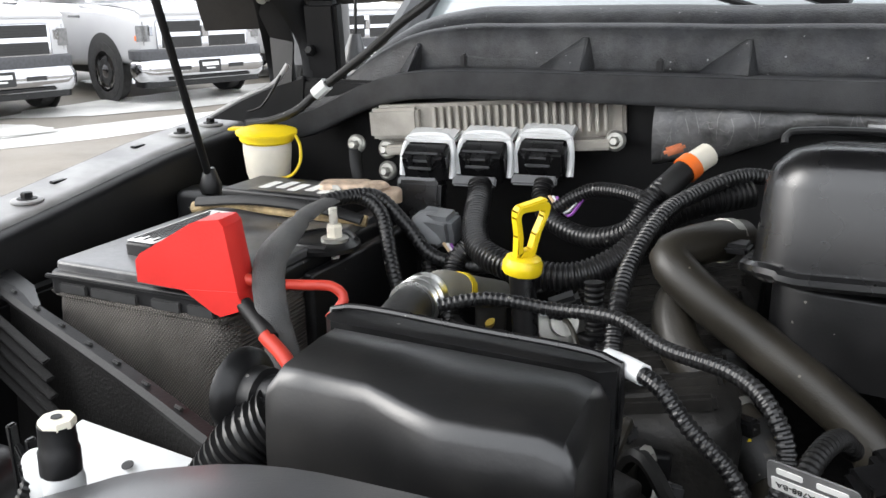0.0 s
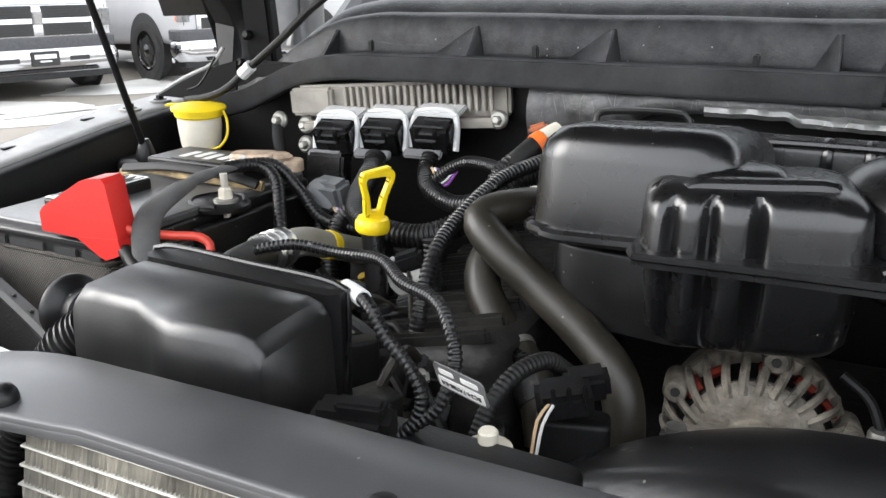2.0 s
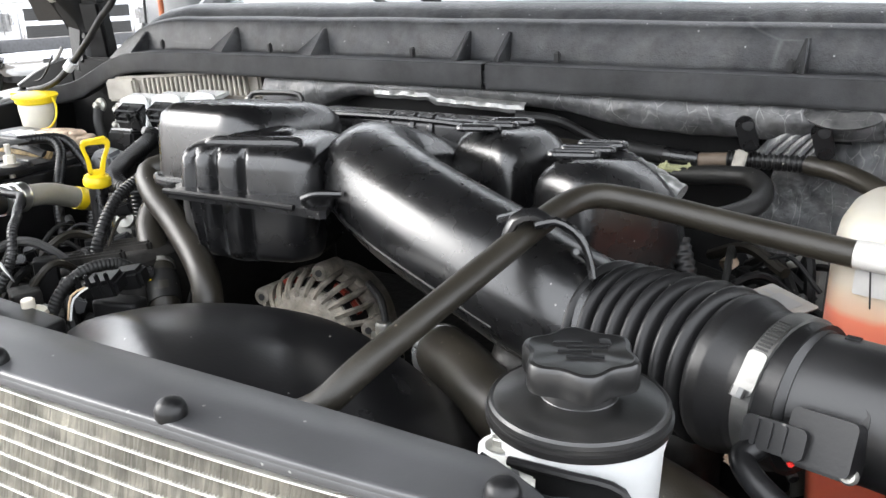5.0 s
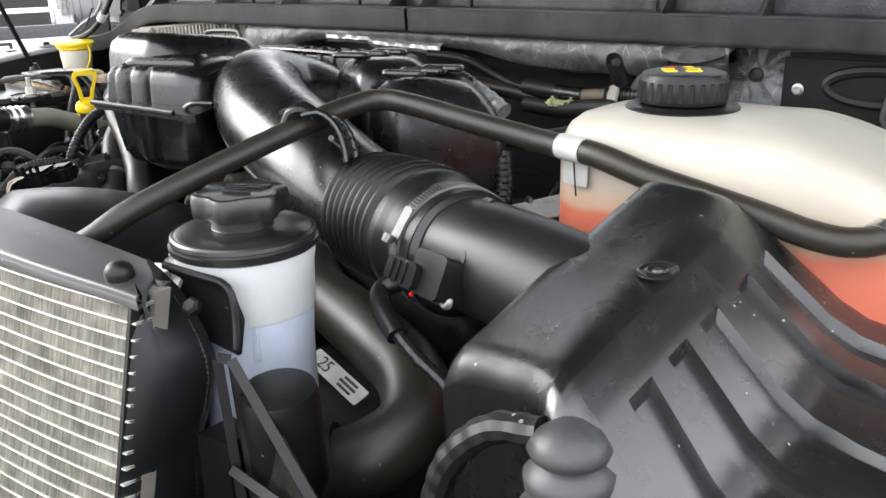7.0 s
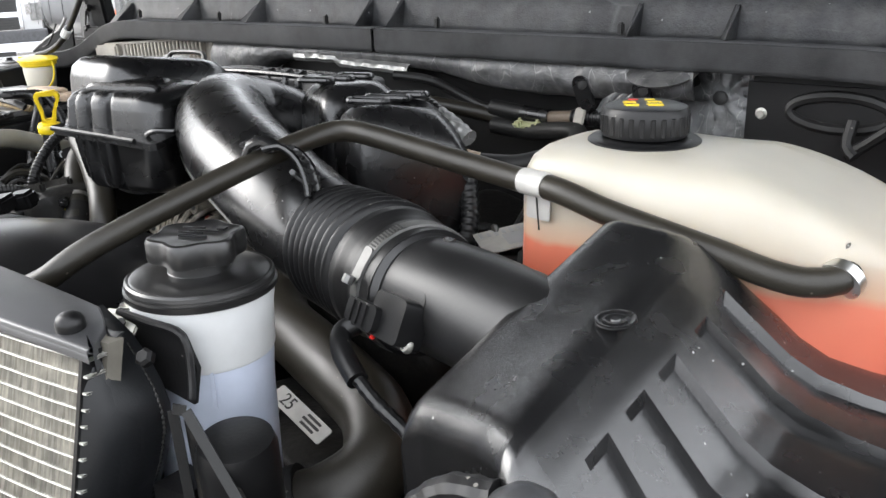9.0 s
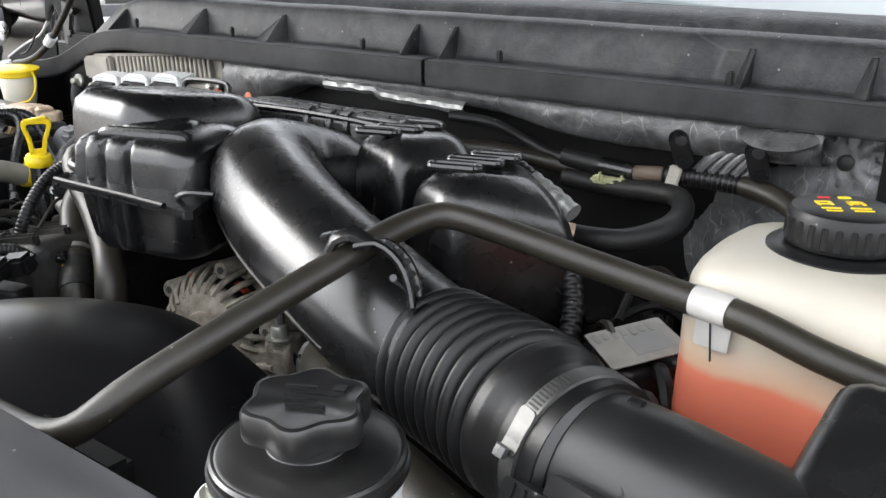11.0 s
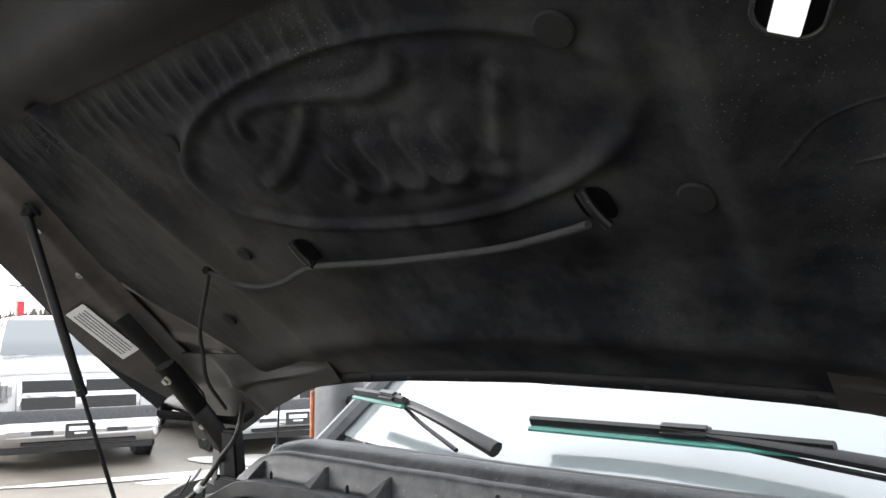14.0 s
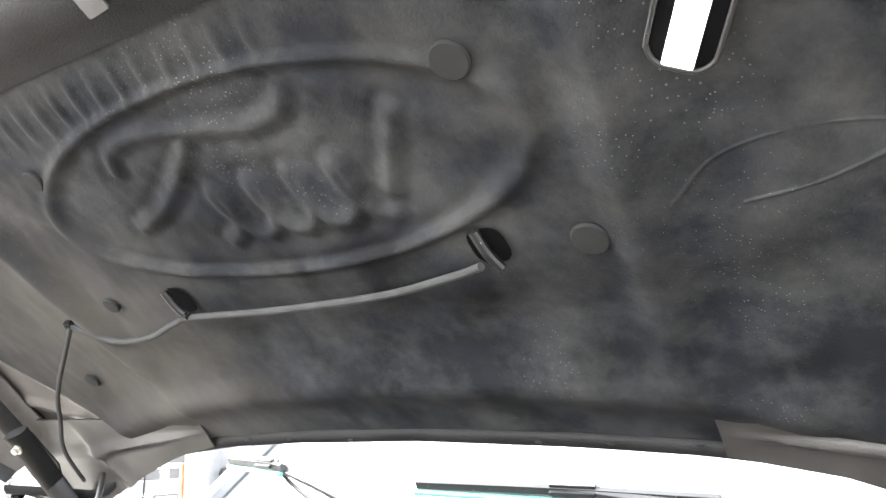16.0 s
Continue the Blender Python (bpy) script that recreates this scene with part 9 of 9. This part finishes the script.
    part("hose", tube([(0.515, 0.755, 1.425), (0.545, 0.755, 1.426), (0.575, 0.762, 1.428), (0.598, 0.79, 1.434), (0.602, 0.83, 1.440), (0.585, 0.87, 1.444), (0.55, 0.89, 1.440), (0.50, 0.915, 1.430), (0.47, 0.925, 1.428), (0.43, 0.925, 1.43)], 0.0108, 16, 0.008), rubber, o, smooth=60)
    part("joint", tube([(0.50, 0.735, 1.435), (0.53, 0.75, 1.428)], 0.010, 12, 0.006), bronze, o, "brownish joint")
    s = thing("taped_connector", (0.51, 0.73, 1.45), "silver-taped connector on a ribbed black lead", "connector")
    part("lead", tube([(0.452, 0.735, 1.492), (0.466, 0.730, 1.493), (0.490, 0.722, 1.488), (0.503, 0.718, 1.482)], 0.008, 10, ribs=0.006), conduit, s)
    part("tape", tube([(0.503, 0.718, 1.482), (0.526, 0.712, 1.474), (0.550, 0.706, 1.463)], 0.009, 10, ribs=0.012, depth=0.12), foil_bright, s, "crinkled silver tape")
    part("lock", block((0.520, 0.752, 1.40), (0.008, 0.006, 0.006), 0.002), red_plastic, s, "small red lock")
    c = thing("ribbed_lead", (0.55, 0.66, 1.33), "black ribbed lead dropping between the intake box and the bottle", "wiring loom")
    part("lead", tube([(0.552, 0.70, 1.42), (0.565, 0.685, 1.39), (0.572, 0.665, 1.36), (0.568, 0.645, 1.33), (0.56, 0.64, 1.28)], 0.010, 12, ribs=0.007), conduit, c)
    b = thing("barcode_card", (0.64, 0.649, 1.22), "white barcode sticker on a part low in the bay", "sticker")
    m = basis((0.638, 0.650, 1.388), (0.045, -0.042, 0), (0.012, 0.069, 0.01))
    part("card", plate(m, 0.060, 0.064, 0.001, 0.003), material("grimy_card", (0.26, 0.25, 0.23), 0.6, vary=0.25, dust=0.3), b)
    part("grey_field", plate(m @ Matrix.Translation((0.004, 0.009, 0.0009)), 0.030, 0.032, 0.0003, 0.001), ink_grey, b)
    for k in range(7):
        part("print_bar", plate(m @ Matrix.Translation((-0.018, -0.026 + 0.0075 * k, 0.0012)), 0.014 - 0.004 * (k % 2), 0.0035, 0.0003, 0.0003), ink_grey, b)
    part("seat", rbox(0.640, 0.649, 1.22, 1.381, 0.058, 0.056, 0.01, 0.006, -38), satin_black, b)
    for k, pts in enumerate((((0.60, 0.70, 1.34), (0.62, 0.76, 1.33), (0.60, 0.84, 1.35)), ((0.62, 0.66, 1.30), (0.64, 0.72, 1.32), (0.63, 0.80, 1.33), (0.60, 0.88, 1.34)), ((0.56, 0.72, 1.36), (0.585, 0.78, 1.34), (0.61, 0.83, 1.31)))):
        w2 = thing("brake_line", pts[1], "thin dull metal line in the gap beside the bottle", "line", "metal lines")
        part("line", tube(pts, 0.004, 8, 0.01), dark_metal if k else hose_rubber, w2)


build_firewall_dress()


# ---- the car park ----
def build_pickup(paint, label, group="parked pickups"):
    """A full-size pickup, nose along +x, front axle over the origin."""
    p = thing("pickup_truck", (0, 0, 0), label, "pickup truck", group)

    def section(x, w, z0, z1, rt, cr=0.0):
        pts = []
        for a, b in rrect(2 * w, z1 - z0, rt, 4):
            pts.append((x + cr * (1 - (a / w) ** 2), a, (z0 + z1) / 2 + b))
        return pts

    low = [section(0.90, 0.84, 0.62, 1.12, 0.12), section(0.86, 0.92, 0.55, 1.19, 0.12), section(0.75, 0.96, 0.5, 1.22, 0.14), section(0.4, 0.99, 0.5, 1.25, 0.14), section(0.0, 0.995, 0.5, 1.27, 0.12), section(-0.55, 0.99, 0.45, 1.29, 0.1), section(-1.2, 0.985, 0.42, 1.30, 0.08), section(-2.7, 0.985, 0.42, 1.31, 0.08), section(-2.75, 0.985, 0.45, 1.36, 0.06), section(-4.7, 0.98, 0.5, 1.38, 0.06), section(-4.78, 0.95, 0.6, 1.34, 0.06)]
    part("body", loft(low), paint, p, smooth=40)
    # hood crown
    rows = [[(x, y, curve1(x, [(-0.55, 1.31), (0.2, 1.30), (0.75, 1.24), (0.9, 1.17)]) + 0.05 * (1 - (y / 0.9) ** 2) * curve1(x, [(-0.5, 1), (0.85, 0.7), (0.9, 0.2)])) for y in (-0.9, -0.78, -0.6, -0.3, 0, 0.3, 0.6, 0.78, 0.9)] for x in (-0.55, -0.2, 0.2, 0.5, 0.75, 0.86, 0.9)]
    part("hood", sheet(rows, 0.03), paint, p, smooth=40)
    cab = []
    for x, w, z in ((-0.50, 0.90, 1.30), (-0.55, 0.89, 1.34), (-1.12, 0.76, 1.84), (-1.3, 0.73, 1.90), (-2.4, 0.73, 1.90), (-2.62, 0.74, 1.86), (-2.78, 0.85, 1.32)):
        cab.append([(x, -w, 1.28), (x, -w * 0.985, max(1.285, z - 0.10)), (x, -w * 0.93, max(1.288, z - 0.03)), (x, -w * 0.6, z), (x, w * 0.6, z), (x, w * 0.93, max(1.288, z - 0.03)), (x, w * 0.985, max(1.285, z - 0.10)), (x, w, 1.28)])
    part("cab", loft(cab), paint, p, smooth=50)
    rows = [[(x, y * w, z + 0.012) for y in (-1, -0.5, 0, 0.5, 1)] for x, w, z in ((-0.56, 0.80, 1.352), (-0.80, 0.76, 1.56), (-1.10, 0.69, 1.822))]
    part("windshield", sheet(rows, 0.01), pale_glass, p, smooth=60)
    for s in (-1, 1):
        for xs in ((-0.98, -1.72), (-1.80, -2.45)):
            a, b = xs
            q = [(a + (0.0 if a < -1.5 else 0.12), s * 0.906, 1.36), (b, s * 0.906, 1.36), (b - (0.05 if b < -2 else 0.0), s * 0.765, 1.79), (a - (0.0 if a < -1.5 else 0.17), s * 0.765, 1.79)]
            bm = bmesh.new()
            f = bm.faces.new([bm.verts.new(v) for v in q])
            r = bmesh.ops.extrude_face_region(bm, geom=[f])
            bmesh.ops.translate(bm, verts=[v for v in r["geom"] if isinstance(v, bmesh.types.BMVert)], vec=(0, s * 0.02, 0.006))
            part("side_window", bm, dark_glass, p)
        mir = part("mirror", rbox(-0.78, s * 1.08, 1.34, 1.56, 0.10, 0.2, 0.04, 0.04), satin_black, p)
        part("mirror_arm", block((-0.8, s * 0.96, 1.38), (0.06, 0.12, 0.05), 0.01), satin_black, mir)
        for xa in (-1.76, -2.6):
            part("door_seam", block((xa, s * 0.987, 0.95), (0.012, 0.006, 0.75), 0.001), ink, p)
        for xa in (-1.6, -2.42):
            part("door_handle", block((xa, s * 0.995, 1.18), (0.16, 0.03, 0.035), 0.01), paint, p)
        part("side_badge", block((-0.75, s * 0.992, 1.12), (0.35, 0.008, 0.03), 0.003), chrome, p, "small chrome badge bar")
    # nose: grille with four openings, chrome cross, lamps, bumper
    g = part("grille", rbox(0.90, 0, 0.70, 1.09, 0.10, 1.42, 0.045, 0.05), chrome, p, "chrome-framed grille with dark openings")
    for sy in (-1, 1):
        for z0, z1 in ((0.72, 0.88), (0.92, 1.072)):
            part("grille_opening", block((0.948, sy * 0.355, (z0 + z1) / 2), (0.02, 0.61, z1 - z0), 0.035), ink, g)
            for k in range(4):
                part("grille_slat", block((0.956, sy * 0.355, z0 + 0.025 + 0.03 * k), (0.006, 0.48, 0.004), 0.001), satin_black, g)
    part("grille_shield", block((0.965, 0, 0.93), (0.02, 0.11, 0.15), 0.03), chrome, g, "plain chrome shield")
    for s in (-1, 1):
        l = part("headlamp", block((0.81, s * 0.815, 0.92), (0.18, 0.28, 0.30), 0.05, (0, 0, -s * 28)), lens_glass, p, "clear headlamp")
        part("lamp_reflector", block((0.885, s * 0.775, 0.95), (0.05, 0.14, 0.16), 0.03, (0, 0, -s * 28)), chrome, l)
        part("marker", block((0.82, s * 0.925, 0.86), (0.08, 0.05, 0.10), 0.02, (0, 0, -s * 40)), orange, l, "amber marker")
    part("lower_valance", rbox(0.74, 0, 0.22, 0.36, 0.44, 1.84, 0.15, 0.03), satin_black, p, "dark grey lower valance")
    part("upper_valance", rbox(0.74, 0, 0.58, 0.72, 0.46, 1.97, 0.18, 0.03), material("grey_bumper_trim", (0.045, 0.046, 0.05), 0.5), p, "grey upper bumper trim")
    b = part("bumper", loft([[(0.77 + x, y, z) for x, y in rrect(0.52 - 2 * i, 2.0 - 2 * i, 0.2, 6)] for z, i in ((0.27, 0.10), (0.30, 0.05), (0.35, 0.018), (0.41, 0.004), (0.47, 0.0), (0.53, 0.008), (0.57, 0.03), (0.60, 0.07))]), chrome, p, "chrome front bumper", 60)
    part("bumper_slot", block((1.024, 0, 0.33), (0.02, 1.3, 0.035), 0.01), satin_black, b)
    pl = part("plate_frame", block((1.032, 0, 0.47), (0.02, 0.34, 0.17), 0.008), ink, b, "black plate")
    part("plate_bar", block((1.044, 0, 0.495), (0.004, 0.26, 0.05), 0.002), paper, pl)
    part("plate_bar", block((1.044, 0, 0.44), (0.004, 0.14, 0.02), 0.002), paper, pl)
    for s in (-1, 1):
        part("fog_slot", block((1.024, s * 0.42, 0.46), (0.02, 0.26, 0.07), 0.02), ink, b)
        part("tow_slot", block((0.985, s * 0.84, 0.46), (0.03, 0.12, 0.07), 0.02), material("dark_lamp", (0.1, 0.1, 0.1), 0.2), b)
    for x in (0.0, -3.57):
        for s in (-1, 1):
            part("wheel_arch", lathe((x, s * 0.985, 0.43), (0, s, 0), [(0.49, 0), (0.49, 0.012), (0.46, 0.014)], 32), ink, p)
            w = part("wheel", lathe((x, s * 0.80, 0.40), (0, s, 0), [(0.30, 0), (0.385, 0.02), (0.40, 0.06), (0.40, 0.16), (0.385, 0.205), (0.30, 0.215), (0.27, 0.20)], 36), tyre_rubber, p, "black tyre")
            part("rim", lathe((x, s * 0.975, 0.40), (0, s, 0), [(0.275, 0), (0.275, 0.035), (0.25, 0.03), (0.10, 0.02), (0.06, 0.04), (0.02, 0.042)], 30), chrome, w, "bright alloy rim")
            for k in range(5):
                a = 2 * math.pi * k / 5
                part("rim_gap", block((x + 0.17 * math.cos(a), s * 1.003, 0.40 + 0.17 * math.sin(a)), (0.10, 0.012, 0.07), 0.02, (0, -math.degrees(a), 0)), ink, w)
    part("underbody", block((-1.9, 0, 0.42), (5.2, 1.5, 0.22), 0.05), ink, p)
    return p


def place(ob, x, y, heading):
    ob.location = (x, y, GZ)
    ob.rotation_euler = (0, 0, radians(heading))
    return ob


first = place(build_pickup(white_paint, "white pickup truck with a chrome grille parked nose-out"), -10.25, 4.70, -15)
for x, y, h in ((-9.45, 7.35, -16), (-8.50, 10.0, -19), (-7.5, 12.9, -20)):
    copy_thing(first, pose(x, y, GZ, 0, 0, h))
place(build_pickup(silver_paint, "silver pickup truck parked behind the white row"), -16.4, 4.9, -110)
place(build_pickup(beige_paint, "beige pickup truck parked behind the white row"), -13.6, 10.6, -19)


def build_far_lot():
    rng = random.Random(11)
    cols = [(0.5, 0.05, 0.05), (0.08, 0.12, 0.3), (0.6, 0.6, 0.6), (0.05, 0.05, 0.06), (0.35, 0.36, 0.38), (0.7, 0.7, 0.7)]
    mats = [material("far_car_paint_%s" % n, c, 0.3, vary=0.03, bump=0.0, coat=1.0) for n, c in zip("abcdef", cols)]
    base = {}
    for i, m in enumerate(mats):
        c = thing("parked_car", (0, 0, 0), "small distant parked car", "car", "far parked cars")
        part("body", loft([[(x, y, z) for y, z in ((-w, 0.35), (-w, h - 0.1), (-w * 0.9, h), (w * 0.9, h), (w, h - 0.1), (w, 0.35))] for x, w, h in ((2.2, 0.75, 0.7), (2.0, 0.88, 0.85), (0.9, 0.9, 0.98), (-1.9, 0.9, 1.02), (-2.2, 0.8, 0.9))]), m, c)
        part("cab", loft([[(x, y * w, z) for y, z in ((-1, 0.95), (-0.85, h), (0.85, h), (1, 0.95))] for x, w, h in ((0.95, 0.85, 0.98), (0.2, 0.78, 1.5), (-1.2, 0.78, 1.52), (-1.9, 0.82, 1.0))]), dark_glass, c)
        for x in (1.4, -1.4):
            for s in (-1, 1):
                part("wheel", lathe((x, s * 0.72, 0.33), (0, s, 0), [(0.2, 0), (0.33, 0.02), (0.33, 0.18), (0.2, 0.2)], 14), tyre_rubber, c)
        c.matrix_basis = pose(-62, 12 + 3 * i, GZ, 0, 0, -15)
        base[i] = c
    for r in range(4):
        for k in range(16):
            copy_thing(base[rng.randrange(6)], pose(-60 - 16 * r + rng.uniform(-0.5, 0.5), -2 + 3.0 * k + (18 if r == 0 and k < 6 else 0) * 0 + rng.uniform(-0.4, 0.4), GZ, 0, 0, -15 + rng.uniform(-4, 4)))
    # light masts with banners
    for x, y in ((-70, 16.5), (-84, 22.5), (-100, 36), (-95, 45)):
        l = thing("light_mast", (x, y, 0), "tall car-park light mast with a red banner", "lamp post", "light masts")
        part("mast", tube([(x, y, 0), (x, y, 7.6)], 0.12, 8, 2), zinc, l)
        part("head", block((x, y, 7.7), (0.4, 1.8, 0.2), 0.05), ink_grey, l)
        part("banner", block((x, y + 0.5, 5.2), (0.04, 0.8, 1.6), 0.01, (0, 0, 8)), flag_red, l)
    b = thing("far_building", (-150, 40, 0), "low pale commercial building far behind the lot", "building")
    part("wall", block((-150, 44, 2.2), (12, 40, 4.4), 0.1), brick, b)
    part("roof", block((-150, 44, 4.6), (12.6, 40.6, 0.4), 0.1), ink_grey, b)
    for k in range(9):
        part("window", block((-143.9, 28 + 4 * k, 2.2), (0.2, 2.4, 1.8), 0.05), dark_glass, b)
    b = thing("far_building", (-170, 95, 0), "low pale commercial building far behind the lot", "building")
    part("wall", block((-170, 95, 4.2), (12, 30, 8.4), 0.1), brick, b)
    part("roof", block((-170, 95, 8.6), (12.6, 30.6, 0.5), 0.1), ink_grey, b)
    # leafless woods on the skyline: many thin upright twigs with an uneven top
    verts, faces = [], []
    for k in range(5200):
        a = radians(rng.uniform(95, 200))
        d = rng.uniform(190, 240)
        x, y = d * math.cos(a), d * math.sin(a)
        h = 8 + 3.2 * noise.noise((a * 9, 0, 0)) + 2.0 * noise.noise((a * 40, 1, 0)) + rng.uniform(-1, 1)
        w = rng.uniform(0.3, 1.1)
        tx, ty = -math.sin(a), math.cos(a)
        i = len(verts)
        lean = rng.uniform(-1, 1)
        verts += [(x - tx * w, y - ty * w, 0), (x + tx * w, y + ty * w, 0), (x + tx * (lean + w * 0.3), y + ty * (lean + w * 0.3), h * 0.8), (x + tx * lean, y + ty * lean, h)]
        faces.append((i, i + 1, i + 2, i + 3))
    me = bpy.data.meshes.new("far_woods")
    me.from_pydata(verts, [], faces)
    me.materials.append(far_wood)
    tagged(new("far_woods", me), "leafless brown woods along the skyline", "woods", kind="stuff")


build_far_lot()
